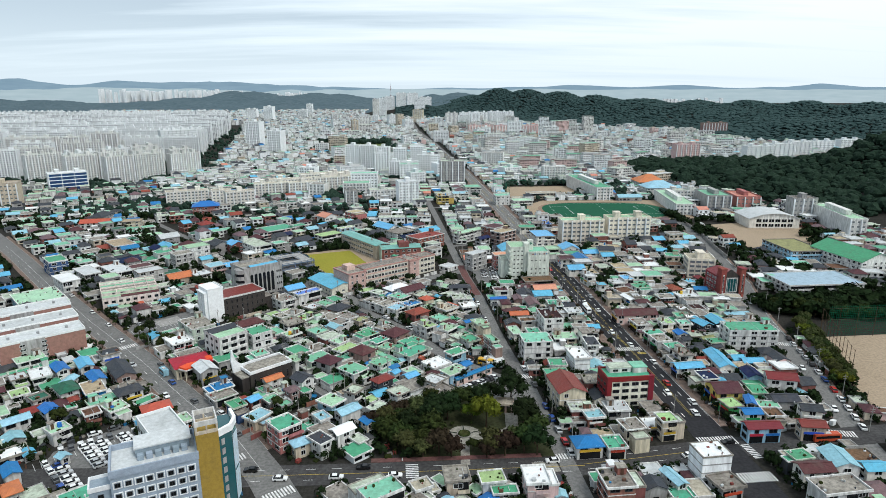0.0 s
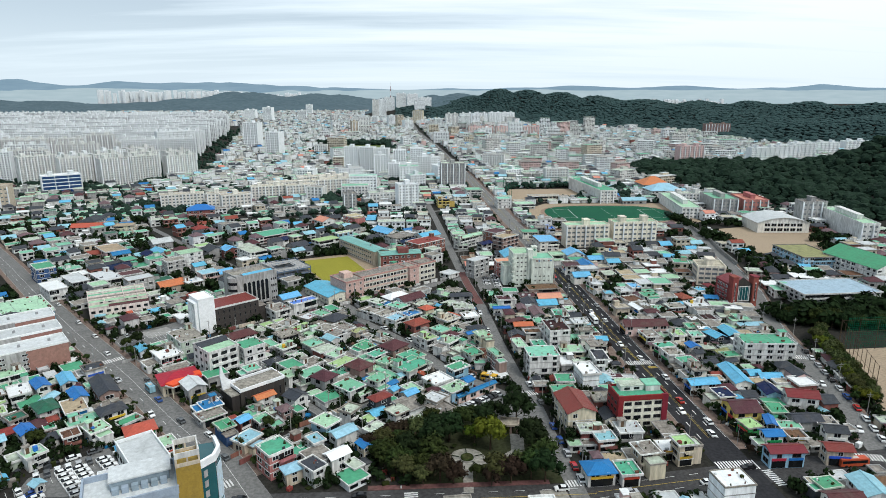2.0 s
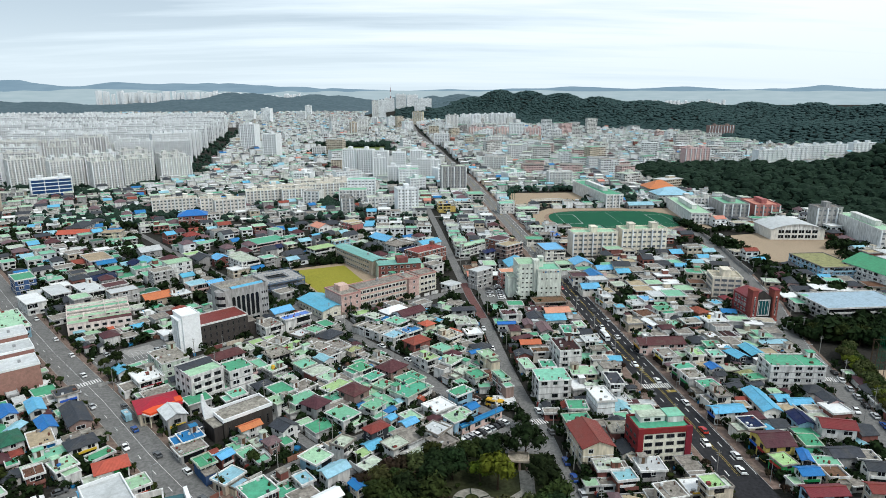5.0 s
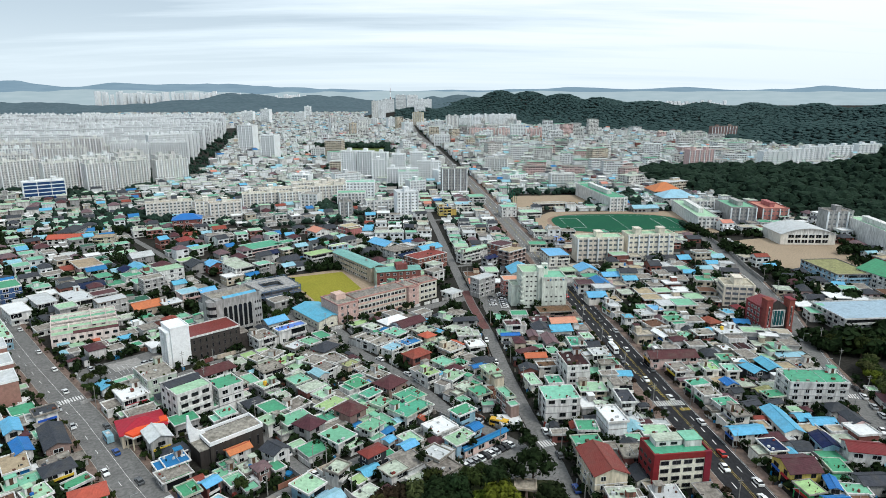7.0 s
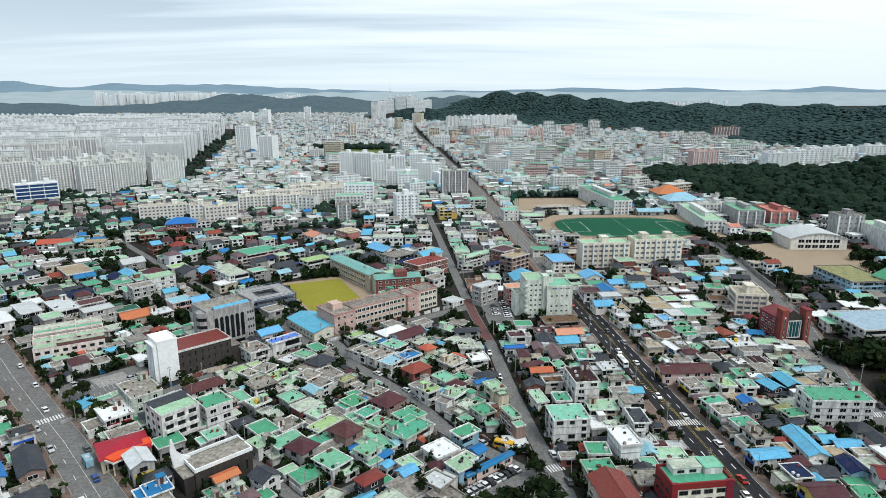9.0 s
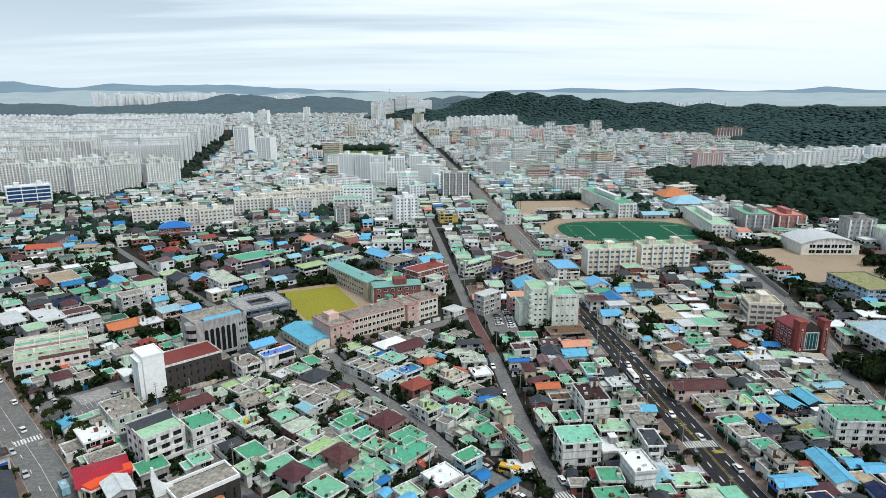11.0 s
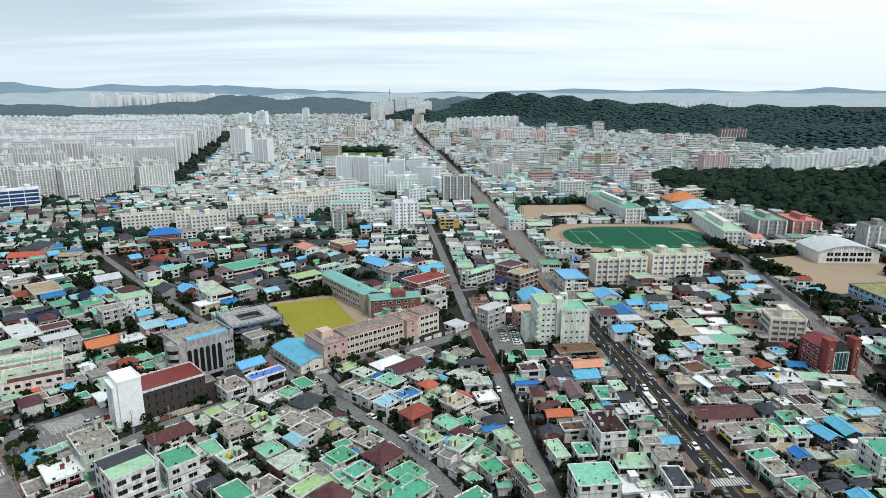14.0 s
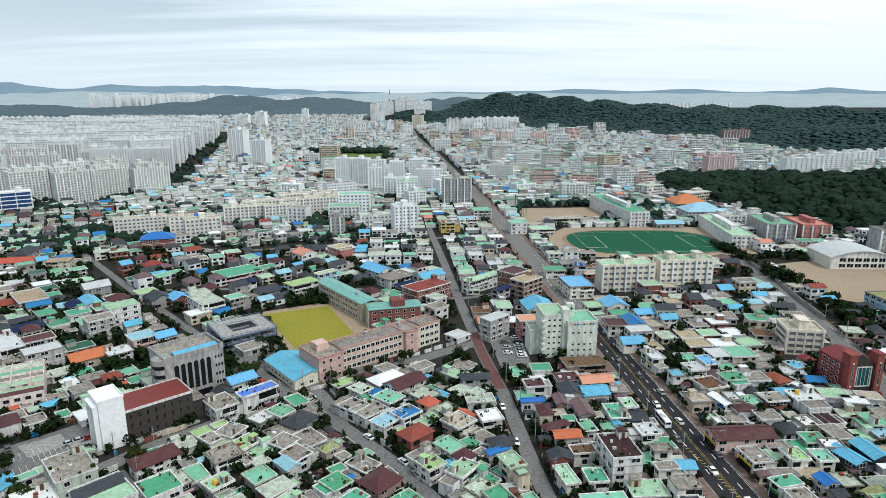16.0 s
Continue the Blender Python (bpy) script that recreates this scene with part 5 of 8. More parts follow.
def arched():
    """A grey bank-like block with tall black arched windows."""
    ob = thing("grey_office", pose(-91.3, 324.5, 0, 0, 0, 42), "grey office block with tall black arched windows and blue roof strip", "building")
    part("wall_body", Geo().box(-11.5, 11.5, 0, 16, 0, 19), WALL["grey"], ob)
    part("roof_deck", Geo().box(-11.2, 11.2, 0.3, 15.7, 18.9, 19.1), ROOF["concrete"], ob)
    part("roof_strip", Geo().gable(17, 4.5, 19.6, 0.9), ROOF["cyan"], ob, pose(1.5, 3.4, 0), "blue sheet-metal roof strip")
    part("parapet", Geo().ring(23.4, 16.4, 0.5, 18.6, 20.4), WALL["grey"], ob, pose(0, 8, 0))
    for k in range(6):
        x = -7.2 + 2.5 * k
        pts = [(x - 0.85, 5.0), (x + 0.85, 5.0)] + [(x + 0.85 * math.cos(a), 15.4 + 0.85 * math.sin(a)) for a in [j * math.pi / 6 for j in range(7)]]
        g = Geo()
        n = len(pts)
        g.add([(a, -0.06, b) for a, b in pts] + [(a, 0.25, b) for a, b in pts], [tuple(range(n))] + [(i, (i + 1) % n, n + (i + 1) % n, n + i) for i in range(n)])
        part("arched_window", g, M_GLASS, ob)
    for k in range(3):
        for z in range(4):
            part("window", WIN[1], None, ob, pose(8.2 + 1.2 * k, -0.02, 4 + 3.6 * z) @ Matrix.Diagonal((0.7, 1.4, 1.2, 1)))
    for z in range(5):
        part("curved_band", Geo().tube(-11.2, 3.6, 1.4 + 3.6 * z, 3.0 + 3.6 * z, 3.5, 3.5, 20), M_GLASS, ob)
        part("curved_sill", Geo().tube(-11.2, 3.6, 3.0 + 3.6 * z, 5.0 + 3.6 * z if z < 4 else 19.6, 3.65, 3.65, 20), WALL["grey"], ob)
    part("ground_floor_glass", Geo().box(-8, 6, -0.05, 0.3, 0.3, 3.6, 0, True), M_GLASS, ob)
    claim(-96, 330, 11)


arched()


def warehouse():
    """Three stepped bays clad in salmon and grey."""
    for k, (x, y, w) in enumerate(((-175.0, 243.4, 46), (-183.5, 254.4, 46), (-192.5, 265.4, 46))):
        h = 11.5 + 2.0 * k
        ob = thing("depot", pose(x, y, 0, 0, 0, 39.5), "long salmon and grey clad depot with white flat roof", "depot", "depot bays")
        part("wall_body", Geo().box(-w / 2, w / 2, -6, 6, 0, h), M_SALMON, ob)
        part("roof_deck", Geo().box(-w / 2, w / 2, -6, 6, h - 0.1, h + 0.2), ROOF["ltgrey"], ob)
        part("parapet", Geo().ring(w + 0.4, 12.4, 0.3, h - 0.3, h + 0.7), ROOF["white"], ob)
        for c in (-14.5, 3.0):
            part("grey_panel", Geo().box(c - 4.6, c + 4.6, -6.35, -6, 0, h + 0.1, 0, True), WALL["grey"], ob)
            for e in (-4.0, 4.0):
                for z in range(5):
                    part("window", WIN[0], None, ob, pose(c + e, -6.36, 1.2 + 2.05 * z) @ Matrix.Diagonal((2.2, 1.4, 0.9, 1)))
        for c in (-16, -5, 6, 17):
            part("roof_vent", Geo().box(c - 0.5, c + 0.5, -0.5, 0.5, h + 0.2, h + 1.2), M_POLE, ob)
        for s in (-0.36, -0.12, 0.12, 0.36):
            claim(x + s * w * 0.77, y + s * w * 0.64, 7)


warehouse()


def hotel():
    """A blue-grey hotel with an ochre lift tower, a glass corner with banners and a lower white wing."""
    ob = thing("hotel", pose(-78.0, 122.4, 0, 0, 0, 24.7), "blue-grey hotel with white window grid and ochre tower", "hotel")
    part("wall_body", Geo().box(0, 20.5, 0, 13, 0, 23.4), M_BLUEGREY, ob)
    part("roof_deck", Geo().box(0.3, 20.2, 0.3, 12.7, 23.3, 23.5), ROOF["ltgrey"], ob)
    part("parapet", Geo().ring(20.9, 13.4, 0.5, 23.0, 25.0), M_BLUEGREY, ob, pose(10.25, 6.5, 0))
    part("plant_room", Geo().box(6, 19, 6.5, 12.6, 23.5, 25.9), M_BLUEGREY, ob)
    part("plant_roof", Geo().box(5.7, 19.5, 6.2, 13.2, 25.9, 26.3, 0, True), ROOF["ltgrey"], ob)
    for k in range(6):
        part("cooling_unit", Geo().box(6.4 + 2.1 * k, 7.9 + 2.1 * k, 4.6, 6.0, 23.5, 25.0), M_BLUEGREY, ob)
    for k in range(8):
        for z in range(2, 7):
            wx = 1.5 + 2.45 * k
            g = part("window_surround", WIN_SUR, None, ob, pose(wx, 0, 1.6 + 3.05 * z))
            part("window", WIN[1], None, g, pose(0, -0.12, 0.35) @ Matrix.Diagonal((1.25, 1.4, 1.2, 1)))
    part("lift_tower", Geo().box(20.5, 26, 0.5, 7.5, 0, 29.5), M_OCHRE, ob, label="ochre yellow lift tower")
    part("tower_screen", Geo().ring(5.6, 7.2, 0.35, 31.6, 33.0), WALL["white"], ob, pose(23.2, 4, 0))
    part("tower_belt", Geo().ring(5.6, 7.2, 0.35, 29.3, 30.2), WALL["tanw"], ob, pose(23.2, 4, 0))
    for px, py in ((20.7, 0.7), (23.2, 0.7), (25.8, 0.7), (20.7, 7.3), (25.8, 7.3), (23.2, 7.3), (25.8, 4)):
        part("screen_post", Geo().box(px - 0.2, px + 0.2, py - 0.2, py + 0.2, 30.2, 31.6), WALL["tanw"], ob)
    for z in range(9):
        part("strip_window", Geo().wallprism([(26.6, 1.28), (27.5, 1.85), (27.44, 1.95), (26.54, 1.38)], 2 + 2.8 * z, 3.8 + 2.8 * z), WALL["grey"], ob)
    part("glass_corner", Geo().wallprism([(26, 1.0), (29.5, 3.2), (31, 7), (30.5, 12), (20.5, 12.8), (20.5, 7.5), (26, 7.5)], 0, 27.5), M_TEAL_GLASS, ob, label="teal glass corner")
    part("glass_rim", Geo().wallprism([(25.9, 0.8), (29.7, 3.0), (31.3, 7), (30.8, 12.2), (30, 12), (30.4, 7), (29, 3.6), (25.9, 1.6)], 27.3, 29.2), M_WHITE_PANEL, ob)
    for z0, z1 in ((6, 14.5), (15.5, 25.5)):
        part("banner", Geo().wallprism([(29.75, 3.2), (31.25, 6.8), (31.12, 6.85), (29.62, 3.25)], z0, z1), M_BILL, ob, label="pale blue and white printed banner")
        part("banner", Geo().wallprism([(31.2, 7.1), (30.75, 11.8), (30.62, 11.8), (31.07, 7.1)], z0, z1), M_BILL, ob, label="pale blue and white printed banner")
    for ax, ay, w, d, h, turn, m in ((8.5, 20.0, 13, 14, 17, 0, ROOF["ltgrey"]), (12.8, 36.5, 10, 17, 16, 14, ROOF["ltgrey"])):
        at = pose(ax, ay, 0, 0, 0, turn)
        part("rear_wing", Geo().box(-w / 2, w / 2, -d / 2, d / 2, 0, h), WALL["white"], ob, at)
        part("rear_roof", Geo().box(-w / 2 + 0.3, w / 2 - 0.3, -d / 2 + 0.3, d / 2 - 0.3, h - 0.1, h + 0.1), m, ob, at)
        part("rear_parapet", Geo().ring(w + 0.3, d + 0.3, 0.35, h - 0.3, h + 0.9), M_WHITE_PANEL, ob, at)
        for k in range(5):
            for z in range(4):
                part("window", WIN[1], None, ob, at @ pose(-w / 2 - 0.02, d / 2 - 1.6 - 3.0 * k, 1.5 + 3.6 * z, 0, 0, 270) @ Matrix.Diagonal((1.5, 1.4, 1.6, 1)))
    part("canopy", Geo().gable(11, 3.4, 13.6, 0.7), ROOF["cyan"], ob, pose(10.5, 46.6, 0, 0, 0, 14))
    part("side_block", Geo().box(-5, 0, 1.5, 7, 0, 20), M_BLUEGREY, ob)
    part("side_roof", Geo().ring(5.4, 5.9, 0.4, 19.6, 20.8), M_WHITE_PANEL, ob, pose(-2.5, 4.2, 0))
    for z in range(6):
        part("window", WIN[1], None, ob, pose(-2.5, 1.48, 1.6 + 3.05 * z) @ Matrix.Diagonal((1.3, 1.4, 1.7, 1)))
    for cx, cy in ((-68, 133), (-58, 138), (-74, 150), (-80, 160), (-64, 126)):
        claim(cx, cy, 9)


WIN_SUR = Geo().box(-1.05, 1.05, -0.14, 0, 0, 0.22, 0, True).box(-1.05, 1.05, -0.14, 0, 1.75, 2.0, 0, True).box(-1.05, -0.8, -0.14, 0, 0.22, 1.75).box(0.8, 1.05, -0.14, 0, 0.22, 1.75).mesh("window_surround", M_WHITE_PANEL)
hotel()


def red_block():
    """A four-storey office with dark red corner panels."""
    ob = thing("red_office", pose(66.5, 197.0, 0, 0, 0, 6) @ Matrix.Diagonal((1.05, 1, 0.74, 1)), "four-storey cream office with dark red frame and green roof", "building")
    w, d, h = 16.8, 9.6, 15.6
    part("wall_body", Geo().box(0, w, 0, d, 0, h), M_CREAM, ob)
    part("roof_deck", Geo().box(0.3, w - 0.3, 0.3, d - 0.3, h - 0.1, h + 0.1), ROOF["green"], ob)
    part("parapet", Geo().ring(w + 0.3, d + 0.3, 0.4, h - 0.4, h + 1.0), M_RED_TRIM, ob, pose(w / 2, d / 2, 0))
    for a, b in ((-0.25, 1.5), (w - 1.7, w + 0.25)):
        part("corner_pier", Geo().box(a, b, -0.35, 0.6, 0, h + 1.05, 0, True), M_RED_TRIM, ob)
    part("top_band", Geo().box(1.5, w - 1.7, -0.3, 0.3, h - 1.5, h + 1.02, 0, True), M_RED_TRIM, ob)
    part("side_wall", Geo().box(-0.3, 0, 0.6, d, 5, h + 1.0, 0, True), M_RED_TRIM, ob)
    for z in range(4):
        for k in range(4):
            part("window", WIN[1], None, ob, pose(3.2 + 3.5 * k, -0.03, 0.9 + 3.55 * z) @ Matrix.Diagonal((2.5, 1.6, 1.75, 1)))
        for k in range(3):
            part("window", WIN[1], None, ob, pose(-0.32, 7.8 - 2.9 * k, 0.9 + 3.55 * z, 0, 0, 270) @ Matrix.Diagonal((1.7, 1.6, 1.5, 1)))
    part("stair_hut", Geo().box(2.5, 10.5, 5.0, 9.2, h, h + 2.6), WALL["white"], ob)
    part("stair_hut", Geo().box(11, 16, 4.0, 9.2, h, h + 3.0), WALL["white"], ob)
    part("hut_roof", Geo().box(10.8, 16.2, 3.8, 9.4, h + 3.0, h + 3.25, 0, True), ROOF["teal"], ob)
    part("hut_roof", Geo().box(2.3, 10.7, 4.8, 9.4, h + 2.6, h + 2.85, 0, True), ROOF["pale"], ob)
    for k in range(2):
        part("window", WIN[1], None, ob, pose(4.6 + 3.4 * k, 4.98, h + 0.7) @ Matrix.Diagonal((2.0, 1.4, 1.2, 1)))
    part("step_canopy", Geo().box(-2.0, -0.3, 3, 9, 0, 2.8), WALL["white"], ob)
    claim(75.5, 202, 9)


red_block()


def hospital():
    """A white eight-storey block in two heights, with a service annexe."""
    ob = thing("white_tower_block", pose(51.0, 360.5, 0, 0, 0, 4) @ Matrix.Diagonal((1, 1, 0.88, 1)), "white seven-storey block with green roof and service tower", "building")
    for name, a, b, c, d, h, roof in (("left_wing", 0, 10.5, 0, 15, 22.6, "mint"), ("right_wing", 10.5, 24, -2.5, 12, 19.6, "teal"), ("annexe", -5, 0, 4, 14, 13, "pale")):
        part(name, Geo().box(a, b, c, d, 0, h), M_PALE_GREEN, ob)
        part("roof_deck", Geo().box(a + 0.3, b - 0.3, c + 0.3, d - 0.3, h - 0.1, h + 0.08), ROOF[roof], ob)
        part("parapet", Geo().ring(b - a + 0.3, d - c + 0.3, 0.4, h - 0.4, h + 1.0), M_PALE_GREEN, ob, pose((a + b) / 2, (c + d) / 2, 0))
    part("service_tower", Geo().box(8.6, 11.6, -0.8, 5, 0, 26.0), M_PALE_GREEN, ob)
    part("service_tower", Geo().box(12.2, 15.4, 5.0, 8.5, 19.4, 26.6), M_PALE_GREEN, ob)
    part("emblem", Geo().box(13.1, 14.5, 4.9, 5.0, 24.2, 24.7, 0, True).box(13.55, 14.05, 4.9, 5.0, 23.5, 25.4, 0, True), M_NET, ob)
    for z in range(7):
        for k in range(3):
            part("window", WIN[1], None, ob, pose(2.6 + 2.4 * k, -0.02, 1.4 + 3.1 * z) @ Matrix.Diagonal((1.0, 1.4, 0.8, 1)))
        part("balcony", Geo().box(-0.9, 1.0, -0.9, 6, 1.0 + 3.1 * z, 2.0 + 3.1 * z, 0, True), M_PALE_GREEN, ob)
        if z in (0, 1, 2, 4):
            for k in range(4):
                part("window", WIN[1], None, ob, pose(13 + 2.7 * k, -2.52, 1.4 + 3.1 * z) @ Matrix.Diagonal((0.9, 1.4, 0.8, 1)))
    for k, m in enumerate(("red", "blue", "ltgrey", "slate", "ltgrey", "red", "blue")):
        part("sign_bar", Geo().box(13.2 + 1.4 * k, 14.1 + 1.4 * k, -2.62, -2.5, 18.4, 19.4, 0, True), ROOF[m], ob)
    claim(54, 367, 9)
    claim(66, 367, 9)


hospital()


def pink_school():
    """A three-storey pink school in a long bent slab."""
    ob = thing("pink_school", pose(-44.4, 339.8, 0, 0, 0, 38), "three-storey pink and cream school with red-edged flat roof", "school")
    h = 10.6
    for name, a, b, c, d in (("end_block", -3, 9, -1.5, 16), ("long_wing", 9, 52, 1.5, 12.5), ("stair_block", 42, 49, -0.6, 12), ("east_wing", 52, 64, 2.2, 12.5)):
        pm = M_PINK if "block" in name else M_CREAM
        part(name, Geo().box(a, b, c, d, 0, h), pm, ob)
        part("roof_deck", Geo().box(a + 0.2, b - 0.2, c + 0.2, d - 0.2, h - 0.1, h + (0.10 if "block" in name else 0.06)), ROOF["concrete"], ob)
        part("cornice", Geo().ring(b - a + 0.5, d - c + 0.5, 0.45, h - 0.2, h + 0.55), M_ROSE, ob, pose((a + b) / 2, (c + d) / 2, 0))
    for z in range(3):
        part("pink_band", Geo().box(9, 42, 1.3, 1.52, 3.5 * z, 3.5 * z + 0.9, 0, True), M_PINK, ob)
        for k in range(13):
            part("window", WIN[0], None, ob, pose(10.6 + 2.45 * k, 1.46, 3.5 * z + 1.0) @ Matrix.Diagonal((2.0, 1.6, 1.7, 1)))
        for k in range(4):
            part("window", WIN[0], None, ob, pose(53.5 + 2.8 * k, 2.18, 3.5 * z + 1.0) @ Matrix.Diagonal((2.2, 1.6, 1.7, 1)))
        for x in (-0.6, 2.6, 6.6):
            part("window", WIN[0], None, ob, pose(x, -1.52, 3.5 * z + 1.0) @ Matrix.Diagonal((1.3, 1.6, 1.6, 1)))
        part("window", WIN[0], None, ob, pose(45.5, -0.62, 3.5 * z + 1.0) @ Matrix.Diagonal((1.3, 1.6, 1.6, 1)))
    part("roof_hut", Geo().box(0.5, 6, 6, 12, h, h + 3), M_PINK, ob)
    for x in (5, 27, 45):
        part("water_tank", TANK["steel"], None, ob, pose(x, 9.5, h + 0.1))
    for k in range(7):
        claim(-46 + 7.6 * k, 347 + 6.0 * k, 8)
    ob = thing("brick_school", pose(-31.0, 399.0, 0, 0, 0, 13), "orange brick school with long pale teal roof", "school")
    turned = pose(1.0, 3.0, 0, 0, 0, 23)
    for name, a, b, c, d, m, at in (("main_wing", 0, 10, 8, 58, WALL["tanw"], turned), ("front_wing", 0, 27, 0, 11, WALL["brick"], pose(0, 0, 0))):
        part(name, Geo().box(a, b, c, d, 0, 9.6), m, ob, at)
        part("roof", Geo().gable(max(b - a, d - c) + 1, min(b - a, d - c) + 1, 9.6, 1.2), M_TEAL_TIN, ob, at @ pose((a + b) / 2, (c + d) / 2, 0, 0, 0, 90 if d - c > b - a else 0), "pale teal metal roof")
    part("end_wall", Geo().box(-0.3, 0, 0, 12, 0, 10.6, 0, True), WALL["palegreen"], ob)
    for z in range(3):
        for k in range(16):
            part("window", WIN[0], None, ob, turned @ pose(-0.02, 14 + 2.7 * k, 3.1 * z + 0.9, 0, 0, 270) @ Matrix.Diagonal((2.0, 1.6, 1.5, 1)))
        for k in range(6):
            part("window", WIN[0], None, ob, pose(2.8 + 4.0 * k, -0.02, 3.1 * z + 0.9) @ Matrix.Diagonal((2.0, 1.6, 1.5, 1)))
    part("roof_hut", Geo().box(12, 19, 1, 8, 9, 13.5), WALL["brick"], ob)
    for x, y in ((17, 5), (-3, 24)):
        part("water_tank", TANK["steel"], None, ob, pose(x, y, 13.5 if x == 17 else 10.7))
    for k in range(6):
        claim(-27 - 6.2 * k, 409 + 8.2 * k, 8)
    for k in range(3):
        claim(-24 + 8 * k, 406 + 2 * k, 8)
    # the sports hall
    ob = thing("school_gym", pose(-57.4, 345.7, 0, 0, 0, 39) @ Matrix.Diagonal((1, 0.95, 0.8, 1)), "cream gym with sky-blue metal gable roof", "gym")
    part("wall_body", Geo().box(-7.5, 7.5, -14, 14, 0, 5.4).add([(-7.5, -14, 5.4), (7.5, -14, 5.4), (0, -14, 7.8), (-7.5, 14, 5.4), (7.5, 14, 5.4), (0, 14, 7.8)], [(0, 1, 2), (4, 3, 5)]), M_CREAM, ob)
    part("roof", Geo().gable(29.5, 16.4, 5.4, 2.5), ROOF["cyan"], ob, pose(0, 0, 0, 0, 0, 90))
    for k in range(7):
        part("window", WIN[0], None, ob, pose(-7.52, -11 + 3.6 * k, 1.6, 0, 0, 270) @ Matrix.Diagonal((1.8, 1.4, 1.8, 1)))
    for k in range(3):
        part("window", WIN[0], None, ob, pose(-4 + 4 * k, -14.02, 1.4) @ Matrix.Diagonal((1.8, 1.4, 1.6, 1)))
    for k in (-9, 0, 9):
        claim(-57.4 - k * 0.63, 345.7 + k * 0.78, 8)


pink_school()


def black_church():
    """A black church with a swept white fin at its corner."""
    ob = thing("black_church", pose(-69.4, 213.2, 0, 0, 0, 42) @ Matrix.Diagonal((0.95, 0.9, 0.85, 1)), "black clad church with swept white fin and grey roof", "church")
    part("wall_body", Geo().box(0, 19, 0, 11, 0, 8.6), WALL["dark"], ob)
    part("roof", Geo().gable(19.4, 8.5, 8.8, 0.8), ROOF["concrete"], ob, pose(9.8, 5.5, 0), "grey standing-seam roof")
    part("parapet", Geo().ring(19.4, 11.4, 0.5, 8.3, 9.7), M_WHITE_PANEL, ob, pose(9.5, 5.5, 0))
    pts = [(0, 8), (0, 9.9), (-1, 10.4), (-2.6, 11.6), (-4.0, 13.6), (-4.8, 16.6), (-5.0, 18.6), (-5.6, 18.6), (-6.0, 14), (-5.6, 9.5), (-5.0, 6)]
    n = len(pts)
    g = Geo().add([(a + 2, -0.3, b) for a, b in pts] + [(a + 2, 0.5, b) for a, b in pts], [tuple(range(n - 1, -1, -1)), tuple(range(n, 2 * n))] + [(i, (i + 1) % n, n + (i + 1) % n, n + i) for i in range(n)])
    part("fin", g, M_WHITE_PANEL, ob, pose(0, 9, 0), "white swept concrete fin")
    part("porch", Geo().box(-3.2, 0, 1, 11, 0, 7), WALL["dark"], ob)
    part("porch_roof", Geo().box(-3.4, 0, 0.8, 11.2, 7, 7.4, 0, True), ROOF["concrete"], ob)
    for k in range(6):
        part("slit_window", WIN[1], None, ob, pose(2 + 3 * k, -0.02, 1.2) @ Matrix.Diagonal((0.6, 1.4, 4.6, 1)))
    for cx, cy in ((-65, 219), (-57, 224), (-73, 214)):
        claim(cx, cy, 6.5)


black_church()


def brick_church():
    ob = thing("brick_church", pose(165.0, 322.5, 0, 0, 0, 4) @ Matrix.Diagonal((0.70, 0.95, 0.86, 1)), "red brick church with maroon roof and tall glazed front", "church")
    part("wall_body", Geo().box(0, 20, 2, 17, 0, 14), M_CHURCH, ob)
    part("roof", Geo().gable(15.8, 20.6, 14, 2.6), ROOF["red"], ob, pose(10, 9.5, 0, 0, 0, 90), "maroon-red metal roof")
    for a, b in ((0, 4.2), (16.5, 20.5)):
        part("front_tower", Geo().box(a, b, -1.5, 3.5, 0, 19.5), M_CHURCH, ob)
        part("tower_cap", Geo().box(a - 0.3, b + 0.3, -1.8, 3.8, 19.5, 20.0, 0, True), M_CHURCH, ob)
        part("slit_window", WIN[0], None, ob, pose((a + b) / 2, -1.52, 4) @ Matrix.Diagonal((1.0, 1.4, 12, 1)))
    part("front_wall", Geo().box(4.2, 16.5, -0.2, 2, 0, 14.5).add([(4.2, -0.2, 14.5), (16.5, -0.2, 14.5), (10.3, -0.2, 18.5), (4.2, 2, 14.5), (16.5, 2, 14.5), (10.3, 2, 18.5)], [(0, 1, 2), (4, 3, 5), (0, 2, 5, 3), (2, 1, 4, 5)]), WALL["dark"], ob)
    part("gable_trim", Geo().box(5.6, 15.0, -0.5, -0.2, 3.5, 4.0, 0, True).box(5.6, 6.1, -0.5, -0.2, 4.0, 13.5).box(14.5, 15.0, -0.5, -0.2, 4.0, 13.5).box(5.6, 15, -0.5, -0.2, 13.0, 13.5, 0, True), WALL["white"], ob)
    part("great_window", Geo().box(6.3, 14.3, -0.3, -0.15, 4, 13, 0, True), M_TEAL_GLASS, ob)
    for k in range(4):
        part("mullion", Geo().box(6.9 + 2.2 * k, 7.1 + 2.2 * k, -0.42, -0.28, 4, 13), WALL["white"], ob)
    for z in range(4):
        for k in range(4):
            part("window", WIN[0], None, ob, pose(-0.02, 5 + 3 * k, 1.4 + 3.2 * z, 0, 0, 270) @ Matrix.Diagonal((1.8, 1.4, 1.9, 1)))
    claim(171, 330, 11)


brick_church()


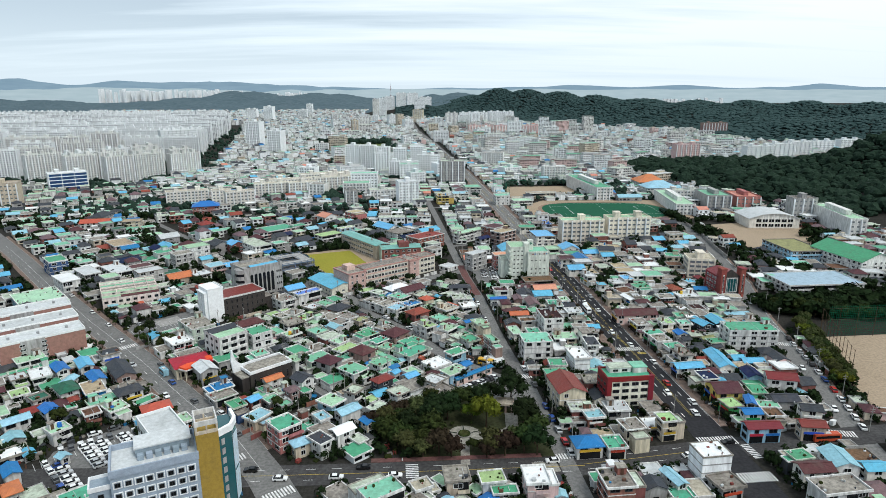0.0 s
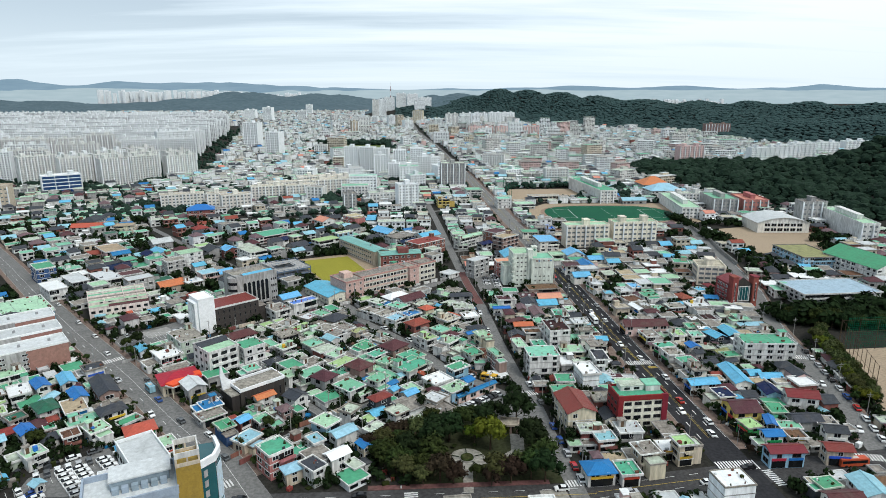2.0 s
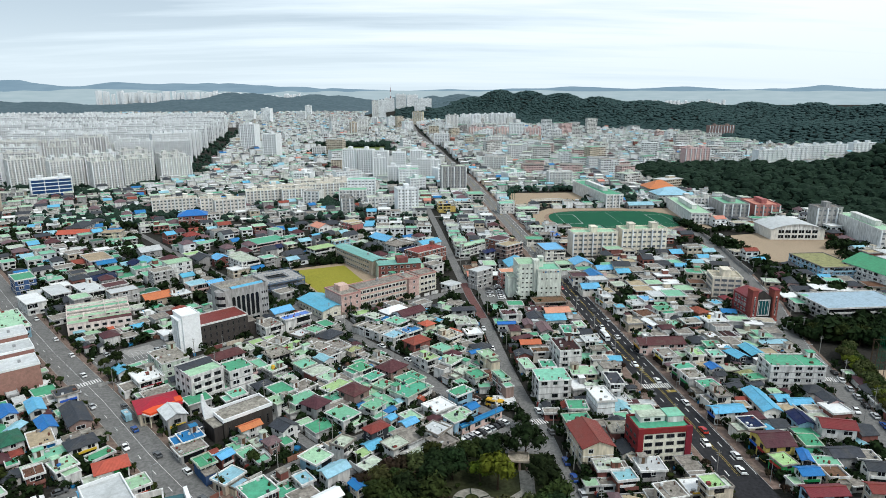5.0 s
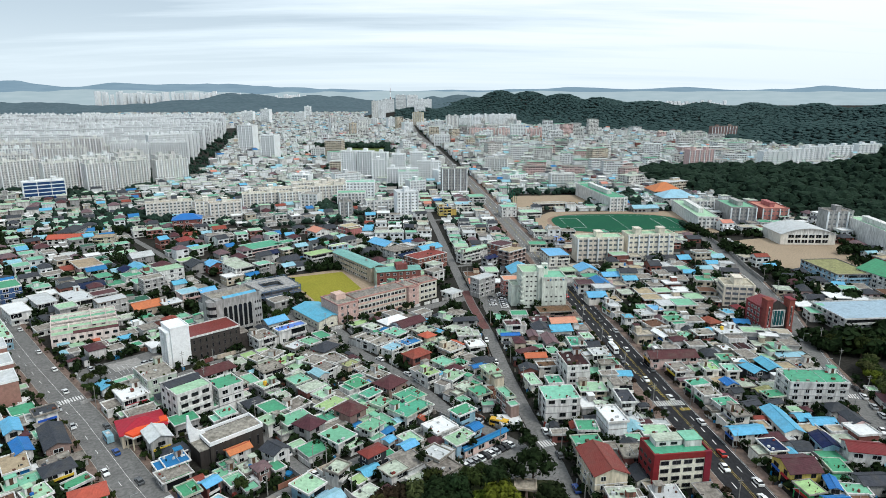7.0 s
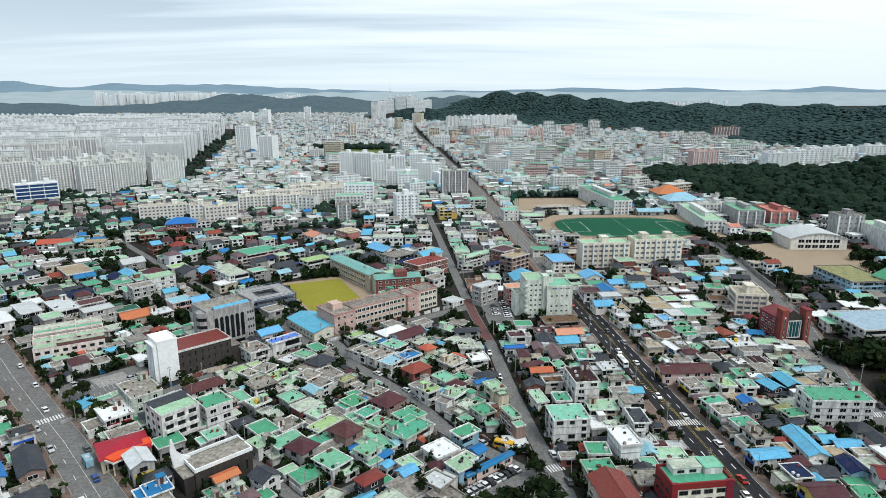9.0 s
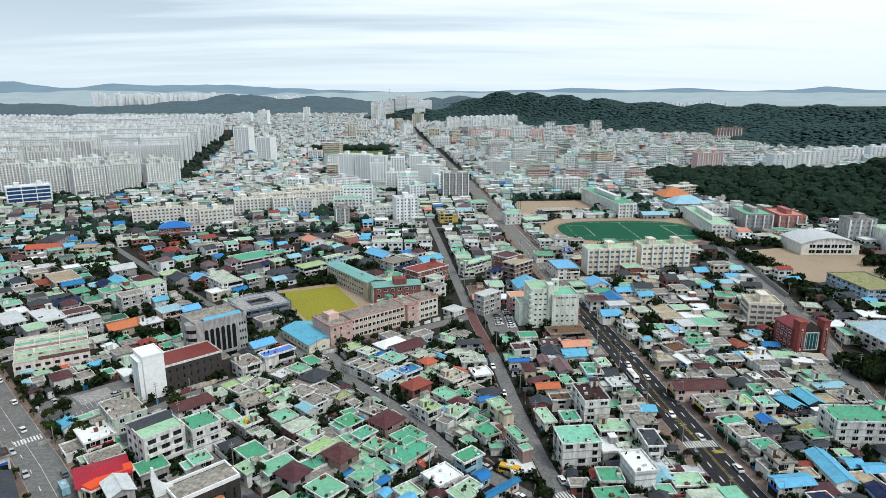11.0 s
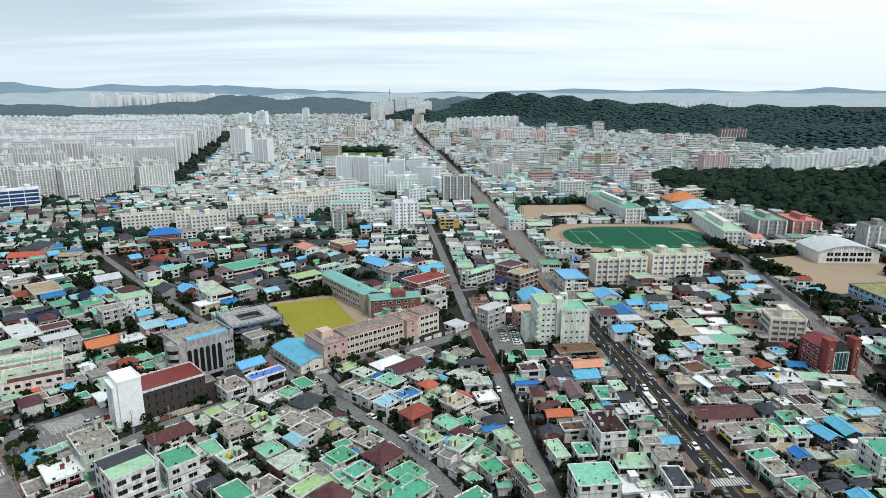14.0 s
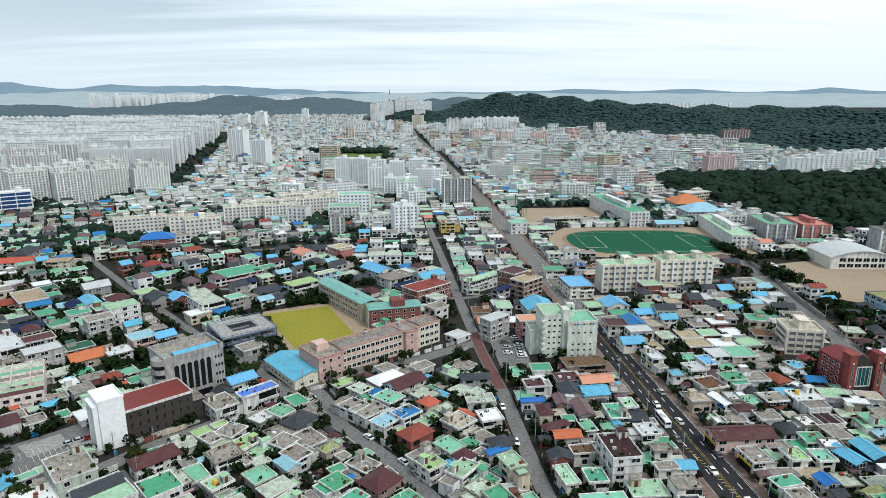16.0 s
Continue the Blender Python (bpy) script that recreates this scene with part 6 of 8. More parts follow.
def arch_gym(a, b, depth, h):
    x, y, w, d, t = front(a, b, depth)
    ob = thing("school_gym", pose(x, y, 0, 0, 0, t), "cream school gym with pale grey barrel-vaulted roof", "gym")
    part("wall_body", Geo().box(-w / 2, w / 2, -d / 2, d / 2, 0, h), WALL["cream"], ob)
    n = 14
    arc = [(-w / 2 - 0.8 + (w + 1.6) * k / n, h + 4.6 * math.sin(math.pi * k / n) ** 0.9) for k in range(n + 1)]
    g = Geo()
    m = n + 1
    g.add([(p, -d / 2 - 1, q) for p, q in arc] + [(p, d / 2 + 1, q) for p, q in arc] + [(p, -d / 2 - 1, q + 0.4) for p, q in arc] + [(p, d / 2 + 1, q + 0.4) for p, q in arc],
          [(2 * m + k, 2 * m + k + 1, 3 * m + k + 1, 3 * m + k) for k in range(n)] + [(k, k + 1, 2 * m + k + 1, 2 * m + k) for k in range(n)] + [(m + k + 1, m + k, 3 * m + k, 3 * m + k + 1) for k in range(n)])
    part("roof", g, ROOF["ltgrey"], ob, label="pale grey barrel-vaulted metal roof")
    part("gable_wall", Geo().add([(p, -d / 2 + 0.02, q) for p, q in arc], [tuple(range(m))]), WALL["white"], ob)
    for z in range(2):
        for k in range(6):
            part("window", WIN[0], None, ob, pose(-w / 2 + w * (k + 1.5) / 8, -d / 2 - 0.02, 1.2 + 4.0 * z) @ Matrix.Diagonal((w / 9, 1.6, 2.8, 1)))
    claim(x, y, w / 2)


arch_gym((272, 502), (314, 500), 30, 8)

def red_hall():
    ob = thing("red_roofed_hall", pose(-99.6, 232.3, 0, 0, 0, 33), "low hall with crimson roof and bright red porch", "hall")
    part("wall_body", Geo().box(-7, 7, -5.5, 6, 0, 5), WALL["tanw"], ob)
    part("roof", Geo().hip(15.4, 12.6, 5, 2.2), mat("crimson_roof", (0.36, 0.022, 0.038), 0.5, 0.2, ribs=0.35), ob)
    part("porch", Geo().wallprism([(-4, -9.5), (1, -8), (2.5, -5), (8, -4.5), (8, -0.5), (1, -1), (-2, -4), (-6, -6)], 5.2, 5.9), mat("bright_red_roof", (0.62, 0.03, 0.02), 0.5, 0.1), ob, label="bright red porch roof with white rim")
    part("porch_rim", Geo().wallprism([(-4.1, -9.9), (1.3, -8.3), (2.8, -5.3), (8.3, -4.8), (8.3, -0.3), (0.9, -0.7), (-2.2, -3.7), (-6.4, -6)], 4.7, 5.2), WALL["white"], ob)
    for px, py in ((-4, -8.8), (0.6, -7.4), (7.5, -4), (-5.4, -6)):
        part("column", Geo().tube(px, py, 0, 4.8, 0.25, 0.25, 8), WALL["tanw"], ob)
    for k in range(4):
        part("window", WIN[1], None, ob, pose(-5 + 3.3 * k, -5.52, 1) @ Matrix.Diagonal((2, 1.5, 2, 1)))
    claim(-99.5, 231.5, 8)


red_hall()


def terrace():
    """Stepped pale flats, each range a little higher, with green roof terraces."""
    ob = thing("terraced_flats", pose(-160.0, 312.8, 0, 0, 0, 29), "stepped pinkish white flats with sage green roof terraces", "apartments")
    skin = mat("rosy_render", (0.66, 0.575, 0.54), 0.85, 0.35, 0.7, streak=0.22)
    part("front_range", Geo().box(-14, 14, 0, 6, 0, 7.0), skin, ob)
    part("front_roof", Geo().gable(19, 3.4, 7.0, 0.8), ROOF["maroon"], ob, pose(4.6, 1.8, 0))
    part("terrace_deck", Geo().box(-13.7, 13.7, 3.4, 5.9, 6.9, 7.06), ROOF["mint"], ob)
    part("terrace_deck", Geo().box(-13.7, -5.0, 0.3, 3.4, 6.9, 7.06), ROOF["mint"], ob)
    part("parapet", Geo().box(-14.05, -5.0, -0.05, 0.25, 7.0, 7.6), skin, ob)
    for k in range(4):
        y0, z = 6 + 5.2 * k, 7.9 + 0.3 * k
        part("range", Geo().box(-14, 14, y0, y0 + 5.2, 0, z), skin, ob)
        part("terrace_deck", Geo().box(-13.7, 13.7, y0 + 0.3, y0 + 5.0, z - 0.1, z + 0.06), ROOF[("mint", "concrete", "teal", "pale")[k]], ob)
        part("parapet", Geo().ring(28.2, 5.3, 0.3, z - 0.2, z + 0.55), skin, ob, pose(0, y0 + 2.6, 0))
        for c in (-6.5, 3.0, 9.5)[k % 2:]:
            part("party_wall", Geo().box(c - 0.2, c + 0.2, y0 + 0.3, y0 + 5.0, z, z + 1.1), skin, ob)
        for c in range(7):
            if (c + k) % 3:
                part("vent_window", WIN[1], None, ob, pose(-12 + 4 * c, y0 - 0.08, z - 0.2) @ Matrix.Diagonal((1.5, 1.5, 0.5, 1)))
    for z in (1.0, 4.4):
        for k in range(8):
            part("window", WIN[1], None, ob, pose(-12.2 + 3.5 * k, -0.02, z) @ Matrix.Diagonal((1.9, 1.5, 1.3, 1)))
        for k in range(6):
            part("window", WIN[1], None, ob, pose(-14.02, 24 - 3.8 * k, z, 0, 0, 270) @ Matrix.Diagonal((1.6, 1.5, 1.3, 1)))
    for q in (-9, 0, 9):
        claim(-160 + q * 0.87 - 6.0, 312.8 + q * 0.48 + 11, 11)


terrace()

def deck_park():
    """An open two-level steel parking deck round a court."""
    ob = thing("parking_deck", pose(-92, 388, 0, 0, 0, 35), "open blue-grey steel parking deck beside the turf", "parking deck")
    m = mat("blue_grey_steel", (0.13, 0.17, 0.25), 0.5, 0.2)
    for z in (3.0, 6.0):
        part("deck", Geo().ring(26, 24, 7, z, z + 0.25), WALL["grey"], ob)
        part("edge_beam", Geo().ring(26.6, 24.6, 0.3, z - 0.35, z + 0.35), m, ob)
        part("guard_rail", Geo().ring(26.4, 24.4, 0.12, z + 0.95, z + 1.15), m, ob)
        part("court_rail", Geo().ring(12.2, 10.2, 0.12, z + 0.95, z + 1.15), m, ob)
    for k in range(7):
        for e in (-1, 1):
            part("column", Geo().box(-13 + 4.3 * k - 0.15, -13 + 4.3 * k + 0.15, e * 12 - 0.15, e * 12 + 0.15, 0, 7.2), m, ob)
            part("column", Geo().box(e * 13 - 0.15, e * 13 + 0.15, -12 + 4 * k - 0.15, -12 + 4 * k + 0.15, 0, 7.2), m, ob)
    claim(-92, 388, 15)


deck_park()

# school and college buildings to the east
slab("college_block", "long white four-storey college block with pale green roof", "school", (333, 465), (346, 463), 70, 15, "white", "mint", 4, sides=True)
slab("college_block", "grey five-storey college block with vertical piers", "school", (325, 531), (346, 530), 14, 20, "grey", "concrete", 5)
slab("college_block", "brown and cream two-storey college block", "school", (402, 555), (417, 553), 66, 9, "tanw", "beige", 3)
house(282, 385, 26, 44, 9, 10, "G", "green", "white")
house(257.5, 411, 24, 35, 8, 3, "F", "olive", "sky")
house(225.5, 333.5, 45, 25, 7.6, 4, "F", "bluegrey", "white")
slab("college_block", "two-storey teal-roofed school block", "school", (273, 588), (296, 586), 40, 13, "grey", "teal", 4)
slab("college_block", "three-storey brick-orange school block", "school", (302, 588), (325, 586), 34, 12, "pinkw", "salmon", 3)
slab("school_wing", "long white three-storey school wing with green roof edge", "school", (232, 562), (250, 560), 86, 9.5, "white", "mint", 3)
slab("school_wing", "white three-storey school wing with pale roof", "school", (252, 640), (290, 642), 12, 9.5, "white", "pale", 3)
house(260, 720, 33, 30, 9, 2, "H", "orange", "grey")
house(256, 676, 36, 26, 9, 3, "H", "sky", "white")
slab("school_wing", "white four-storey school block beside the pitch", "school", (178, 640), (196, 642), 100, 13, "white", "green", 4)
house(212, 640, 26, 12, 4, 4, "G", "sky", "grey")
house(122, 655, 32, 10, 6, 8, "F", "beige", "tanw")
# two beige apartment slabs
for a, b, h in (((103, 455), (136, 457.5), 16.5), ((140, 461), (174, 463.5), 17.5)):
    slab("apartment_block", "beige five-storey apartment slab with striped balconies", "apartments", a, b, 12, h, "beigew", "mint", 5, pitch=3.4, wide=2.3, group="beige slabs")
slab("apartment_block", "beige four-storey flats with stepped bays", "apartments", (163, 362), (179, 359), 14, 11.5, "beigew", "beige", 4)
# the low cream slabs and the white block of the middle distance
for a, b, h in (((-259, 610), (-222, 626), 14.5), ((-216, 616), (-198, 622), 15), ((-197, 600), (-172, 613), 16), ((-186, 664), (-152, 676), 14.5), ((-150, 668), (-120, 682), 15), ((-176, 690), (-128, 706), 15), ((-128, 700), (-88, 716), 16), ((-150, 728), (-96, 745), 16), ((-122, 720), (-84, 735), 16)):
    slab("apartment_block", "cream five-storey walk-up apartment slab", "apartments", a, b, 11, h, "cream", "beige", 5, pitch=3.2, wide=1.7, group="cream slabs")
house(-205, 566, 24, 16, 10, 18, "H", "blue", "brick")
slab("white_block", "white eight-storey block of flats", "apartments", (-29, 617), (-9, 622), 16, 23, "blank", "ltgrey", 8, pitch=3.0, wide=1.3)
slab("office_block", "grey-green three-storey office with banded windows", "building", (-60, 640), (-32, 648), 14, 11, "white", "pale", 3)
slab("office_block", "narrow dark grey five-storey building", "building", (-82, 612), (-70, 615), 12, 15, "grey", "concrete", 5)
slab("glass_office", "dark blue glazed office with white end frames", "building", (-430, 709), (-397, 732), 16, 20, "blank", "white", 5, pitch=12, wide=2.0, high=3.0, dark=True)
slab("long_office", "long pale grey office", "building", (-462, 680), (-432, 700), 14, 9, "grey", "pale", 3)
slab("beige_office", "beige rendered six-storey office block", "building", (-432, 602), (-404, 612), 20, 24, "tanw", "beige", 6)
# tall apartment towers of the middle distance
for a, b, d, h, n in (((-116, 884), (-96, 880), 13, 36, 13), ((-94, 880), (-74, 876), 13, 36, 13), ((-72, 880), (-54, 878), 13, 34, 12), ((-50, 805), (-36, 805), 12, 22, 8), ((-33, 806), (-12, 807), 12, 22, 8),
                      ((-48, 880), (-30, 880), 13, 32, 12), ((-24, 885), (-6, 886), 13, 34, 12), ((-2, 897), (18, 900), 13, 20, 7), ((-70, 830), (-54, 832), 13, 30, 11), ((-14, 850), (4, 850), 12, 26, 9)):
    slab("apartment_tower", "white and grey apartment tower with pale vertical stripes", "apartments", a, b, d, h, "blank", "ltgrey", n, pitch=3.2, wide=1.6, group="middle apartment towers")
for a, b, d, h, n in (((-344, 1205), (-316, 1200), 22, 52, 18), ((-280, 1110), (-256, 1106), 24, 41, 14), ((-545, 2150), (-515, 2145), 24, 52, 18), ((-640, 2270), (-600, 2268), 24, 40, 14), ((-462, 2300), (-430, 2300), 20, 36, 13), ((-505, 2700), (-480, 2700), 20, 46, 16)):
    slab("apartment_tower", "pale lone apartment tower", "apartments", a, b, d, h, "blank", "ltgrey", n, pitch=3.4, wide=1.8, group="lone towers")

# the large estate of white slabs: parallel rows that run up the view and face south-east
FAR_SLABS = []
rng = random.Random(3)


def estate_edge(y):
    """The eastern limit of the estate."""
    for (y0, x0), (y1, x1) in zip(((700, -386), (757, -384), (883, -334), (1079, -368), (1300, -420), (1600, -480), (2000, -600)), ((757, -384), (883, -334), (1079, -368), (1300, -420), (1600, -480), (2000, -600), (2600, -900))):
        if y <= y1:
            return x0 + (x1 - x0) * (y - y0) / (y1 - y0)
    return -900


def estate_slab(cx, cy, w, h, turn):
    """One slab: with all its parts in the nearer rows, joined to the rest farther back."""
    if cy < 1010:
        block("apartment_slab", "tall white apartment slab with pale piers and rows of windows", "apartments", cx, cy, w, 12, h, turn, rng.choice(("blank", "white", "white")), "pale", round(h / 2.75), pitch=3.2, wide=1.7, high=1.4, group="white estate slabs", sides=False)
    else:
        FAR_SLABS.append((cx, cy, w, 12, h, turn))


# the front rows run obliquely up from the glazed office
ux, uy = 0.643, 0.766
for j, (s0, s1, tall) in enumerate(((0, 112, 32), (-30, 130, 34), (-60, 110, 35))):
    s = s0
    while s < s1 - 20:
        w = rng.choice((34, 38, 42))
        d = 40 * j
        cx, cy = -395 - uy * d + ux * (s + w / 2), 768 + ux * d + uy * (s + w / 2)
        estate_slab(cx, cy, w, tall + rng.choice((-2, 0, 1)), 50)
        s += w + rng.choice((1.5, 1.5, 9))
# behind and beside them, rows that face the town squarely
for j in range(22):
    y = 815 + 46 * j + 0.6 * j * j
    tall = (38, 36, 40, 44, 38, 42, 40)[j % 7]
    s = estate_edge(y) - (150 if j < 2 else 105 if j < 4 else 8) - rng.uniform(0, 14)
    while s > -(y * 0.72 + 90):
        w = rng.choice((36, 44, 52, 60))
        turn = 14 + rng.choice((0, 0, 3, -4, 26 if rng.random() < 0.25 else 0))
        if rng.random() > 0.07:
            estate_slab(s - w / 2, y - 0.22 * (estate_edge(y) - s) * 0.5 + rng.uniform(-5, 5), w, tall + rng.choice((-4, 0, 0, 3, 5)), turn)
        s -= w + rng.choice((3, 4, 14, 24))

# middle-height blocks along the main road, on the eastern slope and in the centre
FAR_BLOCKS, midrise = [], 0
rng = random.Random(11)
for k in range(240):
    if k < 110:
        y = rng.uniform(640, 2300)
        x = rng.uniform(-60 - 0.12 * y, 120 + 0.08 * y)
    else:
        y = rng.uniform(760, 1700)
        x = rng.uniform(110, 180 + 0.33 * y)
    w, d, n = rng.uniform(16, 34), rng.uniform(12, 18), rng.choice((4, 5, 5, 6, 7, 9)) + (rng.choice((0, 3, 6)) if y > 1500 else 0)
    if height(x, y) > 3 or in_plot(x, y) or not clear_of_roads(x, y, 12) or any((a - x) ** 2 + (b - y) ** 2 < (c + 16) ** 2 for a, b, c in TAKEN):
        continue
    if midrise > 42:
        FAR_BLOCKS.append((x, y, w, d, n * 3.1, rng.choice((4, 4, 28, -12))))
        claim(x, y, max(w, d) / 2)
        continue
    midrise += 1
    block("town_block", "mid-rise town block in pale render", "building", x, y, w, d, n * 3.1, rng.choice((4, 4, 28, -12)), rng.choices(("blank", "white", "grey", "pink", "brownw", "tanw", "pinkw"), (56, 22, 5, 6, 3, 6, 2))[0],
          rng.choice(("ltgrey", "green", "pale", "concrete", "white", "teal")), n, sides=False, group="mid-rise blocks", penthouse=rng.random() < 0.7)
for x, y, w, h, n, wl in ((115, 1900, 40, 42, 15, "blank"), (160, 1925, 40, 42, 15, "blank"), (205, 1960, 40, 42, 14, "blank"), (250, 2010, 40, 40, 13, "blank"), (70, 1860, 36, 42, 15, "white"), (130, 1570, 60, 24, 8, "pink"), (195, 1560, 60, 24, 8, "pink"), (255, 1550, 50, 24, 8, "pink"),
                          (395, 950, 40, 30, 10, "pink"), (520, 975, 50, 26, 8, "blank"), (572, 1005, 46, 27, 9, "blank"), (625, 1050, 46, 26, 8, "blank"), (690, 1090, 46, 24, 8, "blank"), (760, 1120, 46, 24, 8, "blank"), (622, 1345, 106, 13, 4, "palegreen"), (700, 1540, 66, 27, 8, "brownw"),
                          (-150, 2560, 40, 52, 17, "blank"), (-105, 2580, 40, 60, 20, "blank"), (-60, 2600, 44, 56, 18, "blank"), (-10, 2620, 50, 46, 15, "blank"), (-190, 2440, 34, 70, 22, "white"), (-165, 2380, 26, 74, 23, "blank"), (-30, 2500, 40, 40, 13, "blank")):
    block("apartment_slab", "pale apartment slab on the rising ground", "apartments", x, y, w, 14, h, 10, wl, "ltgrey", n, pitch=3.8, sides=False, z=max(0, height(x, y) - 4), group="slope apartments")


def corner_flats():
    """Four-storey white flats with a dark slanting roof over the rear half and a pale green deck in front."""
    ob = thing("flats", pose(-89.0, 247.0, 0, 0, 0, 45), "four-storey white flats with pale green deck and slate lean-to roof", "building")
    w, d, h = 13.0, 14.0, 12.0
    part("wall_body", Geo().box(-w / 2, w / 2, -d / 2, d / 2, 0, h), WALL["white"], ob)
    part("roof_deck", Geo().box(-w / 2 + 0.2, w / 2 - 0.2, -d / 2 + 0.2, 1.0, h - 0.1, h + 0.06), ROOF["mint"], ob)
    part("lean_to_roof", Geo().gable(w + 0.4, 6.4, h, 1.3), ROOF["slate"], ob, pose(0, 4.0, 0))
    part("parapet", Geo().ring(w + 0.3, d + 0.3, 0.35, h - 0.3, h + 0.7), WALL["white"], ob)
    for z in range(4):
        part("balcony", Geo().box(-w / 2 + 0.8, w / 2 - 0.8, -d / 2 - 0.9, -d / 2, 3 * z - 0.1, 3 * z + 0.95, 0, True), WALL["white"], ob)
        for k in range(3):
            part("window", WIN[1], None, ob, pose(-4 + 4 * k, -d / 2 - 0.02, 0.9 + 3 * z) @ Matrix.Diagonal((2.6, 1.5, 1.5, 1)))
            part("window", WIN[1], None, ob, pose(-w / 2 - 0.02, 4.4 - 4.4 * k, 0.9 + 3 * z, 0, 0, 270) @ Matrix.Diagonal((1.5, 1.5, 1.3, 1)))
    claim(-89, 247, 7)


corner_flats()

# ---- the rest of the town: streets of like houses ----
STYLE = (("F", "green", 15), ("F", "teal", 12), ("F", "mint", 12), ("F", "lime", 4), ("F", "concrete", 24), ("F", "pale", 14), ("F", "ltgrey", 8), ("G", "blue", 2), ("G", "cyan", 5),
         ("G", "sky", 5), ("H", "maroon", 5), ("G", "slate", 8), ("H", "slate", 5), ("H", "brick", 3), ("G", "orange", 1), ("G", "maroon", 5), ("F", "white", 4))
rng = random.Random(7)
GRID = {}


def near_taken(x, y, r):
    k0, k1 = int(x // 40), int(y // 40)
    for a in (k0 - 1, k0, k0 + 1):
        for b in (k1 - 1, k1, k1 + 1):
            for ox, oy, orr in GRID.get((a, b), ()):
                if (ox - x) ** 2 + (oy - y) ** 2 < ((orr + r) * 0.88) ** 2:
                    return True
    return False


def hold(x, y, r):
    GRID.setdefault((int(x // 40), int(y // 40)), []).append((x, y, r))


for c in TAKEN:
    hold(*c)


# distant houses get a paler, whiter mix: haze put into their colours
FAR_HAZE_STYLE = (("F", "green", 7), ("F", "teal", 9), ("F", "mint", 9), ("F", "concrete", 18), ("F", "pale", 20), ("F", "ltgrey", 18), ("G", "blue", 1), ("G", "cyan", 1),
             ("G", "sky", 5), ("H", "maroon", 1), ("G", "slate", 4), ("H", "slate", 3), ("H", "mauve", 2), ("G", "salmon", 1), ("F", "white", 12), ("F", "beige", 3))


WARM_STYLE = (("F", "green", 9), ("F", "teal", 8), ("F", "mint", 7), ("F", "concrete", 22), ("F", "beige", 9), ("F", "tan", 4), ("F", "pale", 7), ("F", "ltgrey", 9), ("G", "cyan", 4), ("G", "sky", 3),
              ("H", "maroon", 6), ("G", "slate", 13), ("H", "slate", 6), ("H", "mauve", 5), ("G", "brick", 4), ("G", "salmon", 2), ("F", "brown", 3), ("F", "white", 7), ("G", "blue", 1))


OLD_STYLE = (("F", "green", 9), ("F", "teal", 11), ("F", "mint", 8), ("F", "concrete", 18), ("F", "pale", 8), ("F", "ltgrey", 6), ("G", "blue", 3), ("G", "cyan", 3), ("G", "sky", 5), ("H", "maroon", 4),
             ("G", "slate", 13), ("H", "slate", 7), ("H", "mauve", 4), ("G", "brick", 2), ("F", "white", 3), ("F", "dkgreen", 4))


def pick_style(distant=False, warm=False, old=False):
    if old:
        kind, roof, _ = rng.choices(OLD_STYLE, [s[2] for s in OLD_STYLE])[0]
        return kind, roof, rng.choices(("white", "grey", "blank", "tanw", "brick"), (42, 34, 8, 8, 8))[0]
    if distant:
        kind, roof, _ = rng.choices(FAR_HAZE_STYLE, [s[2] for s in FAR_HAZE_STYLE])[0]
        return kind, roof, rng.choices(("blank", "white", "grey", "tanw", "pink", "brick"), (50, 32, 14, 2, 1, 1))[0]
    kind, roof, _ = rng.choices(STYLE if not warm else WARM_STYLE, [s[2] for s in (STYLE if not warm else WARM_STYLE)])[0]
    wall = rng.choices(("white", "blank", "grey", "tanw", "pink", "brick", "palegreen"), (34, 12, 16, 16, 8, 12, 2) if warm else (46, 16, 20, 4, 2, 4, 8))[0]
    return kind, roof, wall


def heading(x, y):
    """The direction that the streets of each quarter follow."""
    if x < 20 - (y - 330) * 0.02 and y < 520 and x < 30:
        return 42
    if x > 150 and y < 420:
        return -10
    if x < -60:
        return 28
    return 4


ROOF_KEYS = sorted(ROOF)
WALL_KEYS = ["white", "grey", "tanw", "pink", "brick", "palegreen", "blank"]
NR, NW = len(ROOF_KEYS), len(WALL_KEYS)
TOWN_MATS = [ROOF[k] for k in ROOF_KEYS] + [WALL[k] for k in WALL_KEYS] + [M_GLASS, M_FRAME, M_TANK["blue"], M_TANK["yellow"]]


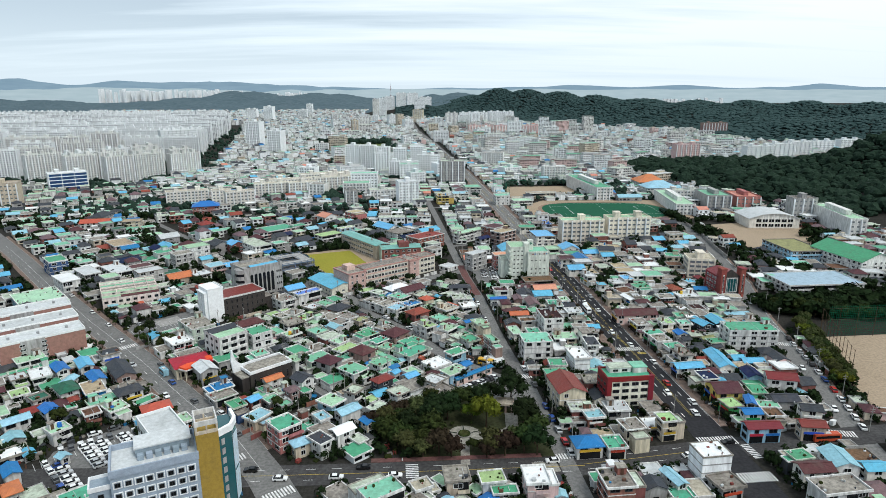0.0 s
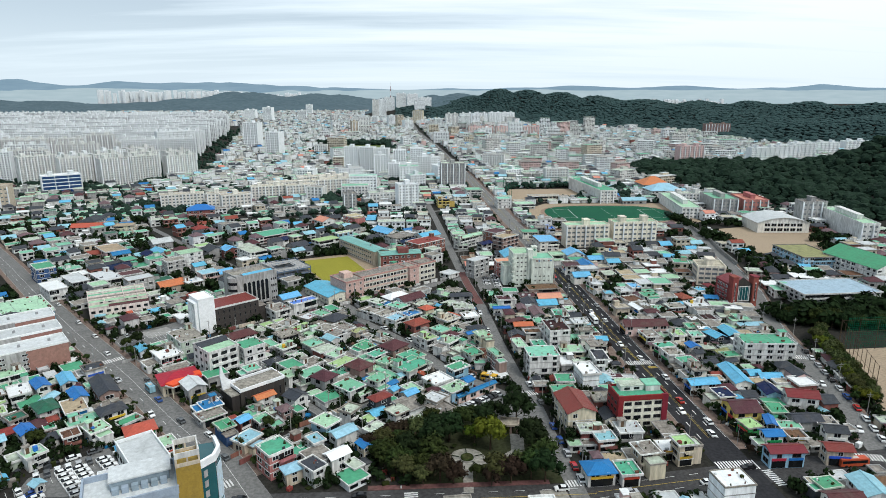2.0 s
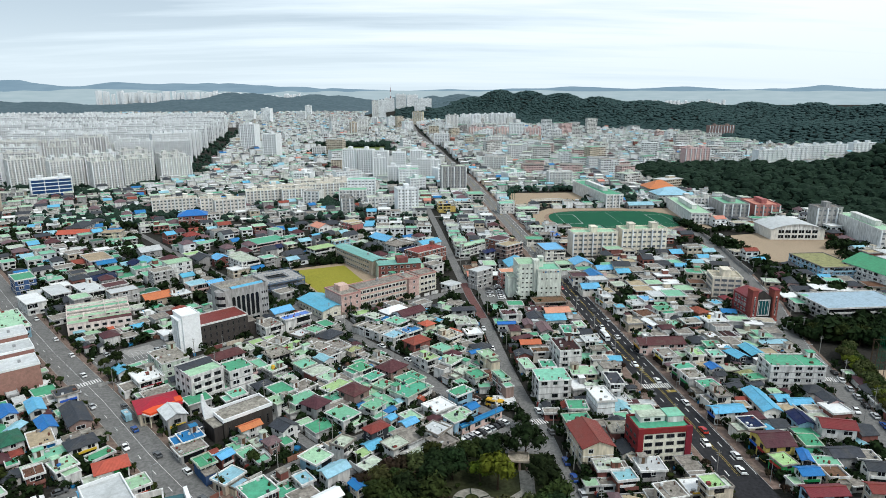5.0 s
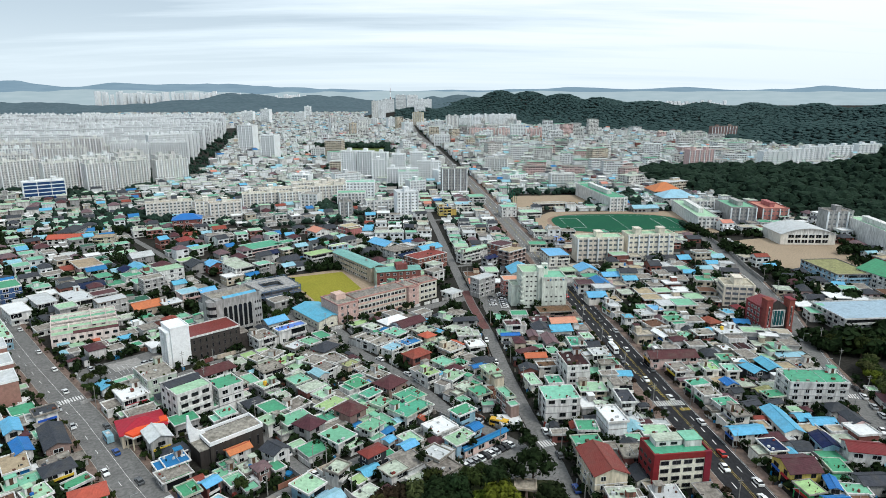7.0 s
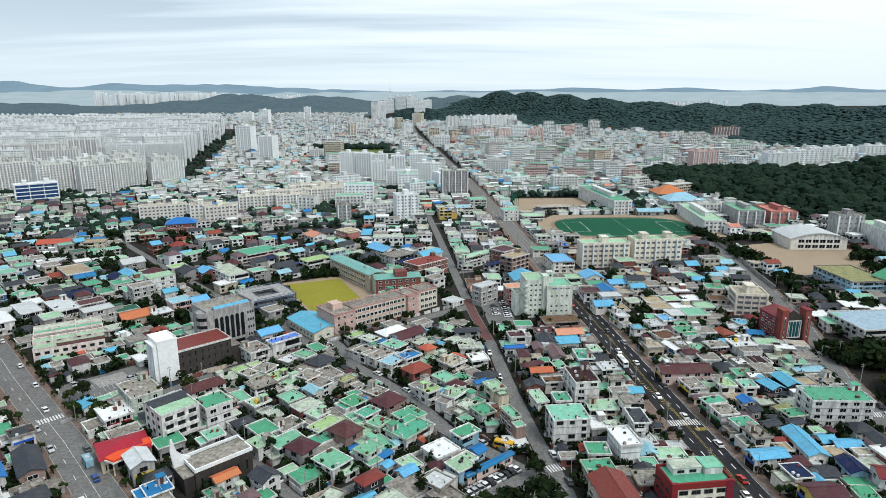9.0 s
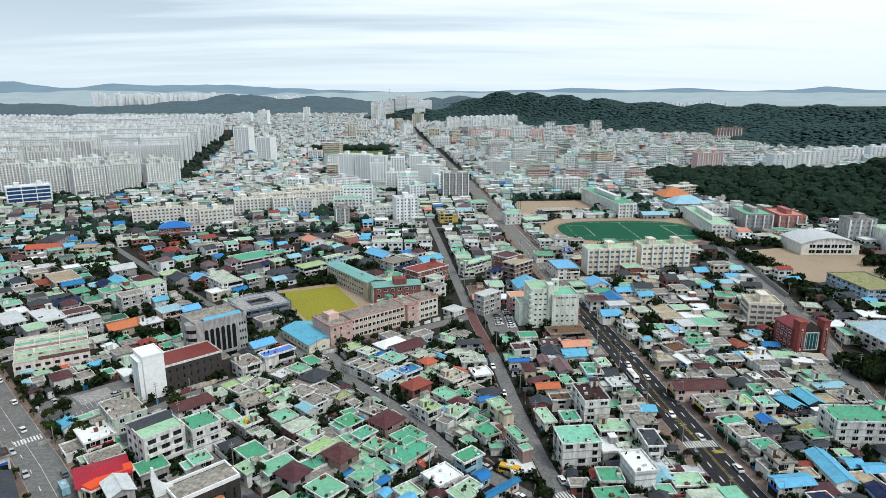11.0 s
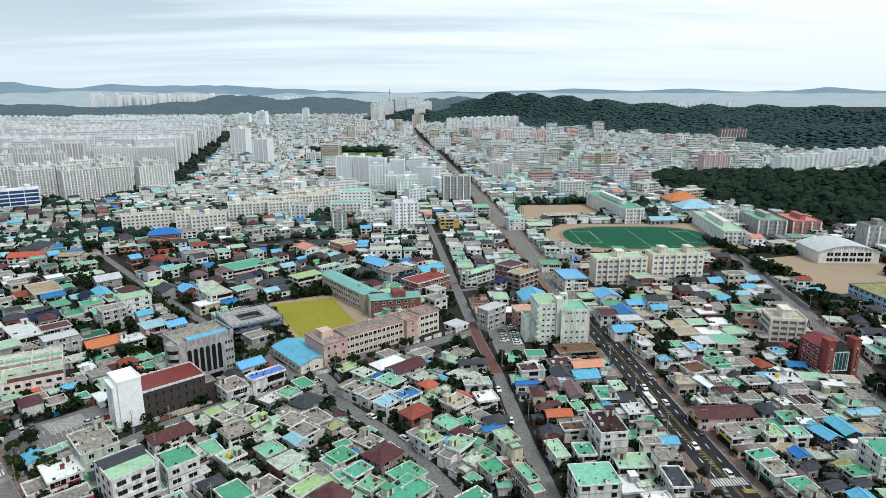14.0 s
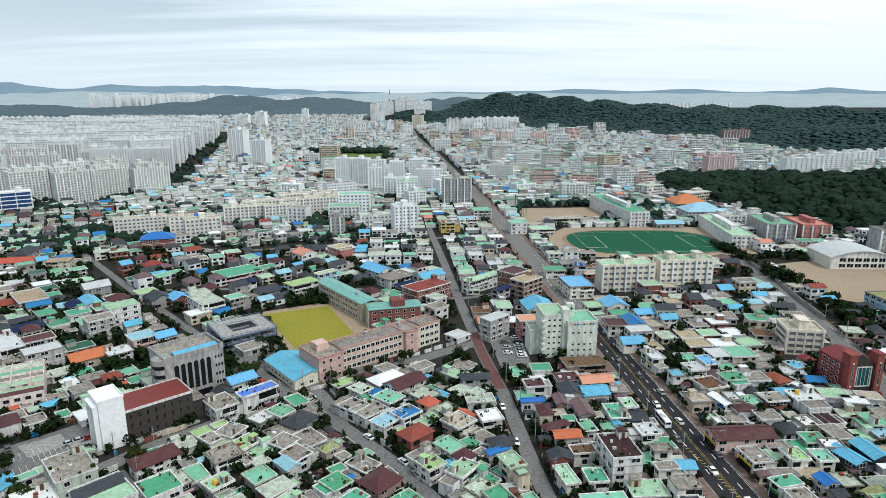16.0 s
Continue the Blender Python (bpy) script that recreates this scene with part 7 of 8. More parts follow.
def joined_house(g, x, y, w, d, h, rot, kind, roof, wall, fine, z0=0.0):
    """One house of the joined town: walls, storey bands, windows, deck and parapet or pitched roof, hut and tank."""
    c, s = math.cos(radians(rot)), math.sin(radians(rot))
    b = Geo()
    wi, ri = NR + WALL_KEYS.index(wall), ROOF_KEYS.index(roof)
    wall_w, wall_d = (w, d) if kind == "F" else (w - 0.8, d - 0.8)
    b.box(-wall_w / 2, wall_w / 2, -wall_d / 2, wall_d / 2, -1, h, wi)
    storeys = max(1, round(h / 3.2))
    if fine:
        for st in range(storeys):
            z = st * h / storeys
            if st:
                b.ring(wall_w + 0.24, wall_d + 0.24, 0.3, z - 0.15, z + 0.1, NR)
            for turn in (0, 90 if x < 0 else 270):
                span, off = (wall_w, wall_d / 2) if turn == 0 else (wall_d, wall_w / 2)
                n = max(1, int(span / 3.4))
                for q in range(n):
                    if rng.random() < 0.12:
                        continue
                    a, e = (q - (n - 1) / 2) * span / n, rng.choice((0.8, 1.1, 1.4))
                    cc = [(a - e, -off - 0.03, z + 0.8), (a + e, -off - 0.03, z + 0.8), (a + e, -off - 0.03, z + 2.25), (a - e, -off - 0.03, z + 2.25)]
                    if turn == 90:
                        cc = [(-yy, xx, zz) for xx, yy, zz in cc]
                    elif turn == 270:
                        cc = [(yy, -xx, zz) for xx, yy, zz in cc]
                    b.add(cc, [(0, 1, 2, 3)], NR + NW)
    if kind == "F":
        b.ring(w + 1.0, d + 1.0, 0.3, h - 0.2, h + rng.choice((0.2, 0.35, 0.5)), NR + rng.choice((0, 0, 0, 1)))
        b.box(-w / 2 - 0.2, w / 2 + 0.2, -d / 2 - 0.2, d / 2 + 0.2, h - 0.1, h + 0.06, ri)
        if min(w, d) > 5.5 and rng.random() < 0.28:
            e = rng.choice((-1, 1))
            x0, x1 = sorted((e * 0.08 * w, e * 0.42 * w))
            b.box(x0, x1, 0.06 * d, 0.40 * d, h, h + 2.4, wi)
            b.box(x0 - 0.2, x1 + 0.2, 0.06 * d - 0.2, 0.40 * d + 0.2, h + 2.4, h + 2.6, ri, True)
            if fine and rng.random() < 0.05:
                b.tube(-0.25 * w * e, -0.1 * d, h, h + 1.6, 0.75, 0.6, 8, NR + NW + rng.choice((2, 2, 3)))
    elif kind == "G":
        b.gable(w, d, h, d * 0.2, 0.2, ri)
        for e in (-1, 1):
            b.add([(e * wall_w / 2, -wall_d / 2, h), (e * wall_w / 2, wall_d / 2, h), (e * wall_w / 2, 0, h + d * 0.19)], [(0, 1, 2) if e > 0 else (1, 0, 2)], wi)
    else:
        b.hip(w, d, h, d * 0.27, 0.2, ri)
    o = len(g.v)
    g.v += [(x + c * p - s * q, y + s * p + c * q, z0 + r) for p, q, r in b.v]
    g.f += [tuple(i + o for i in f) for f in b.f]
    g.m += b.m


estate = Geo()
for x, y, w, d, h, turn in FAR_SLABS:
    b = Geo().box(-w / 2, w / 2, -d / 2, d / 2, -1, h, 0).ring(w + 0.4, d + 0.4, 0.4, h - 0.3, h + 1, 0)
    for k in range(max(2, int(w / 13))):
        lx = (k + 0.5) / max(2, int(w / 13)) - 0.5
        b.box(lx * w - 2.2, lx * w + 2.2, -3, 3, h, h + 4.6, 0)
    for k in range(int(w / 6.4) + 1):
        b.box(-w / 2 + 6.4 * k, -w / 2 + 6.4 * k + 0.9, -d / 2 - 1.1, -d / 2, 0, h, 0)
    for st in range(14):
        z = st * h / 14 + 1
        for k in range(int(w / 3.2)):
            a = -w / 2 + 1.8 + 3.2 * k
            b.add([(a - 0.8, -d / 2 - 0.05, z), (a + 0.8, -d / 2 - 0.05, z), (a + 0.8, -d / 2 - 0.05, z + 1.4), (a - 0.8, -d / 2 - 0.05, z + 1.4)], [(0, 1, 2, 3)], 1)
    c, s, o = math.cos(radians(turn)), math.sin(radians(turn)), len(estate.v)
    estate.v += [(x + c * p - s * q, y + s * p + c * q, r) for p, q, r in b.v]
    estate.f += [tuple(i + o for i in f) for f in b.f]
    estate.m += b.m
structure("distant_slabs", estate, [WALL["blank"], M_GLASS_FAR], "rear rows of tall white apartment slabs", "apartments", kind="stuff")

sheds, single = Geo(), 0
for k in range(5000):
    x, y = rng.uniform(-175, 175), rng.uniform(125, 345)
    if k < 2500:
        w, d = rng.uniform(6, 10), rng.uniform(5.5, 8)
    else:
        w, d = rng.uniform(3.2, 5.5), rng.uniform(2.8, 4.2)
    r = 0.5 * math.sqrt(w * d)
    if in_plot(x, y, r) or not clear_of_roads(x, y, r + 0.3) or near_taken(x, y, r):
        continue
    kind, roof, wall = pick_style(False, x > 25)
    hold(x, y, r)
    if r > 3.0 and y < 262 and single < 80:
        single += 1
        house(x, y, w, d, rng.choice((2.8, 3.0, 5.2)), round(heading(x, y) + rng.uniform(-3, 3)), kind, roof, "white" if wall == "blank" else wall)
        continue
    joined_house(sheds, x, y, w, d, rng.choice((2.5, 2.7, 3.0, 4.6)) if r > 3 else rng.choice((2.4, 2.7, 3.0)), heading(x, y) + rng.choice((0, 90)) + rng.uniform(-3, 3), kind, roof, wall, True)
structure("back_houses", sheds, TOWN_MATS, "small back houses and sheds between the larger houses", "houses", kind="stuff")

far = []
for zone in (42, 28, 4, -10):
    c, s = math.cos(radians(zone)), math.sin(radians(zone))
    for u in range(-75, 240):
        for v in range(-60, 240):
            # pairs of rows back to back, with a lane after every second row
            pu, pv = u * 11.6, v * 11.8 + (v // 2) * 4.0
            x, y = c * pu - s * pv, s * pu + c * pv
            if y < 335 and -170 < x < 165 or y < 120 or y > 3050 or y > 2100 and not -1500 < x < 520:
                continue
            if y < 335 and not (-420 < x < 172):
                continue
            lim = 0.72 * (y + 40) + 60
            if abs(x) > lim or 770 < y < 2000 and x < estate_edge(y) + 22:
                continue
            if x > 185 and 230 < y < 300 or heading(x, y) != zone or in_plot(x, y, 5):
                continue
            x, y = x + rng.uniform(-1.2, 1.2), y + rng.uniform(-1.2, 1.2)
            w, d = rng.uniform(7.5, 11.4), rng.uniform(7.5, 11.0)
            if height(x, y) > 4 or rng.random() < (0.18 if x < -60 and y < 760 else 0.09):
                continue
            r = 0.5 * math.sqrt(w * d)
            if not clear_of_roads(x, y, r) or near_taken(x, y, r * 0.92):
                continue
            hold(x, y, r)
            far.append((y + abs(x) * 0.3, x, y, w, d, zone))
far.sort()
town = Geo()
for _, x, y, w, d, zone in far:
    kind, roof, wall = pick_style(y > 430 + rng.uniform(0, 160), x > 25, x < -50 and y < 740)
    h = rng.choice((2.7, 2.8, 2.9, 3.0, 3.2, 5.0, 5.4, 7.0)) if y < 760 else rng.choice((3.0, 3.2, 5.4, 5.8, 6, 8.8)) if y < 1000 else 3.2 if 1060 < y < 1180 and -250 < x < -40 else rng.choice((3.5, 5.5, 6.5, 9.6, 12.8))
    joined_house(town, x, y, w, d, h, zone + rng.uniform(-3, 3), kind, roof, wall, y < 620, max(0, height(x, y) - 1.5))
for x, y, w, d, h, turn in FAR_BLOCKS:
    joined_house(town, x, y, w, d, h, turn, "F", rng.choice(("ltgrey", "pale", "green", "concrete")), rng.choice(("blank", "blank", "blank", "white", "white", "tanw", "pink", "grey")), True)
structure("distant_houses", town, TOWN_MATS, "low town houses with green, grey and blue roofs, farther off", "houses", kind="stuff")

# ---- trees, woods, vehicles, poles and the far distance ----
def icosphere(sub):
    bm = bmesh.new()
    bmesh.ops.create_icosphere(bm, subdivisions=sub, radius=1)
    v = np.array([tuple(p.co) for p in bm.verts])
    f = np.array([[p.index for p in q.verts] for q in bm.faces])
    bm.free()
    return v, f


def canopy(name, places, sub, label, material, category="trees", seed=1):
    """Many crowns joined: x, y, z of the base, radius, height."""
    r = np.random.default_rng(seed)
    bv, bf = icosphere(sub)
    n = len(places)
    p = np.array(places)
    lump = r.uniform(0.72, 1.22, (n, len(bv), 1))
    v = bv[None] * lump
    v = v * np.stack([p[:, 3], p[:, 3], p[:, 4] * 0.5], 1)[:, None, :] + np.stack([p[:, 0], p[:, 1], p[:, 2] + p[:, 4] * 0.5], 1)[:, None, :]
    f = bf[None] + (np.arange(n) * len(bv))[:, None, None]
    me = bpy.data.meshes.new(name)
    me.from_pydata(v.reshape(-1, 3).tolist(), [], f.reshape(-1, 3).tolist())
    me.materials.append(material)
    return tagged(new(name, me), label, category, kind="stuff")


def leafy(name, places, per, label, material, category="trees", seed=1):
    """Crowns made of loose leaf sprays round a dark core: x, y, z, radius, height."""
    r = np.random.default_rng(seed)
    p = np.array(places)
    n = len(p)
    d = r.normal(0, 1, (n, per, 3))
    d[..., 2] += 0.35
    d /= np.linalg.norm(d, axis=2, keepdims=True)
    rad = np.stack([p[:, 3], p[:, 3], p[:, 4] * 0.5], 1)[:, None, :]
    c = np.stack([p[:, 0], p[:, 1], p[:, 2] + p[:, 4] * 0.55], 1)[:, None, :]
    at = c + d * rad * r.uniform(0.45, 1.1, (n, per, 1))
    u = np.cross(d, r.normal(0, 1, (n, per, 3)))
    u /= np.linalg.norm(u, axis=2, keepdims=True) + 1e-6
    w = np.cross(d, u) + d * r.uniform(-0.7, 0.7, (n, per, 1))
    s = (p[:, 3] * 0.42)[:, None, None] * r.uniform(0.6, 1.3, (n, per, 1))
    v = np.stack([at - u * s * 0.7, at + w * s, at + u * s * 0.7, at - w * s], 2).reshape(-1, 3)
    f = np.arange(len(v)).reshape(-1, 4)
    me = bpy.data.meshes.new(name)
    me.from_pydata(v.tolist(), [], f.tolist())
    me.materials.append(material)
    return tagged(new(name, me), label, category, kind="stuff")


trng = np.random.default_rng(5)


def wood(x0, x1, y0, y1, step, radius, least=5.0):
    xs, ys = np.meshgrid(np.arange(x0, x1, step), np.arange(y0, y1, step))
    xs = (xs + trng.uniform(-0.45, 0.45, xs.shape) * step).ravel()
    ys = (ys + trng.uniform(-0.45, 0.45, ys.shape) * step).ravel()
    zs = land(xs, ys)
    ok = zs > least
    out = []
    for x, y, z in zip(xs[ok], ys[ok], zs[ok]):
        if near_taken(x, y, radius * 0.4):
            continue
        rr = radius * trng.uniform(0.7, 1.25)
        if radius > 6:
            out.append((x, y, max(0, z - 1.5), rr * 1.15, rr * trng.uniform(0.75, 1.05)))
        else:
            rr *= trng.uniform(0.75, 1.3)
            out.append((x, y, max(0, z - 2.5), rr, rr * trng.uniform(1.2, 1.9)))
    return out


canopy("near_wood", wood(250, 860, 520, 980, 7.6, 5.2, 2.5), 2, "dense dark green mixed woodland on the near hill", M_FOREST)
canopy("far_wood", wood(-120, 2300, 1150, 3150, 10.5, 7), 1, "dense green woodland on the far ridge, haze mixed into its colour", M_HAZED_FOREST, seed=2)

M_GARDEN = leaf_mat("garden_leaves", (0.016, 0.030, 0.011), (0.006, 0.012, 0.005), 0.15)
# clumps of trees in the town
clumps = []
for cx, cy, rx, ry, n, rr in ((-92, 662, 24, 22, 90, 4.2), (-345, 790, 8, 50, 40, 3.2), (-395, 738, 40, 8, 60, 4), (-470, 775, 60, 10, 60, 4), (-318, 900, 8, 50, 40, 3.2), (-15, 792, 55, 7, 50, 3.8), (-225, 600, 45, 9, 40, 3.5), (-275, 585, 22, 16, 40, 3.6), (-205, 712, 28, 14, 40, 3.4), (-250, 740, 24, 14, 30, 3),
                              (150, 752, 60, 6, 70, 3.6), (210, 700, 14, 46, 60, 3.6), (228, 470, 8, 40, 50, 3.2), (225, 400, 10, 30, 40, 3.2), (240, 372, 14, 10, 30, 3.2), (212, 300, 26, 14, 90, 4.4), (245, 300, 26, 20, 80, 4.6),
                              (186, 306, 8, 12, 26, 3.4), (-145, 1345, 75, 16, 120, 6), (-70, 1250, 12, 45, 50, 5), (-110, 1330, 60, 10, 40, 5), (-260, 1360, 40, 20, 50, 5), (-60, 450, 10, 12, 20, 2.8), (-70, 440, 26, 4, 30, 2.6), (-100, 372, 6, 14, 18, 2.6), (-92, 352, 6, 10, 14, 2.8),
                              (310, 470, 14, 8, 22, 2.8), (300, 445, 6, 14, 18, 2.4), (320, 480, 6, 22, 26, 2.6), (225, 545, 5, 34, 40, 2.8), (150, 664, 44, 5, 30, 2.8), (282, 530, 50, 5, 40, 3.0), (-275, 615, 24, 26, 70, 4.0), (-235, 560, 40, 8, 30, 3.0), (-320, 590, 20, 30, 40, 3.4)):
    for k in range(n):
        a, q = trng.uniform(0, 6.283), math.sqrt(trng.uniform(0, 1))
        x, y = cx + rx * q * math.cos(a), cy + ry * q * math.sin(a)
        s = rr * trng.uniform(0.7, 1.2)
        if not near_taken(x, y, 0.2):
            clumps.append((x, y, max(0.0, height(x, y) - 1.5), s, s * trng.uniform(1.4, 2.0)))
for k in range(9000):
    x, y = trng.uniform(-175, 175), trng.uniform(128, 345)
    s = trng.uniform(0.9, 2.1)
    if in_plot(x, y) or near_taken(x, y, s * 0.12) or not clear_of_roads(x, y, s * 0.6):
        continue
    hold(x, y, s * 0.7)
    clumps.append((x, y, 0, s, s * trng.uniform(1.5, 2.4)))
for k in range(17000):
    y = 330 + 1500 * trng.uniform(0, 1) ** 1.6
    x = trng.uniform(-1, 1) * (0.72 * y + 60)
    s = trng.uniform(1.3, 2.9) * (1 + y / 2500)
    if x > 0 and y < 640 and k % 5 > 1 or near_taken(x, y, s * 0.35) or in_plot(x, y) or not clear_of_roads(x, y, s) or height(x, y) > 3:
        continue
    clumps.append((x, y, 0, s, s * trng.uniform(1.4, 2.1)))
leafy("town_trees", [c for c in clumps if c[1] < 560], 34, "small dark garden trees among the nearer houses", M_GARDEN, seed=6)
canopy("town_trees", [c for c in clumps if c[1] >= 560], 1, "small dark garden and street trees among the houses", M_FOREST, seed=4)

# trees that can be told apart
def tree_stock(seed, high, spread, material, lobes=9, leaves=440, leaf=0.55, look_of="dense dark green"):
    r = random.Random(seed)
    g = Geo().tube(0, 0, 0, high * 0.5, 0.26, 0.14, 7)
    centres = []
    for k in range(lobes):
        a, q = k * 2.4 + r.uniform(-0.4, 0.4), spread * math.sqrt((k + 0.4) / lobes) * 0.8
        c = Vector((q * math.cos(a), q * math.sin(a), high * (0.80 - 0.30 * (q / spread) ** 2) + r.uniform(-0.06, 0.06) * high))
        centres.append((c, spread * r.uniform(0.34, 0.5)))
        if k % 2 == 0:
            s = Vector((0, 0, high * r.uniform(0.25, 0.42)))
            for i in range(4):
                p, q2 = s.lerp(c, i / 4), s.lerp(c, (i + 1) / 4)
                t0, t1 = 0.12 - 0.025 * i, 0.12 - 0.025 * (i + 1)
                g.add([(p.x - t0, p.y, p.z), (p.x + t0, p.y, p.z), (p.x, p.y + t0, p.z), (q2.x - t1, q2.y, q2.z), (q2.x + t1, q2.y, q2.z), (q2.x, q2.y + t1, q2.z)], [(0, 1, 4, 3), (1, 2, 5, 4), (2, 0, 3, 5)])
    ob = tagged(new("tree", g.mesh("trunk", M_BARK)), f"broad leafy tree with {look_of} crown", "tree", "town trees")
    g = Geo()
    for c, rad in centres:
        bv, bf = ICO
        o = [tuple(c + Vector(p) * rad * r.uniform(0.62, 0.86)) for p in bv]
        g.add(o, [tuple(f) for f in bf])
        for k in range(leaves // lobes):
            d = Vector((r.gauss(0, 1), r.gauss(0, 1), r.gauss(0.25, 1))).normalized()
            p = c + d * rad * r.uniform(0.78, 1.12)
            u = d.orthogonal().normalized()
            u.rotate(Matrix.Rotation(r.uniform(0, 6.28), 3, d))
            w = d.cross(u) + d * r.uniform(-0.6, 0.6)
            s = leaf * r.uniform(0.6, 1.3)
            g.add([tuple(p - u * s * 0.5), tuple(p + w * s), tuple(p + u * s * 0.5), tuple(p - w * s)], [(0, 1, 2, 3)])
    part("crown", g, material, ob)
    return ob


ICO = [x.tolist() for x in icosphere(1)]
STOCK = [tree_stock(1, 9, 4.4, M_LEAF[0]), tree_stock(2, 8, 3.8, M_LEAF[1]), tree_stock(3, 7.5, 3.6, M_LEAF[2], look_of="bright yellow-green"), tree_stock(4, 6, 2.6, M_LEAF[0], 7, 330, 0.48), tree_stock(5, 4.6, 2.0, M_LEAF[1], 6, 240, 0.44), tree_stock(6, 11, 2.2, M_LEAF[0], 8, 330, 0.48), tree_stock(7, 8, 3.6, M_LEAF[3], look_of="dull olive green"), tree_stock(8, 7, 3.6, M_LEAF[4], look_of="dark bronze")]


def plant(k, x, y, s=1.0, z=0.0):
    return copy_thing(STOCK[k], pose(x, y, z, 0, 0, trng.uniform(0, 360)) @ Matrix.Diagonal((s, s, s * trng.uniform(0.9, 1.1), 1)))


# the town park: trees that stand apart round the plaza, then the denser western half
PARK = ((0, 31, 199, 1.15), (0, 34, 187, 1.05), (0, 35, 180, 1.0), (1, 36, 173, 1.1), (0, 35.5, 166.5, 1.05), (1, 31.5, 168.5, 0.9), (2, 20.5, 184.5, 1.25), (2, 15.5, 188.5, 0.8), (0, 19, 196.5, 1.0), (1, 12, 195.5, 1.0),
        (0, 24, 200.5, 0.8), (0, 2.5, 183.5, 1.1), (1, 1.5, 175, 1.1), (7, 3.5, 167.5, 1.05), (7, 7.6, 166, 0.9), (1, 14.6, 168.6, 0.5), (6, 20.5, 168, 1.0), (7, 25, 166, 1.0), (6, 27.8, 171.5, 0.75), (0, 7, 190, 1.05), (7, 19, 165, 0.7))
for kind, x, y, size in PARK:
    hold(x, y, 3.0)
    plant(kind, x, y, size * 1.2)
for k in range(900):
    x, y = trng.uniform(-22, 3), trng.uniform(164, 204)
    if not in_plot(x, y) or near_taken(x, y, 1.4) or not clear_of_roads(x, y, 1.0):
        continue
    hold(x, y, 3.0)
    plant(int(trng.choice((0, 0, 1, 1, 6, 7))), x, y, trng.uniform(0.8, 1.1))
for k in range(34):
    a = trng.uniform(0, 6.28)
    x, y = 12.5 + 7.6 * math.cos(a), 179.4 + 7.0 * math.sin(a)
    if abs(x - 12.3) > 2.4 and x < 17:
        plant(4, x, y, trng.uniform(0.25, 0.4))
# the row between the eastern street and the practice ground
for k in range(26):
    x, y = 163 + k * 0.72 + trng.uniform(-0.6, 0.6), 212 + k * 2.6
    plant(2 if k % 2 == 0 else 6, x + 3.0, y, trng.uniform(0.7, 0.95))
    plant(6 if k % 2 else 1, x + 6.5, y + 1, trng.uniform(0.7, 0.95))
for k in range(24):
    plant(int(trng.choice((0, 1))), trng.uniform(186, 262), trng.uniform(276, 306), trng.uniform(0.8, 1.2))
# street trees and gardens of the near quarter
for line, off, s0, s1, step in ((MAIN, 8.6, 140, 380, 11), (MAIN, -8.6, 140, 380, 18), (LEFT, 7.2, 85, 300, 13), (LEFT, -7.2, 85, 300, 15)):
    s = s0
    while s < s1:
        x, y, a = along(line, s)
        x, y = x + math.sin(radians(a)) * off, y - math.cos(radians(a)) * off
        if not near_taken(x, y, 0.1):
            bronze = line is MAIN and trng.uniform() < 0.5
            plant(7 if bronze else 4, x, y, trng.uniform(0.32, 0.46) if bronze else trng.uniform(0.55, 0.85), 0.2)
        s += step * trng.uniform(0.7, 1.3)
count = 0
for k in range(6000):
    x, y = trng.uniform(-170, 170), trng.uniform(130, 345)
    s = trng.uniform(0.45, 0.95)
    if count > 45 or in_plot(x, y) or near_taken(x, y, 1.0 * s) or not clear_of_roads(x, y, 0.8):
        continue
    hold(x, y, 1.3 * s)
    plant(int(trng.choice((3, 4, 4, 1, 5))), x, y, s)
    count += 1
for x, y in ((-123, 262), (-120, 259), (-127, 266), (-132, 262), (-122, 256), (-117, 258), (-135, 275), (-138, 271), (-76, 341), (-79, 345), (-74, 344), (22, 205), (33, 219), (-41, 338), (-33, 338), (-26, 344), (-20, 350), (-12, 357)):
    plant(int(trng.choice((0, 1))), x, y, trng.uniform(0.55, 0.8))
for ob in STOCK:
    for o in list(ob.children_recursive) + [ob]:
        bpy.data.objects.remove(o)

# ---- the plaza of the park, and low hedges ----
M_SLABS = mat("plaza_slabs", (0.30, 0.285, 0.25), 0.9, 0.5, 0.5)
g = Geo().tube(12.5, 179.4, 0, 0.16, 5.8, 5.8, 32)
structure("park_plaza", g, M_SLABS, "round pale paved plaza", "pavement")
structure("park_path", strip(((11.9, 161.5), (12.4, 174.2)), -1.5, 1.5, 0, 0.13), M_SLABS, "straight paved path from the street to the plaza", "pavement")
structure("park_path", strip(((17.5, 178.6), (24, 178.2), (29.5, 183), (30.5, 194)), -2.3, 2.3, 0, 0.12), M_SLABS, "pale paved walk between the trees", "pavement")
structure("park_path", strip(((33, 161.9), (41, 162.6)), -0.2, 5.4, 0, 0.11), M_SLABS, "paved corner of the park beside the crossing", "pavement")
ob = thing("flower_bed", pose(12.5, 179.4, 0.16), "round clipped hedge bed in the plaza", "flower bed")
part("rim", Geo().tube(0, 0, 0, 0.35, 2.4, 2.4, 24), M_KERB, ob)
part("hedge", Geo().tube(0, 0, 0.3, 0.7, 2.2, 2.1, 24), M_LEAF[1], ob)
part("lawn", Geo().tube(0, 0, 0.7, 0.76, 1.6, 1.55, 24), M_LEAF[3], ob)
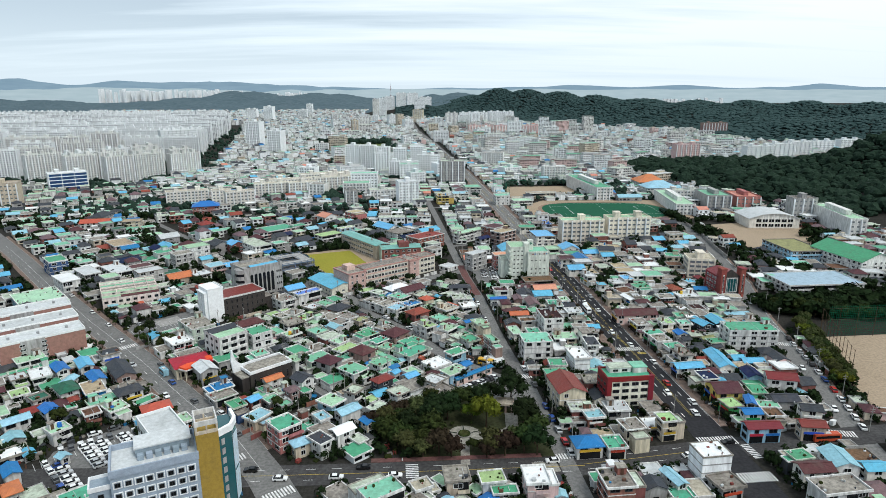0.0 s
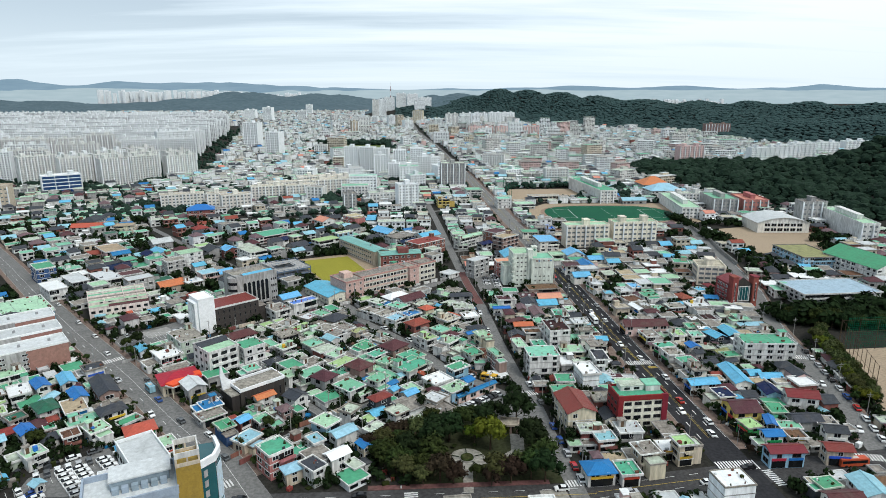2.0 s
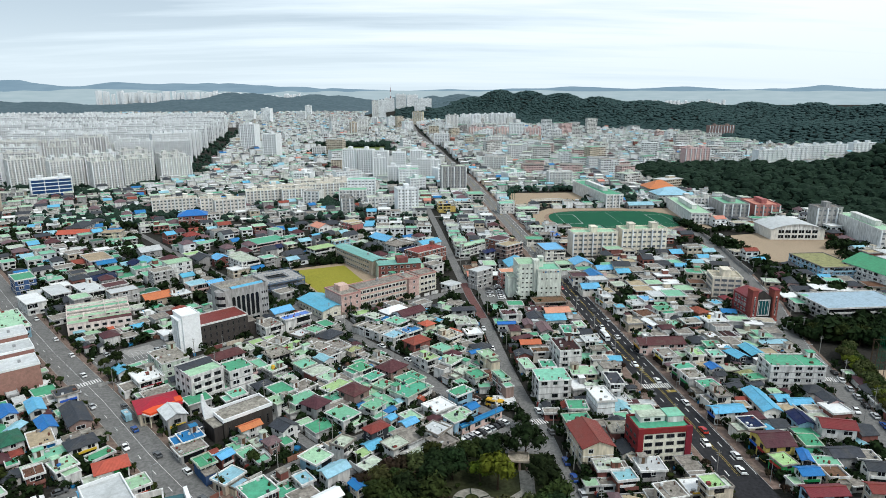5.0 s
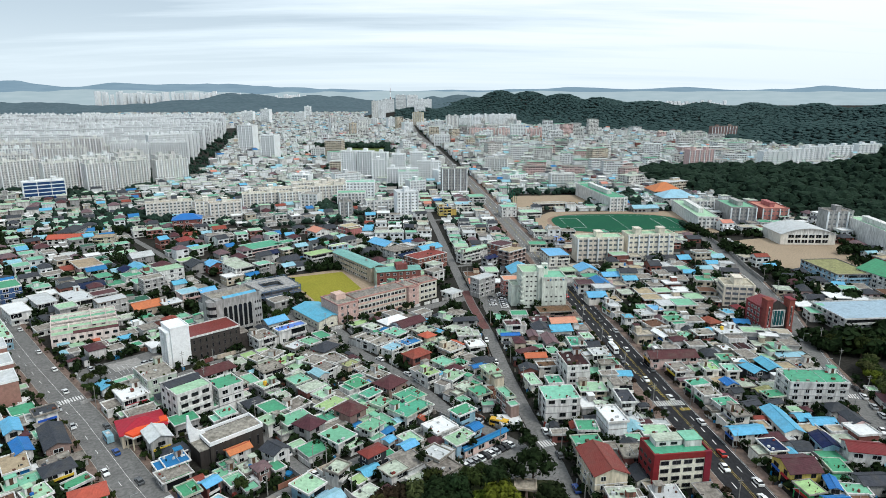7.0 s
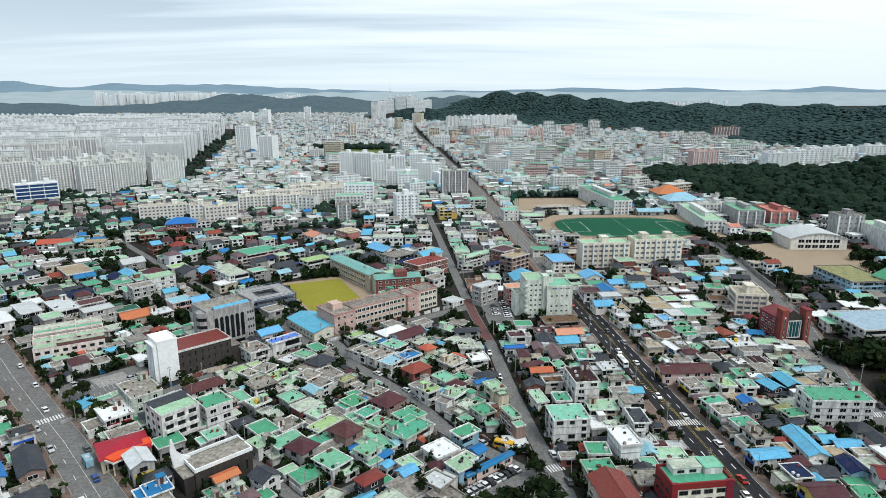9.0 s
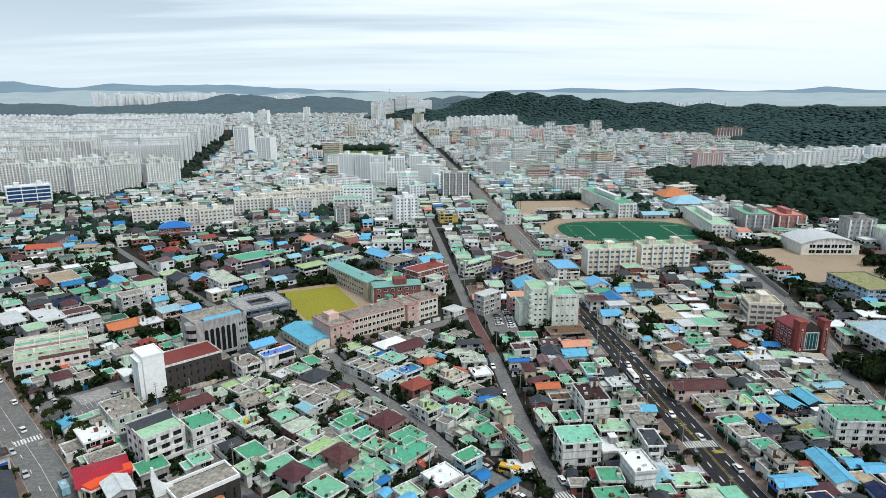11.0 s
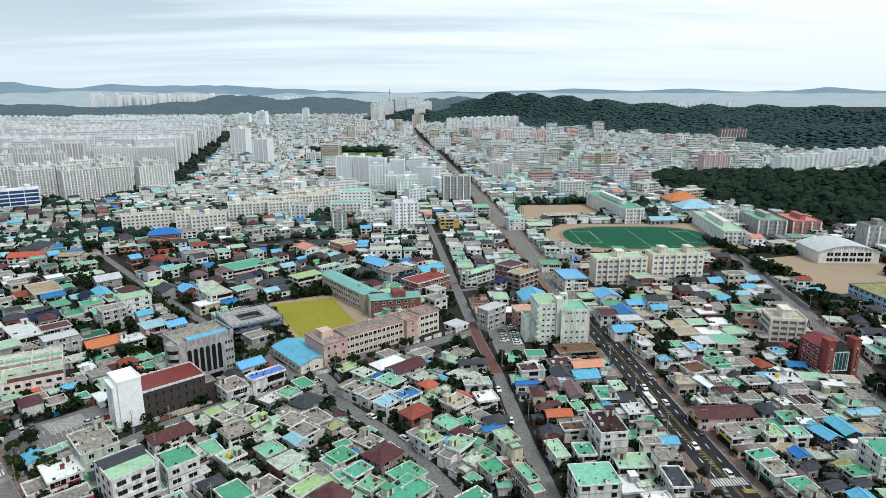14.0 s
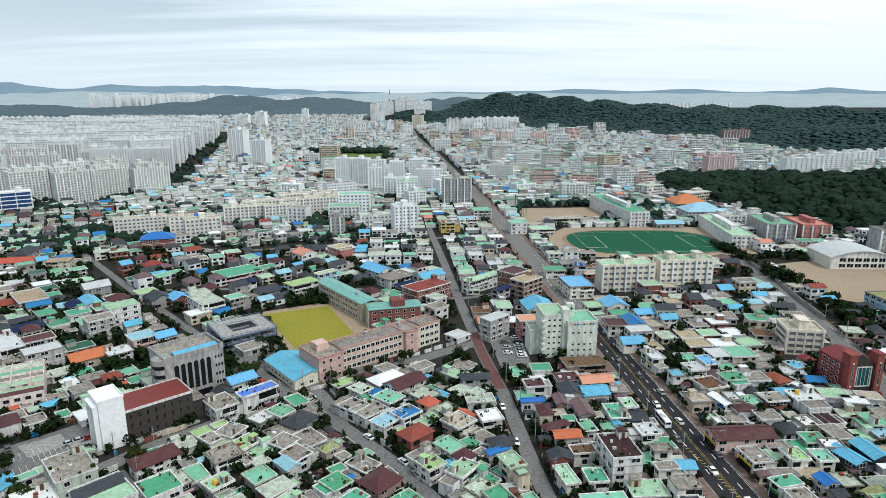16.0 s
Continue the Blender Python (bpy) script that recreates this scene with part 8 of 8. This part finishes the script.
for k in range(5):
    m = pose(12.5, 179.4, 0.17, 0, 0, 20 + 72 * k) @ pose(4.1, 0, 0)
    bench = thing("kerbed_strip", m, "dark planted strip across the plaza paving", "planting", "strips across the plaza")
    part("edge", Geo().box(-1.5, 1.5, -0.22, 0.22, -0.1, 0.16), M_KERB, bench)
    part("planting", Geo().box(-1.42, 1.42, -0.14, 0.14, 0.1, 0.34), M_LEAF[0], bench)
ob = thing("park_pavilion", pose(28.4, 196.4, 0, 0, 0, -8), "weathered grey stone pavilion with open front", "pavilion")
for a, b in ((-2.6, -2.0), (2.6, -2.0), (-2.6, 2.0), (2.6, 2.0), (0.4, -2.0)):
    part("pillar", Geo().box(a - 0.35, a + 0.35, b - 0.35, b + 0.35, 0, 3.0), WALL["brownw"], ob)
part("back_wall", Geo().box(-2.4, 2.4, 1.8, 2.1, 0, 3.0), WALL["dark"], ob)
part("roof_slab", Geo().box(-3.3, 3.3, -2.7, 2.7, 3.0, 3.4, 0, True), ROOF["beige"], ob)
part("roof_rim", Geo().ring(6.7, 5.5, 0.4, 3.2, 3.8), WALL["tanw"], ob)

# ---- pots, crates, pipes and cooling units on the roofs, and odds and ends in the yards ----
krng = random.Random(21)
junk = Geo()
JUNK_MATS = [ROOF["white"], ROOF["brown"], ROOF["slate"], ROOF["ltgrey"], ROOF["blue"], M_LEAF[1], ROOF["brick"], ROOF["concrete"]]


def bit(m, a, b, z, s, hh, mi):
    if krng.random() < 0.3:
        g = Geo().tube(a, b, z, z + hh, s * 0.8, s * 0.6, 6, mi)
    else:
        q = krng.uniform(0.4, 1.0)
        g = Geo().box(a - s, a + s, b - s * q, b + s * q, z, z + hh, mi)
    o = len(junk.v)
    junk.v += [tuple(m @ Vector(p)) for p in g.v]
    junk.f += [tuple(i + o for i in f) for f in g.f]
    junk.m += g.m


for m, hw, hd, z in CLUTTER:
    for k in range(int(3 + hw * hd * 0.35)):
        # most of it stands along the edges
        a, b = krng.uniform(-hw, hw), krng.uniform(-hd, hd)
        if krng.random() < 0.65:
            if krng.random() < 0.5:
                a = math.copysign(hw, a)
            else:
                b = math.copysign(hd, b)
        s = krng.choice((0.15, 0.2, 0.3, 0.4, 0.6))
        bit(m, a, b, z, s, krng.uniform(0.25, 0.9), krng.choice((0, 1, 1, 2, 2, 3, 3, 5, 5, 5, 6, 7)))
    if krng.random() < 0.3:
        # a clothes line or pipe run across the deck
        a = krng.uniform(-hw, hw)
        g = Geo().box(a - 0.05, a + 0.05, -hd, hd, z + 0.2, z + 0.32, 3, True)
        o = len(junk.v)
        junk.v += [tuple(m @ Vector(p)) for p in g.v]
        junk.f += [tuple(i + o for i in f) for f in g.f]
        junk.m += g.m
flat = Matrix.Identity(4)
for k in range(9000):
    x, y = krng.uniform(-170, 172), krng.uniform(130, 345)
    s = krng.choice((0.2, 0.3, 0.5, 0.8, 1.1))
    if in_plot(x, y) or near_taken(x, y, s * 0.5) or not clear_of_roads(x, y, s):
        continue
    bit(pose(x, y, 0, 0, 0, krng.uniform(0, 90)), 0, 0, 0, s, krng.uniform(0.4, 1.8), krng.choice((0, 1, 2, 2, 3, 4, 5, 5, 6, 7, 7)))
structure("roof_and_yard_clutter", junk, JUNK_MATS, "pots, crates, pipes and cooling units on roofs and in yards", "clutter", kind="stuff")

# ---- garden walls along the lanes ----
for line, off in ((DIAG, 4.3), (DIAG, -4.3), (ALLEY, 2.7), (ALLEY, -2.7), (PARKST, 2.7), (PARKST, -2.7), (HALLST, 4.2), (HALLST, -4.2), (NARROW, -4.2)):
    s, end = 3.0, min(length(line), 200)
    while s < end - 8:
        run = trng.uniform(4, 9)
        a, b = along(line, s), along(line, s + run)
        (x0, y0, h0), (x1, y1, _) = a, b
        nx, ny = math.sin(radians(h0)) * off, -math.cos(radians(h0)) * off
        x0, y0, x1, y1 = x0 + nx, y0 + ny, x1 + nx, y1 + ny
        if not (in_plot(x0, y0) or in_plot(x1, y1) or y0 < 165) and not near_taken((x0 + x1) / 2, (y0 + y1) / 2, 0.0) and trng.uniform() < 0.8:
            hh = trng.uniform(1.5, 2.1)
            ob = structure("garden_wall", strip(((x0, y0), (x1, y1)), -0.1, 0.1, 0, hh), WALL[str(trng.choice(("white", "grey", "brick", "tanw", "white")))], "rendered garden wall along the lane", "wall")
        s += run + trng.uniform(1.0, 3.5)

# lines of the pitch
g = Geo()
for x0, x1, y0, y1 in ((122, 222, 552, 552.2), (122, 222, 619.8, 620), (122, 122.2, 552, 620), (221.8, 222, 552, 620), (171.9, 172.1, 552, 620), (122, 138, 566, 566.4), (122, 138, 606, 606.4), (137.6, 138, 566, 606), (206, 222, 566, 566.4), (206, 222, 606, 606.4), (206, 206.4, 566, 606)):
    g.add([(x0, y0, 0.16), (x1, y0, 0.16), (x1, y1, 0.16), (x0, y1, 0.16)], [(0, 1, 2, 3)])
structure("pitch_marking", g, M_PAINT, "white lines of the football pitch", "marking")

# bays of the car parks
bays = Geo()
for x0, y0, x1, y1, n, turn in ((-146, 276, -131, 290, 12, 130), (-141, 268, -130, 278, 9, 130), (-131, 283, -121, 292, 9, 130), (10, 209.8, 28.3, 223.8, 11, 130), (-124, 163, -106, 181, 14, 130), (42, 356, 41, 385, 11, 5)):
    for k in range(n):
        t = k / (n - 1)
        m = pose(x0 + t * (x1 - x0), y0 + t * (y1 - y0), 0.09, 0, 0, turn)
        bays.add([tuple(m @ Vector(c)) for c in ((-2.4, -0.07, 0), (2.4, -0.07, 0), (2.4, 0.07, 0), (-2.4, 0.07, 0))], [(0, 1, 2, 3)])
structure("bay_marking", bays, M_PAINT, "white parking bay lines, worn", "marking", kind="stuff")
plot("forecourt", ((-133, 284), (-124, 292), (-131, 299), (-141, 291)), 0.085, M_KERB, "pale concrete forecourt pad", claimed=False)

# ---- vehicles ----
CARPAINT = {k: mat("car_paint_" + k, c, 0.25, 0.04, vary=0.05) for k, c in (("white", (0.75, 0.75, 0.74)), ("silver", (0.42, 0.43, 0.44)), ("black", (0.012, 0.012, 0.014)), ("grey", (0.10, 0.105, 0.11)), ("red", (0.4, 0.02, 0.02)), ("blue", (0.03, 0.08, 0.28)))}
WHEEL = Geo()
nw = 10
WHEEL.add([(0.31 * math.cos(6.2832 * k / nw), y, 0.31 + 0.31 * math.sin(6.2832 * k / nw)) for y in (-0.1, 0.1) for k in range(nw)], [tuple(range(nw)), tuple(range(2 * nw - 1, nw - 1, -1))] + [((k + 1) % nw, k, nw + k, nw + (k + 1) % nw) for k in range(nw)])
WHEEL = WHEEL.mesh("wheel", M_TYRE)


def profile(pts, half, top_in=0.0, z_in=99):
    """A side outline along x, pulled into a body of that half-width."""
    g, n = Geo(), len(pts)
    v = [(x, -(half - (top_in if z > z_in else 0)), z) for x, z in pts] + [(x, half - (top_in if z > z_in else 0), z) for x, z in pts]
    return g.add(v, [tuple(range(n)), tuple(range(2 * n - 1, n - 1, -1))] + [((k + 1) % n, k, n + k, n + (k + 1) % n) for k in range(n)])


CAR_BODY = profile([(-2.2, 0.3), (2.2, 0.3), (2.25, 0.65), (2.1, 0.85), (1.1, 0.98), (-1.9, 1.02), (-2.22, 0.9)], 0.88)
CAR_CAB = profile([(1.05, 0.96), (0.35, 1.42), (-1.2, 1.44), (-1.95, 1.0)], 0.82, 0.14, 1.2)
CAR_ROOF = profile([(0.32, 1.41), (0.25, 1.47), (-1.1, 1.49), (-1.22, 1.43)], 0.70)
VAN_BODY = profile([(-2.4, 0.35), (2.3, 0.35), (2.35, 0.9), (1.9, 1.15), (1.4, 1.9), (-2.4, 1.95)], 0.92)
MESHES = {}
for k, m in CARPAINT.items():
    MESHES[k] = (CAR_BODY.mesh("body", m), CAR_ROOF.mesh("roof", m), VAN_BODY.mesh("body", m))
g = Geo().box(-2.1, 2.1, -0.78, 0.78, 0.16, 0.34, 0, True)
for x in (-1.35, 1.4):
    for y in (-0.8, 0.8):
        g.add([(x + 0.31 * math.cos(6.2832 * k / nw), y + e, 0.31 + 0.31 * math.sin(6.2832 * k / nw)) for e in (-0.1, 0.1) for k in range(nw)], [tuple(range(nw)), tuple(range(2 * nw - 1, nw - 1, -1))] + [((k + 1) % nw, k, nw + k, nw + (k + 1) % nw) for k in range(nw)])
CHASSIS = g.mesh("chassis", M_TYRE)
CAB = CAR_CAB.mesh("cabin_glass", M_GLASS)
CAR_PROTO = {}
for k in CARPAINT:
    ob = thing("car", pose(0, -520, 0), f"{k} saloon car on the asphalt", "car", "cars")
    part("body", MESHES[k][0], None, ob)
    part("cabin_glass", CAB, None, ob)
    part("roof", MESHES[k][1], None, ob)
    part("chassis", CHASSIS, None, ob)
    CAR_PROTO[k] = ob
crng = random.Random(9)


def car(x, y, turn, colour=None, z=0.09):
    colour = colour or crng.choices(("white", "silver", "black", "grey", "red", "blue"), (46, 16, 16, 14, 4, 4))[0]
    return copy_thing(CAR_PROTO[colour], pose(x, y, z, 0, 0, turn))


def park_row(x0, y0, x1, y1, n, turn, skip=0.12):
    for k in range(n):
        if crng.random() > skip:
            t = k / max(1, n - 1)
            car(x0 + t * (x1 - x0), y0 + t * (y1 - y0), turn + crng.uniform(-2, 2))


park_row(11.2, 211.0, 26.8, 223.0, 10, 130, 0.0)
for a, b, c, d, n, turn in ((-120.5, 172.0, -108.6, 180.2, 6, 125), (-113.6, 174.1, -103.4, 163.4, 6, 42), (-109.4, 176.2, -100.0, 166.2, 6, 42), (-104.4, 181.0, -96.6, 173.4, 5, 42), (-100.4, 184.4, -96.4, 179.8, 3, 42),
                            (-121.6, 164.6, -109.4, 152.0, 4, 134), (-116.4, 163.6, -105.4, 152.0, 6, 42), (-119.6, 178.6, -109.6, 185.6, 3, 36), (-135.4, 178.0, -126, 166.6, 4, 130)):
    park_row(a, b, c, d, n, turn, 0.06)
for args in ((-124, 292, -119, 296, 3, 42), (-147, 284, -143, 289, 3, 130), (42.0, 358, 42.0, 384, 9, 5), (36, 362, 36, 378, 6, 5)):
    park_row(*args)
for line, off, spots in ((NARROW, 2.6, (57, 63.5, 71, 79, 88, 106, 121)), (NARROW, -2.6, (180, 205, 232)), (RIGHT, 3.2, (52, 59, 66, 73, 81, 90, 97, 105, 112, 119, 127, 134)), (RIGHT, -2.0, (64, 100, 150, 186)),
                         (MAIN, 1.6, (152, 176, 215, 262, 300)), (MAIN, 4.6, (160, 196, 240, 285, 330)), (MAIN, -1.6, (168, 231, 275, 318, 360)), (MAIN, -4.7, (205, 250, 340)), (LEFT, 1.6, (95, 128, 150, 210)), (LEFT, -4.6, (88, 140, 178, 196)), (LEFT, 4.4, (112, 170, 236, 262, 300)),
                         (DIAG, 2.6, (22, 30, 62, 70, 90)), (FRONT, 2.4, (215, 232, 250, 320, 345)), (FRONT, -2.4, (205, 240, 300, 362)), (PARKST, 1.3, (24, 40)), (ALLEY, 1.3, (24, 58))):
    for s in spots:
        x, y, a = along(line, s)
        car(x + math.sin(radians(a)) * off, y - math.cos(radians(a)) * off, a + (180 if off < 0 else 0), z=0.13)
for ob in CAR_PROTO.values():
    for o in list(ob.children_recursive) + [ob]:
        bpy.data.objects.remove(o)


def bus(x, y, turn, m, label, size=1.0):
    ob = thing("bus", pose(x, y, 0.13, 0, 0, turn) @ Matrix.Diagonal((size, 0.92, 0.95, 1)), label, "bus")
    part("body", profile([(-4.5, 0.4), (4.5, 0.4), (4.55, 1.4), (4.35, 2.9), (4.1, 3.05), (-4.4, 3.05), (-4.5, 2.9)], 1.2), m, ob)
    for s in (-1, 1):
        part("window_strip", Geo().box(-4.2, 3.9, s * 1.2 - 0.02, s * 1.2 + 0.02, 1.5, 2.5, 0, True), M_GLASS, ob)
    part("windscreen", Geo().box(4.38, 4.5, -1.0, 1.0, 1.4, 2.6, 0, True), M_GLASS, ob)
    part("roof_unit", Geo().box(-1.5, 1.2, -0.6, 0.6, 3.05, 3.3), WALL["white"], ob)
    for a in (-2.8, 2.9):
        for b in (-1.1, 1.1):
            part("wheel", WHEEL, None, ob, pose(a, b, 0) @ Matrix.Diagonal((1.5, 1.5, 1.5, 1)))


bus(25.0, 235.5, -25, M_TANK["yellow"], "small yellow school bus at the kerb", 0.75)
x, y, a = along(MAIN, 262)
bus(x - 4.5, y, a + 180, WALL["blank"], "white city bus with red front", 1.0)
x, y, a = along(LEFT, 160)
bus(x + 1.5, y + 1.6, a, WALL["sky"], "small white and blue minibus", 0.6)
bus(134.6, 172.6, 4, mat("bus_red", (0.42, 0.055, 0.03), 0.45, 0.15), "orange-red city bus with pale roof unit", 1.05)

# ---- poles, wires and netting ----
LAMP = Geo().tube(0, 0, 0, 8.5, 0.10, 0.06, 6)
LAMP.box(-0.05, 1.9, -0.05, 0.05, 8.4, 8.5, 0, True).box(1.4, 2.1, -0.14, 0.14, 8.36, 8.44, 0, True)
LAMP = LAMP.mesh("street_lamp", M_POLE)
POLE = Geo().tube(0, 0, 0, 9.5, 0.16, 0.10, 6).box(-0.9, 0.9, -0.05, 0.05, 8.6, 8.75, 0, True).box(-0.7, 0.7, -0.05, 0.05, 7.8, 7.92, 0, True)
POLE = POLE.mesh("utility_pole", mat("concrete_pole", (0.30, 0.29, 0.27), 0.9, 0.3))
for line, off, s0, s1, step in ((MAIN, 7.0, 145, 620, 32), (LEFT, -6.6, 80, 420, 30), (RIGHT, -4.6, 60, 300, 28)):
    s = s0
    while s < s1:
        x, y, a = along(line, s)
        ob = new("street_lamp", LAMP)
        ob.matrix_basis = pose(x + math.sin(radians(a)) * off, y - math.cos(radians(a)) * off, 0.2, 0, 0, a + (90 if off > 0 else -90))
        tagged(ob, "slim grey steel street lamp on the pavement", "street lamp", "street lamps")
        s += step
for line, off, s0, s1, step in ((NARROW, 3.9, 60, 420, 24), (DIAG, -4.1, 6, 140, 22), (ALLEY, -2.6, 6, 105, 20), (PARKST, 2.7, 6, 150, 20), (HALLST, 3.9, 6, 180, 24), (MAIN, -7.4, 150, 500, 30), (RIGHT, 4.6, 50, 300, 26)):
    s = s0
    while s < s1:
        x, y, a = along(line, s)
        ob = new("utility_pole", POLE)
        ob.matrix_basis = pose(x + math.sin(radians(a)) * off, y - math.cos(radians(a)) * off, 0.0, 0, 0, a + 90)
        tagged(ob, "concrete utility pole with crossarms", "utility pole", "utility poles")
        s += step
ob = thing("ball_net", pose(0, 0, 0), "tall steel poles with green netting round the practice ground", "net")
for k in range(11):
    t = k / 10
    part("net_pole", Geo().tube(170 + 17 * t, 214 + 48 * t, 0, 15, 0.14, 0.1, 6), M_BARK, ob)
for k in range(7):
    part("net_pole", Geo().tube(187 + 9 * k, 262.5 + 0.5 * k, 0, 15, 0.14, 0.1, 6), M_BARK, ob)
for z in (4, 9, 14.6):
    part("net_cable", strip(((170, 214), (187, 262), (241, 266)), -0.05, 0.05, z, z + 0.1), M_BARK, ob)
g = Geo()
for k in range(46):
    g.box(192 + 0.95 * k, 192 + 0.95 * k + 0.10, 265 + 0.06 * k, 265.03 + 0.06 * k, 0, 15, 0)
for j in range(17):
    g.add([(192, 265, 0.9 * j), (235.6, 267.76, 0.9 * j), (235.6, 267.76, 0.9 * j + 0.1), (192, 265, 0.9 * j + 0.1)], [(0, 1, 2, 3)])
part("netting", g, M_NET, ob)
ob = thing("ball_net", pose(0, 0, 0), "green netting on poles beside the sand pitch", "net")
for k in range(12):
    part("net_pole", Geo().tube(90 + 9.5 * k, 744 + 0.6 * k, 0, 14, 0.2, 0.14, 6), M_NET, ob)
for z in (3, 6, 9, 12, 14):
    part("net_cable", strip(((90, 744), (195, 750)), -0.1, 0.1, z, z + 0.2), M_NET, ob)
for k in range(6):
    part("net_pole", Geo().tube(88 + 0.4 * k, 655 + 17 * k, 0, 14, 0.2, 0.14, 6), M_NET, ob)

wall_line = ((203, 405), (207, 434), (216, 480), (219, 520))
structure("retaining_wall", strip(wall_line, 5.2, 5.6, -0.2, 2.6), M_KERB, "pale concrete retaining wall beside the eastern street", "wall")

# ---- the mast and the farthest distance ----
ob = thing("radio_mast", pose(-150, 2660, 30), "slim red and white lattice radio mast", "mast")
for k in range(6):
    part("mast_section", Geo().tube(0, 0, 18 * k, 18 * k + 18, 3.2 - 0.5 * k, 2.7 - 0.5 * k, 6), ROOF["red"] if k % 2 == 0 else WALL["blank"], ob)

g = Geo()
for k in range(46):
    x = -1920 + k * 27 + trng.uniform(-6, 6)
    g.box(x, x + trng.uniform(12, 19), 3820 + trng.uniform(-40, 40), 3865, 20, (94 if x < -1100 else 80) + trng.uniform(-10, 9))
for k in range(22):
    x = 1230 + k * 22
    g.box(x, x + 15, 3700, 3720, 10, 40 + trng.uniform(-6, 14))
structure("distant_estate", g, WALL["blank"], "rows of white apartment towers, very far off", "apartments", kind="stuff")


# air haze on the backdrop, painted as a glowing blue-grey colour
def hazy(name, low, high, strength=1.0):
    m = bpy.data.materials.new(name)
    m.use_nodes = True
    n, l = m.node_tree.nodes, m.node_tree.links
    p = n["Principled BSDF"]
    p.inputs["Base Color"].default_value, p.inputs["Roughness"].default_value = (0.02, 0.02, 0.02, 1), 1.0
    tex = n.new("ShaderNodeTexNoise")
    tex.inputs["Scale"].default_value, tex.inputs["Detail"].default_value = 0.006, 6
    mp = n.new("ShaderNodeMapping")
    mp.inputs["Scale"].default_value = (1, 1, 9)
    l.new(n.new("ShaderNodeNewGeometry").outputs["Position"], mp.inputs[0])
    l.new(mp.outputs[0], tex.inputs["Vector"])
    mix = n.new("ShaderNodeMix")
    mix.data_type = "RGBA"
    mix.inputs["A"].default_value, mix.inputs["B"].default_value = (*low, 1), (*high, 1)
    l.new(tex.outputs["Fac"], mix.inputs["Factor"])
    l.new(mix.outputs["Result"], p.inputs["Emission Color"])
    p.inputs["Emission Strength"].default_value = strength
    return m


def skyline(name, y, heights, base, m, label):
    """A far silhouette: heights at even steps of x, with small bumps."""
    x0, x1 = -4400, 4400
    g, n = Geo(), 240
    top = []
    for k in range(n + 1):
        t = k / n * (len(heights) - 1)
        i = min(int(t), len(heights) - 2)
        f = t - i
        f = f * f * (3 - 2 * f)
        x = x0 + (x1 - x0) * k / n
        top.append((x, heights[i] + f * (heights[i + 1] - heights[i]) + (24.0 if x < -700 else 9.0) * noise.noise((x * 0.0034, y * 0.01, 0)) + (11.0 if x < -700 else 4.0) * noise.noise((x * 0.0085, y * 0.01, 3))))
    g.add([(x, y, base) for x, _ in top] + [(x, y, z) for x, z in top], [(k, k + 1, n + 2 + k, n + 1 + k) for k in range(n)])
    return structure(name, g, m, label, "backdrop")


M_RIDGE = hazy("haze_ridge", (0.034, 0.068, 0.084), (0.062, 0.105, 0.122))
for x0, x1, y0 in ((-3400, 100, 2740), (100, 760, 3130)):
    xs, ys = np.linspace(x0, x1, int((x1 - x0) / 12)), np.linspace(y0, 3760, int((3760 - y0) / 9))
    rough = np.random.default_rng(9).uniform(-3.0, 3.0, (len(ys), len(xs)))
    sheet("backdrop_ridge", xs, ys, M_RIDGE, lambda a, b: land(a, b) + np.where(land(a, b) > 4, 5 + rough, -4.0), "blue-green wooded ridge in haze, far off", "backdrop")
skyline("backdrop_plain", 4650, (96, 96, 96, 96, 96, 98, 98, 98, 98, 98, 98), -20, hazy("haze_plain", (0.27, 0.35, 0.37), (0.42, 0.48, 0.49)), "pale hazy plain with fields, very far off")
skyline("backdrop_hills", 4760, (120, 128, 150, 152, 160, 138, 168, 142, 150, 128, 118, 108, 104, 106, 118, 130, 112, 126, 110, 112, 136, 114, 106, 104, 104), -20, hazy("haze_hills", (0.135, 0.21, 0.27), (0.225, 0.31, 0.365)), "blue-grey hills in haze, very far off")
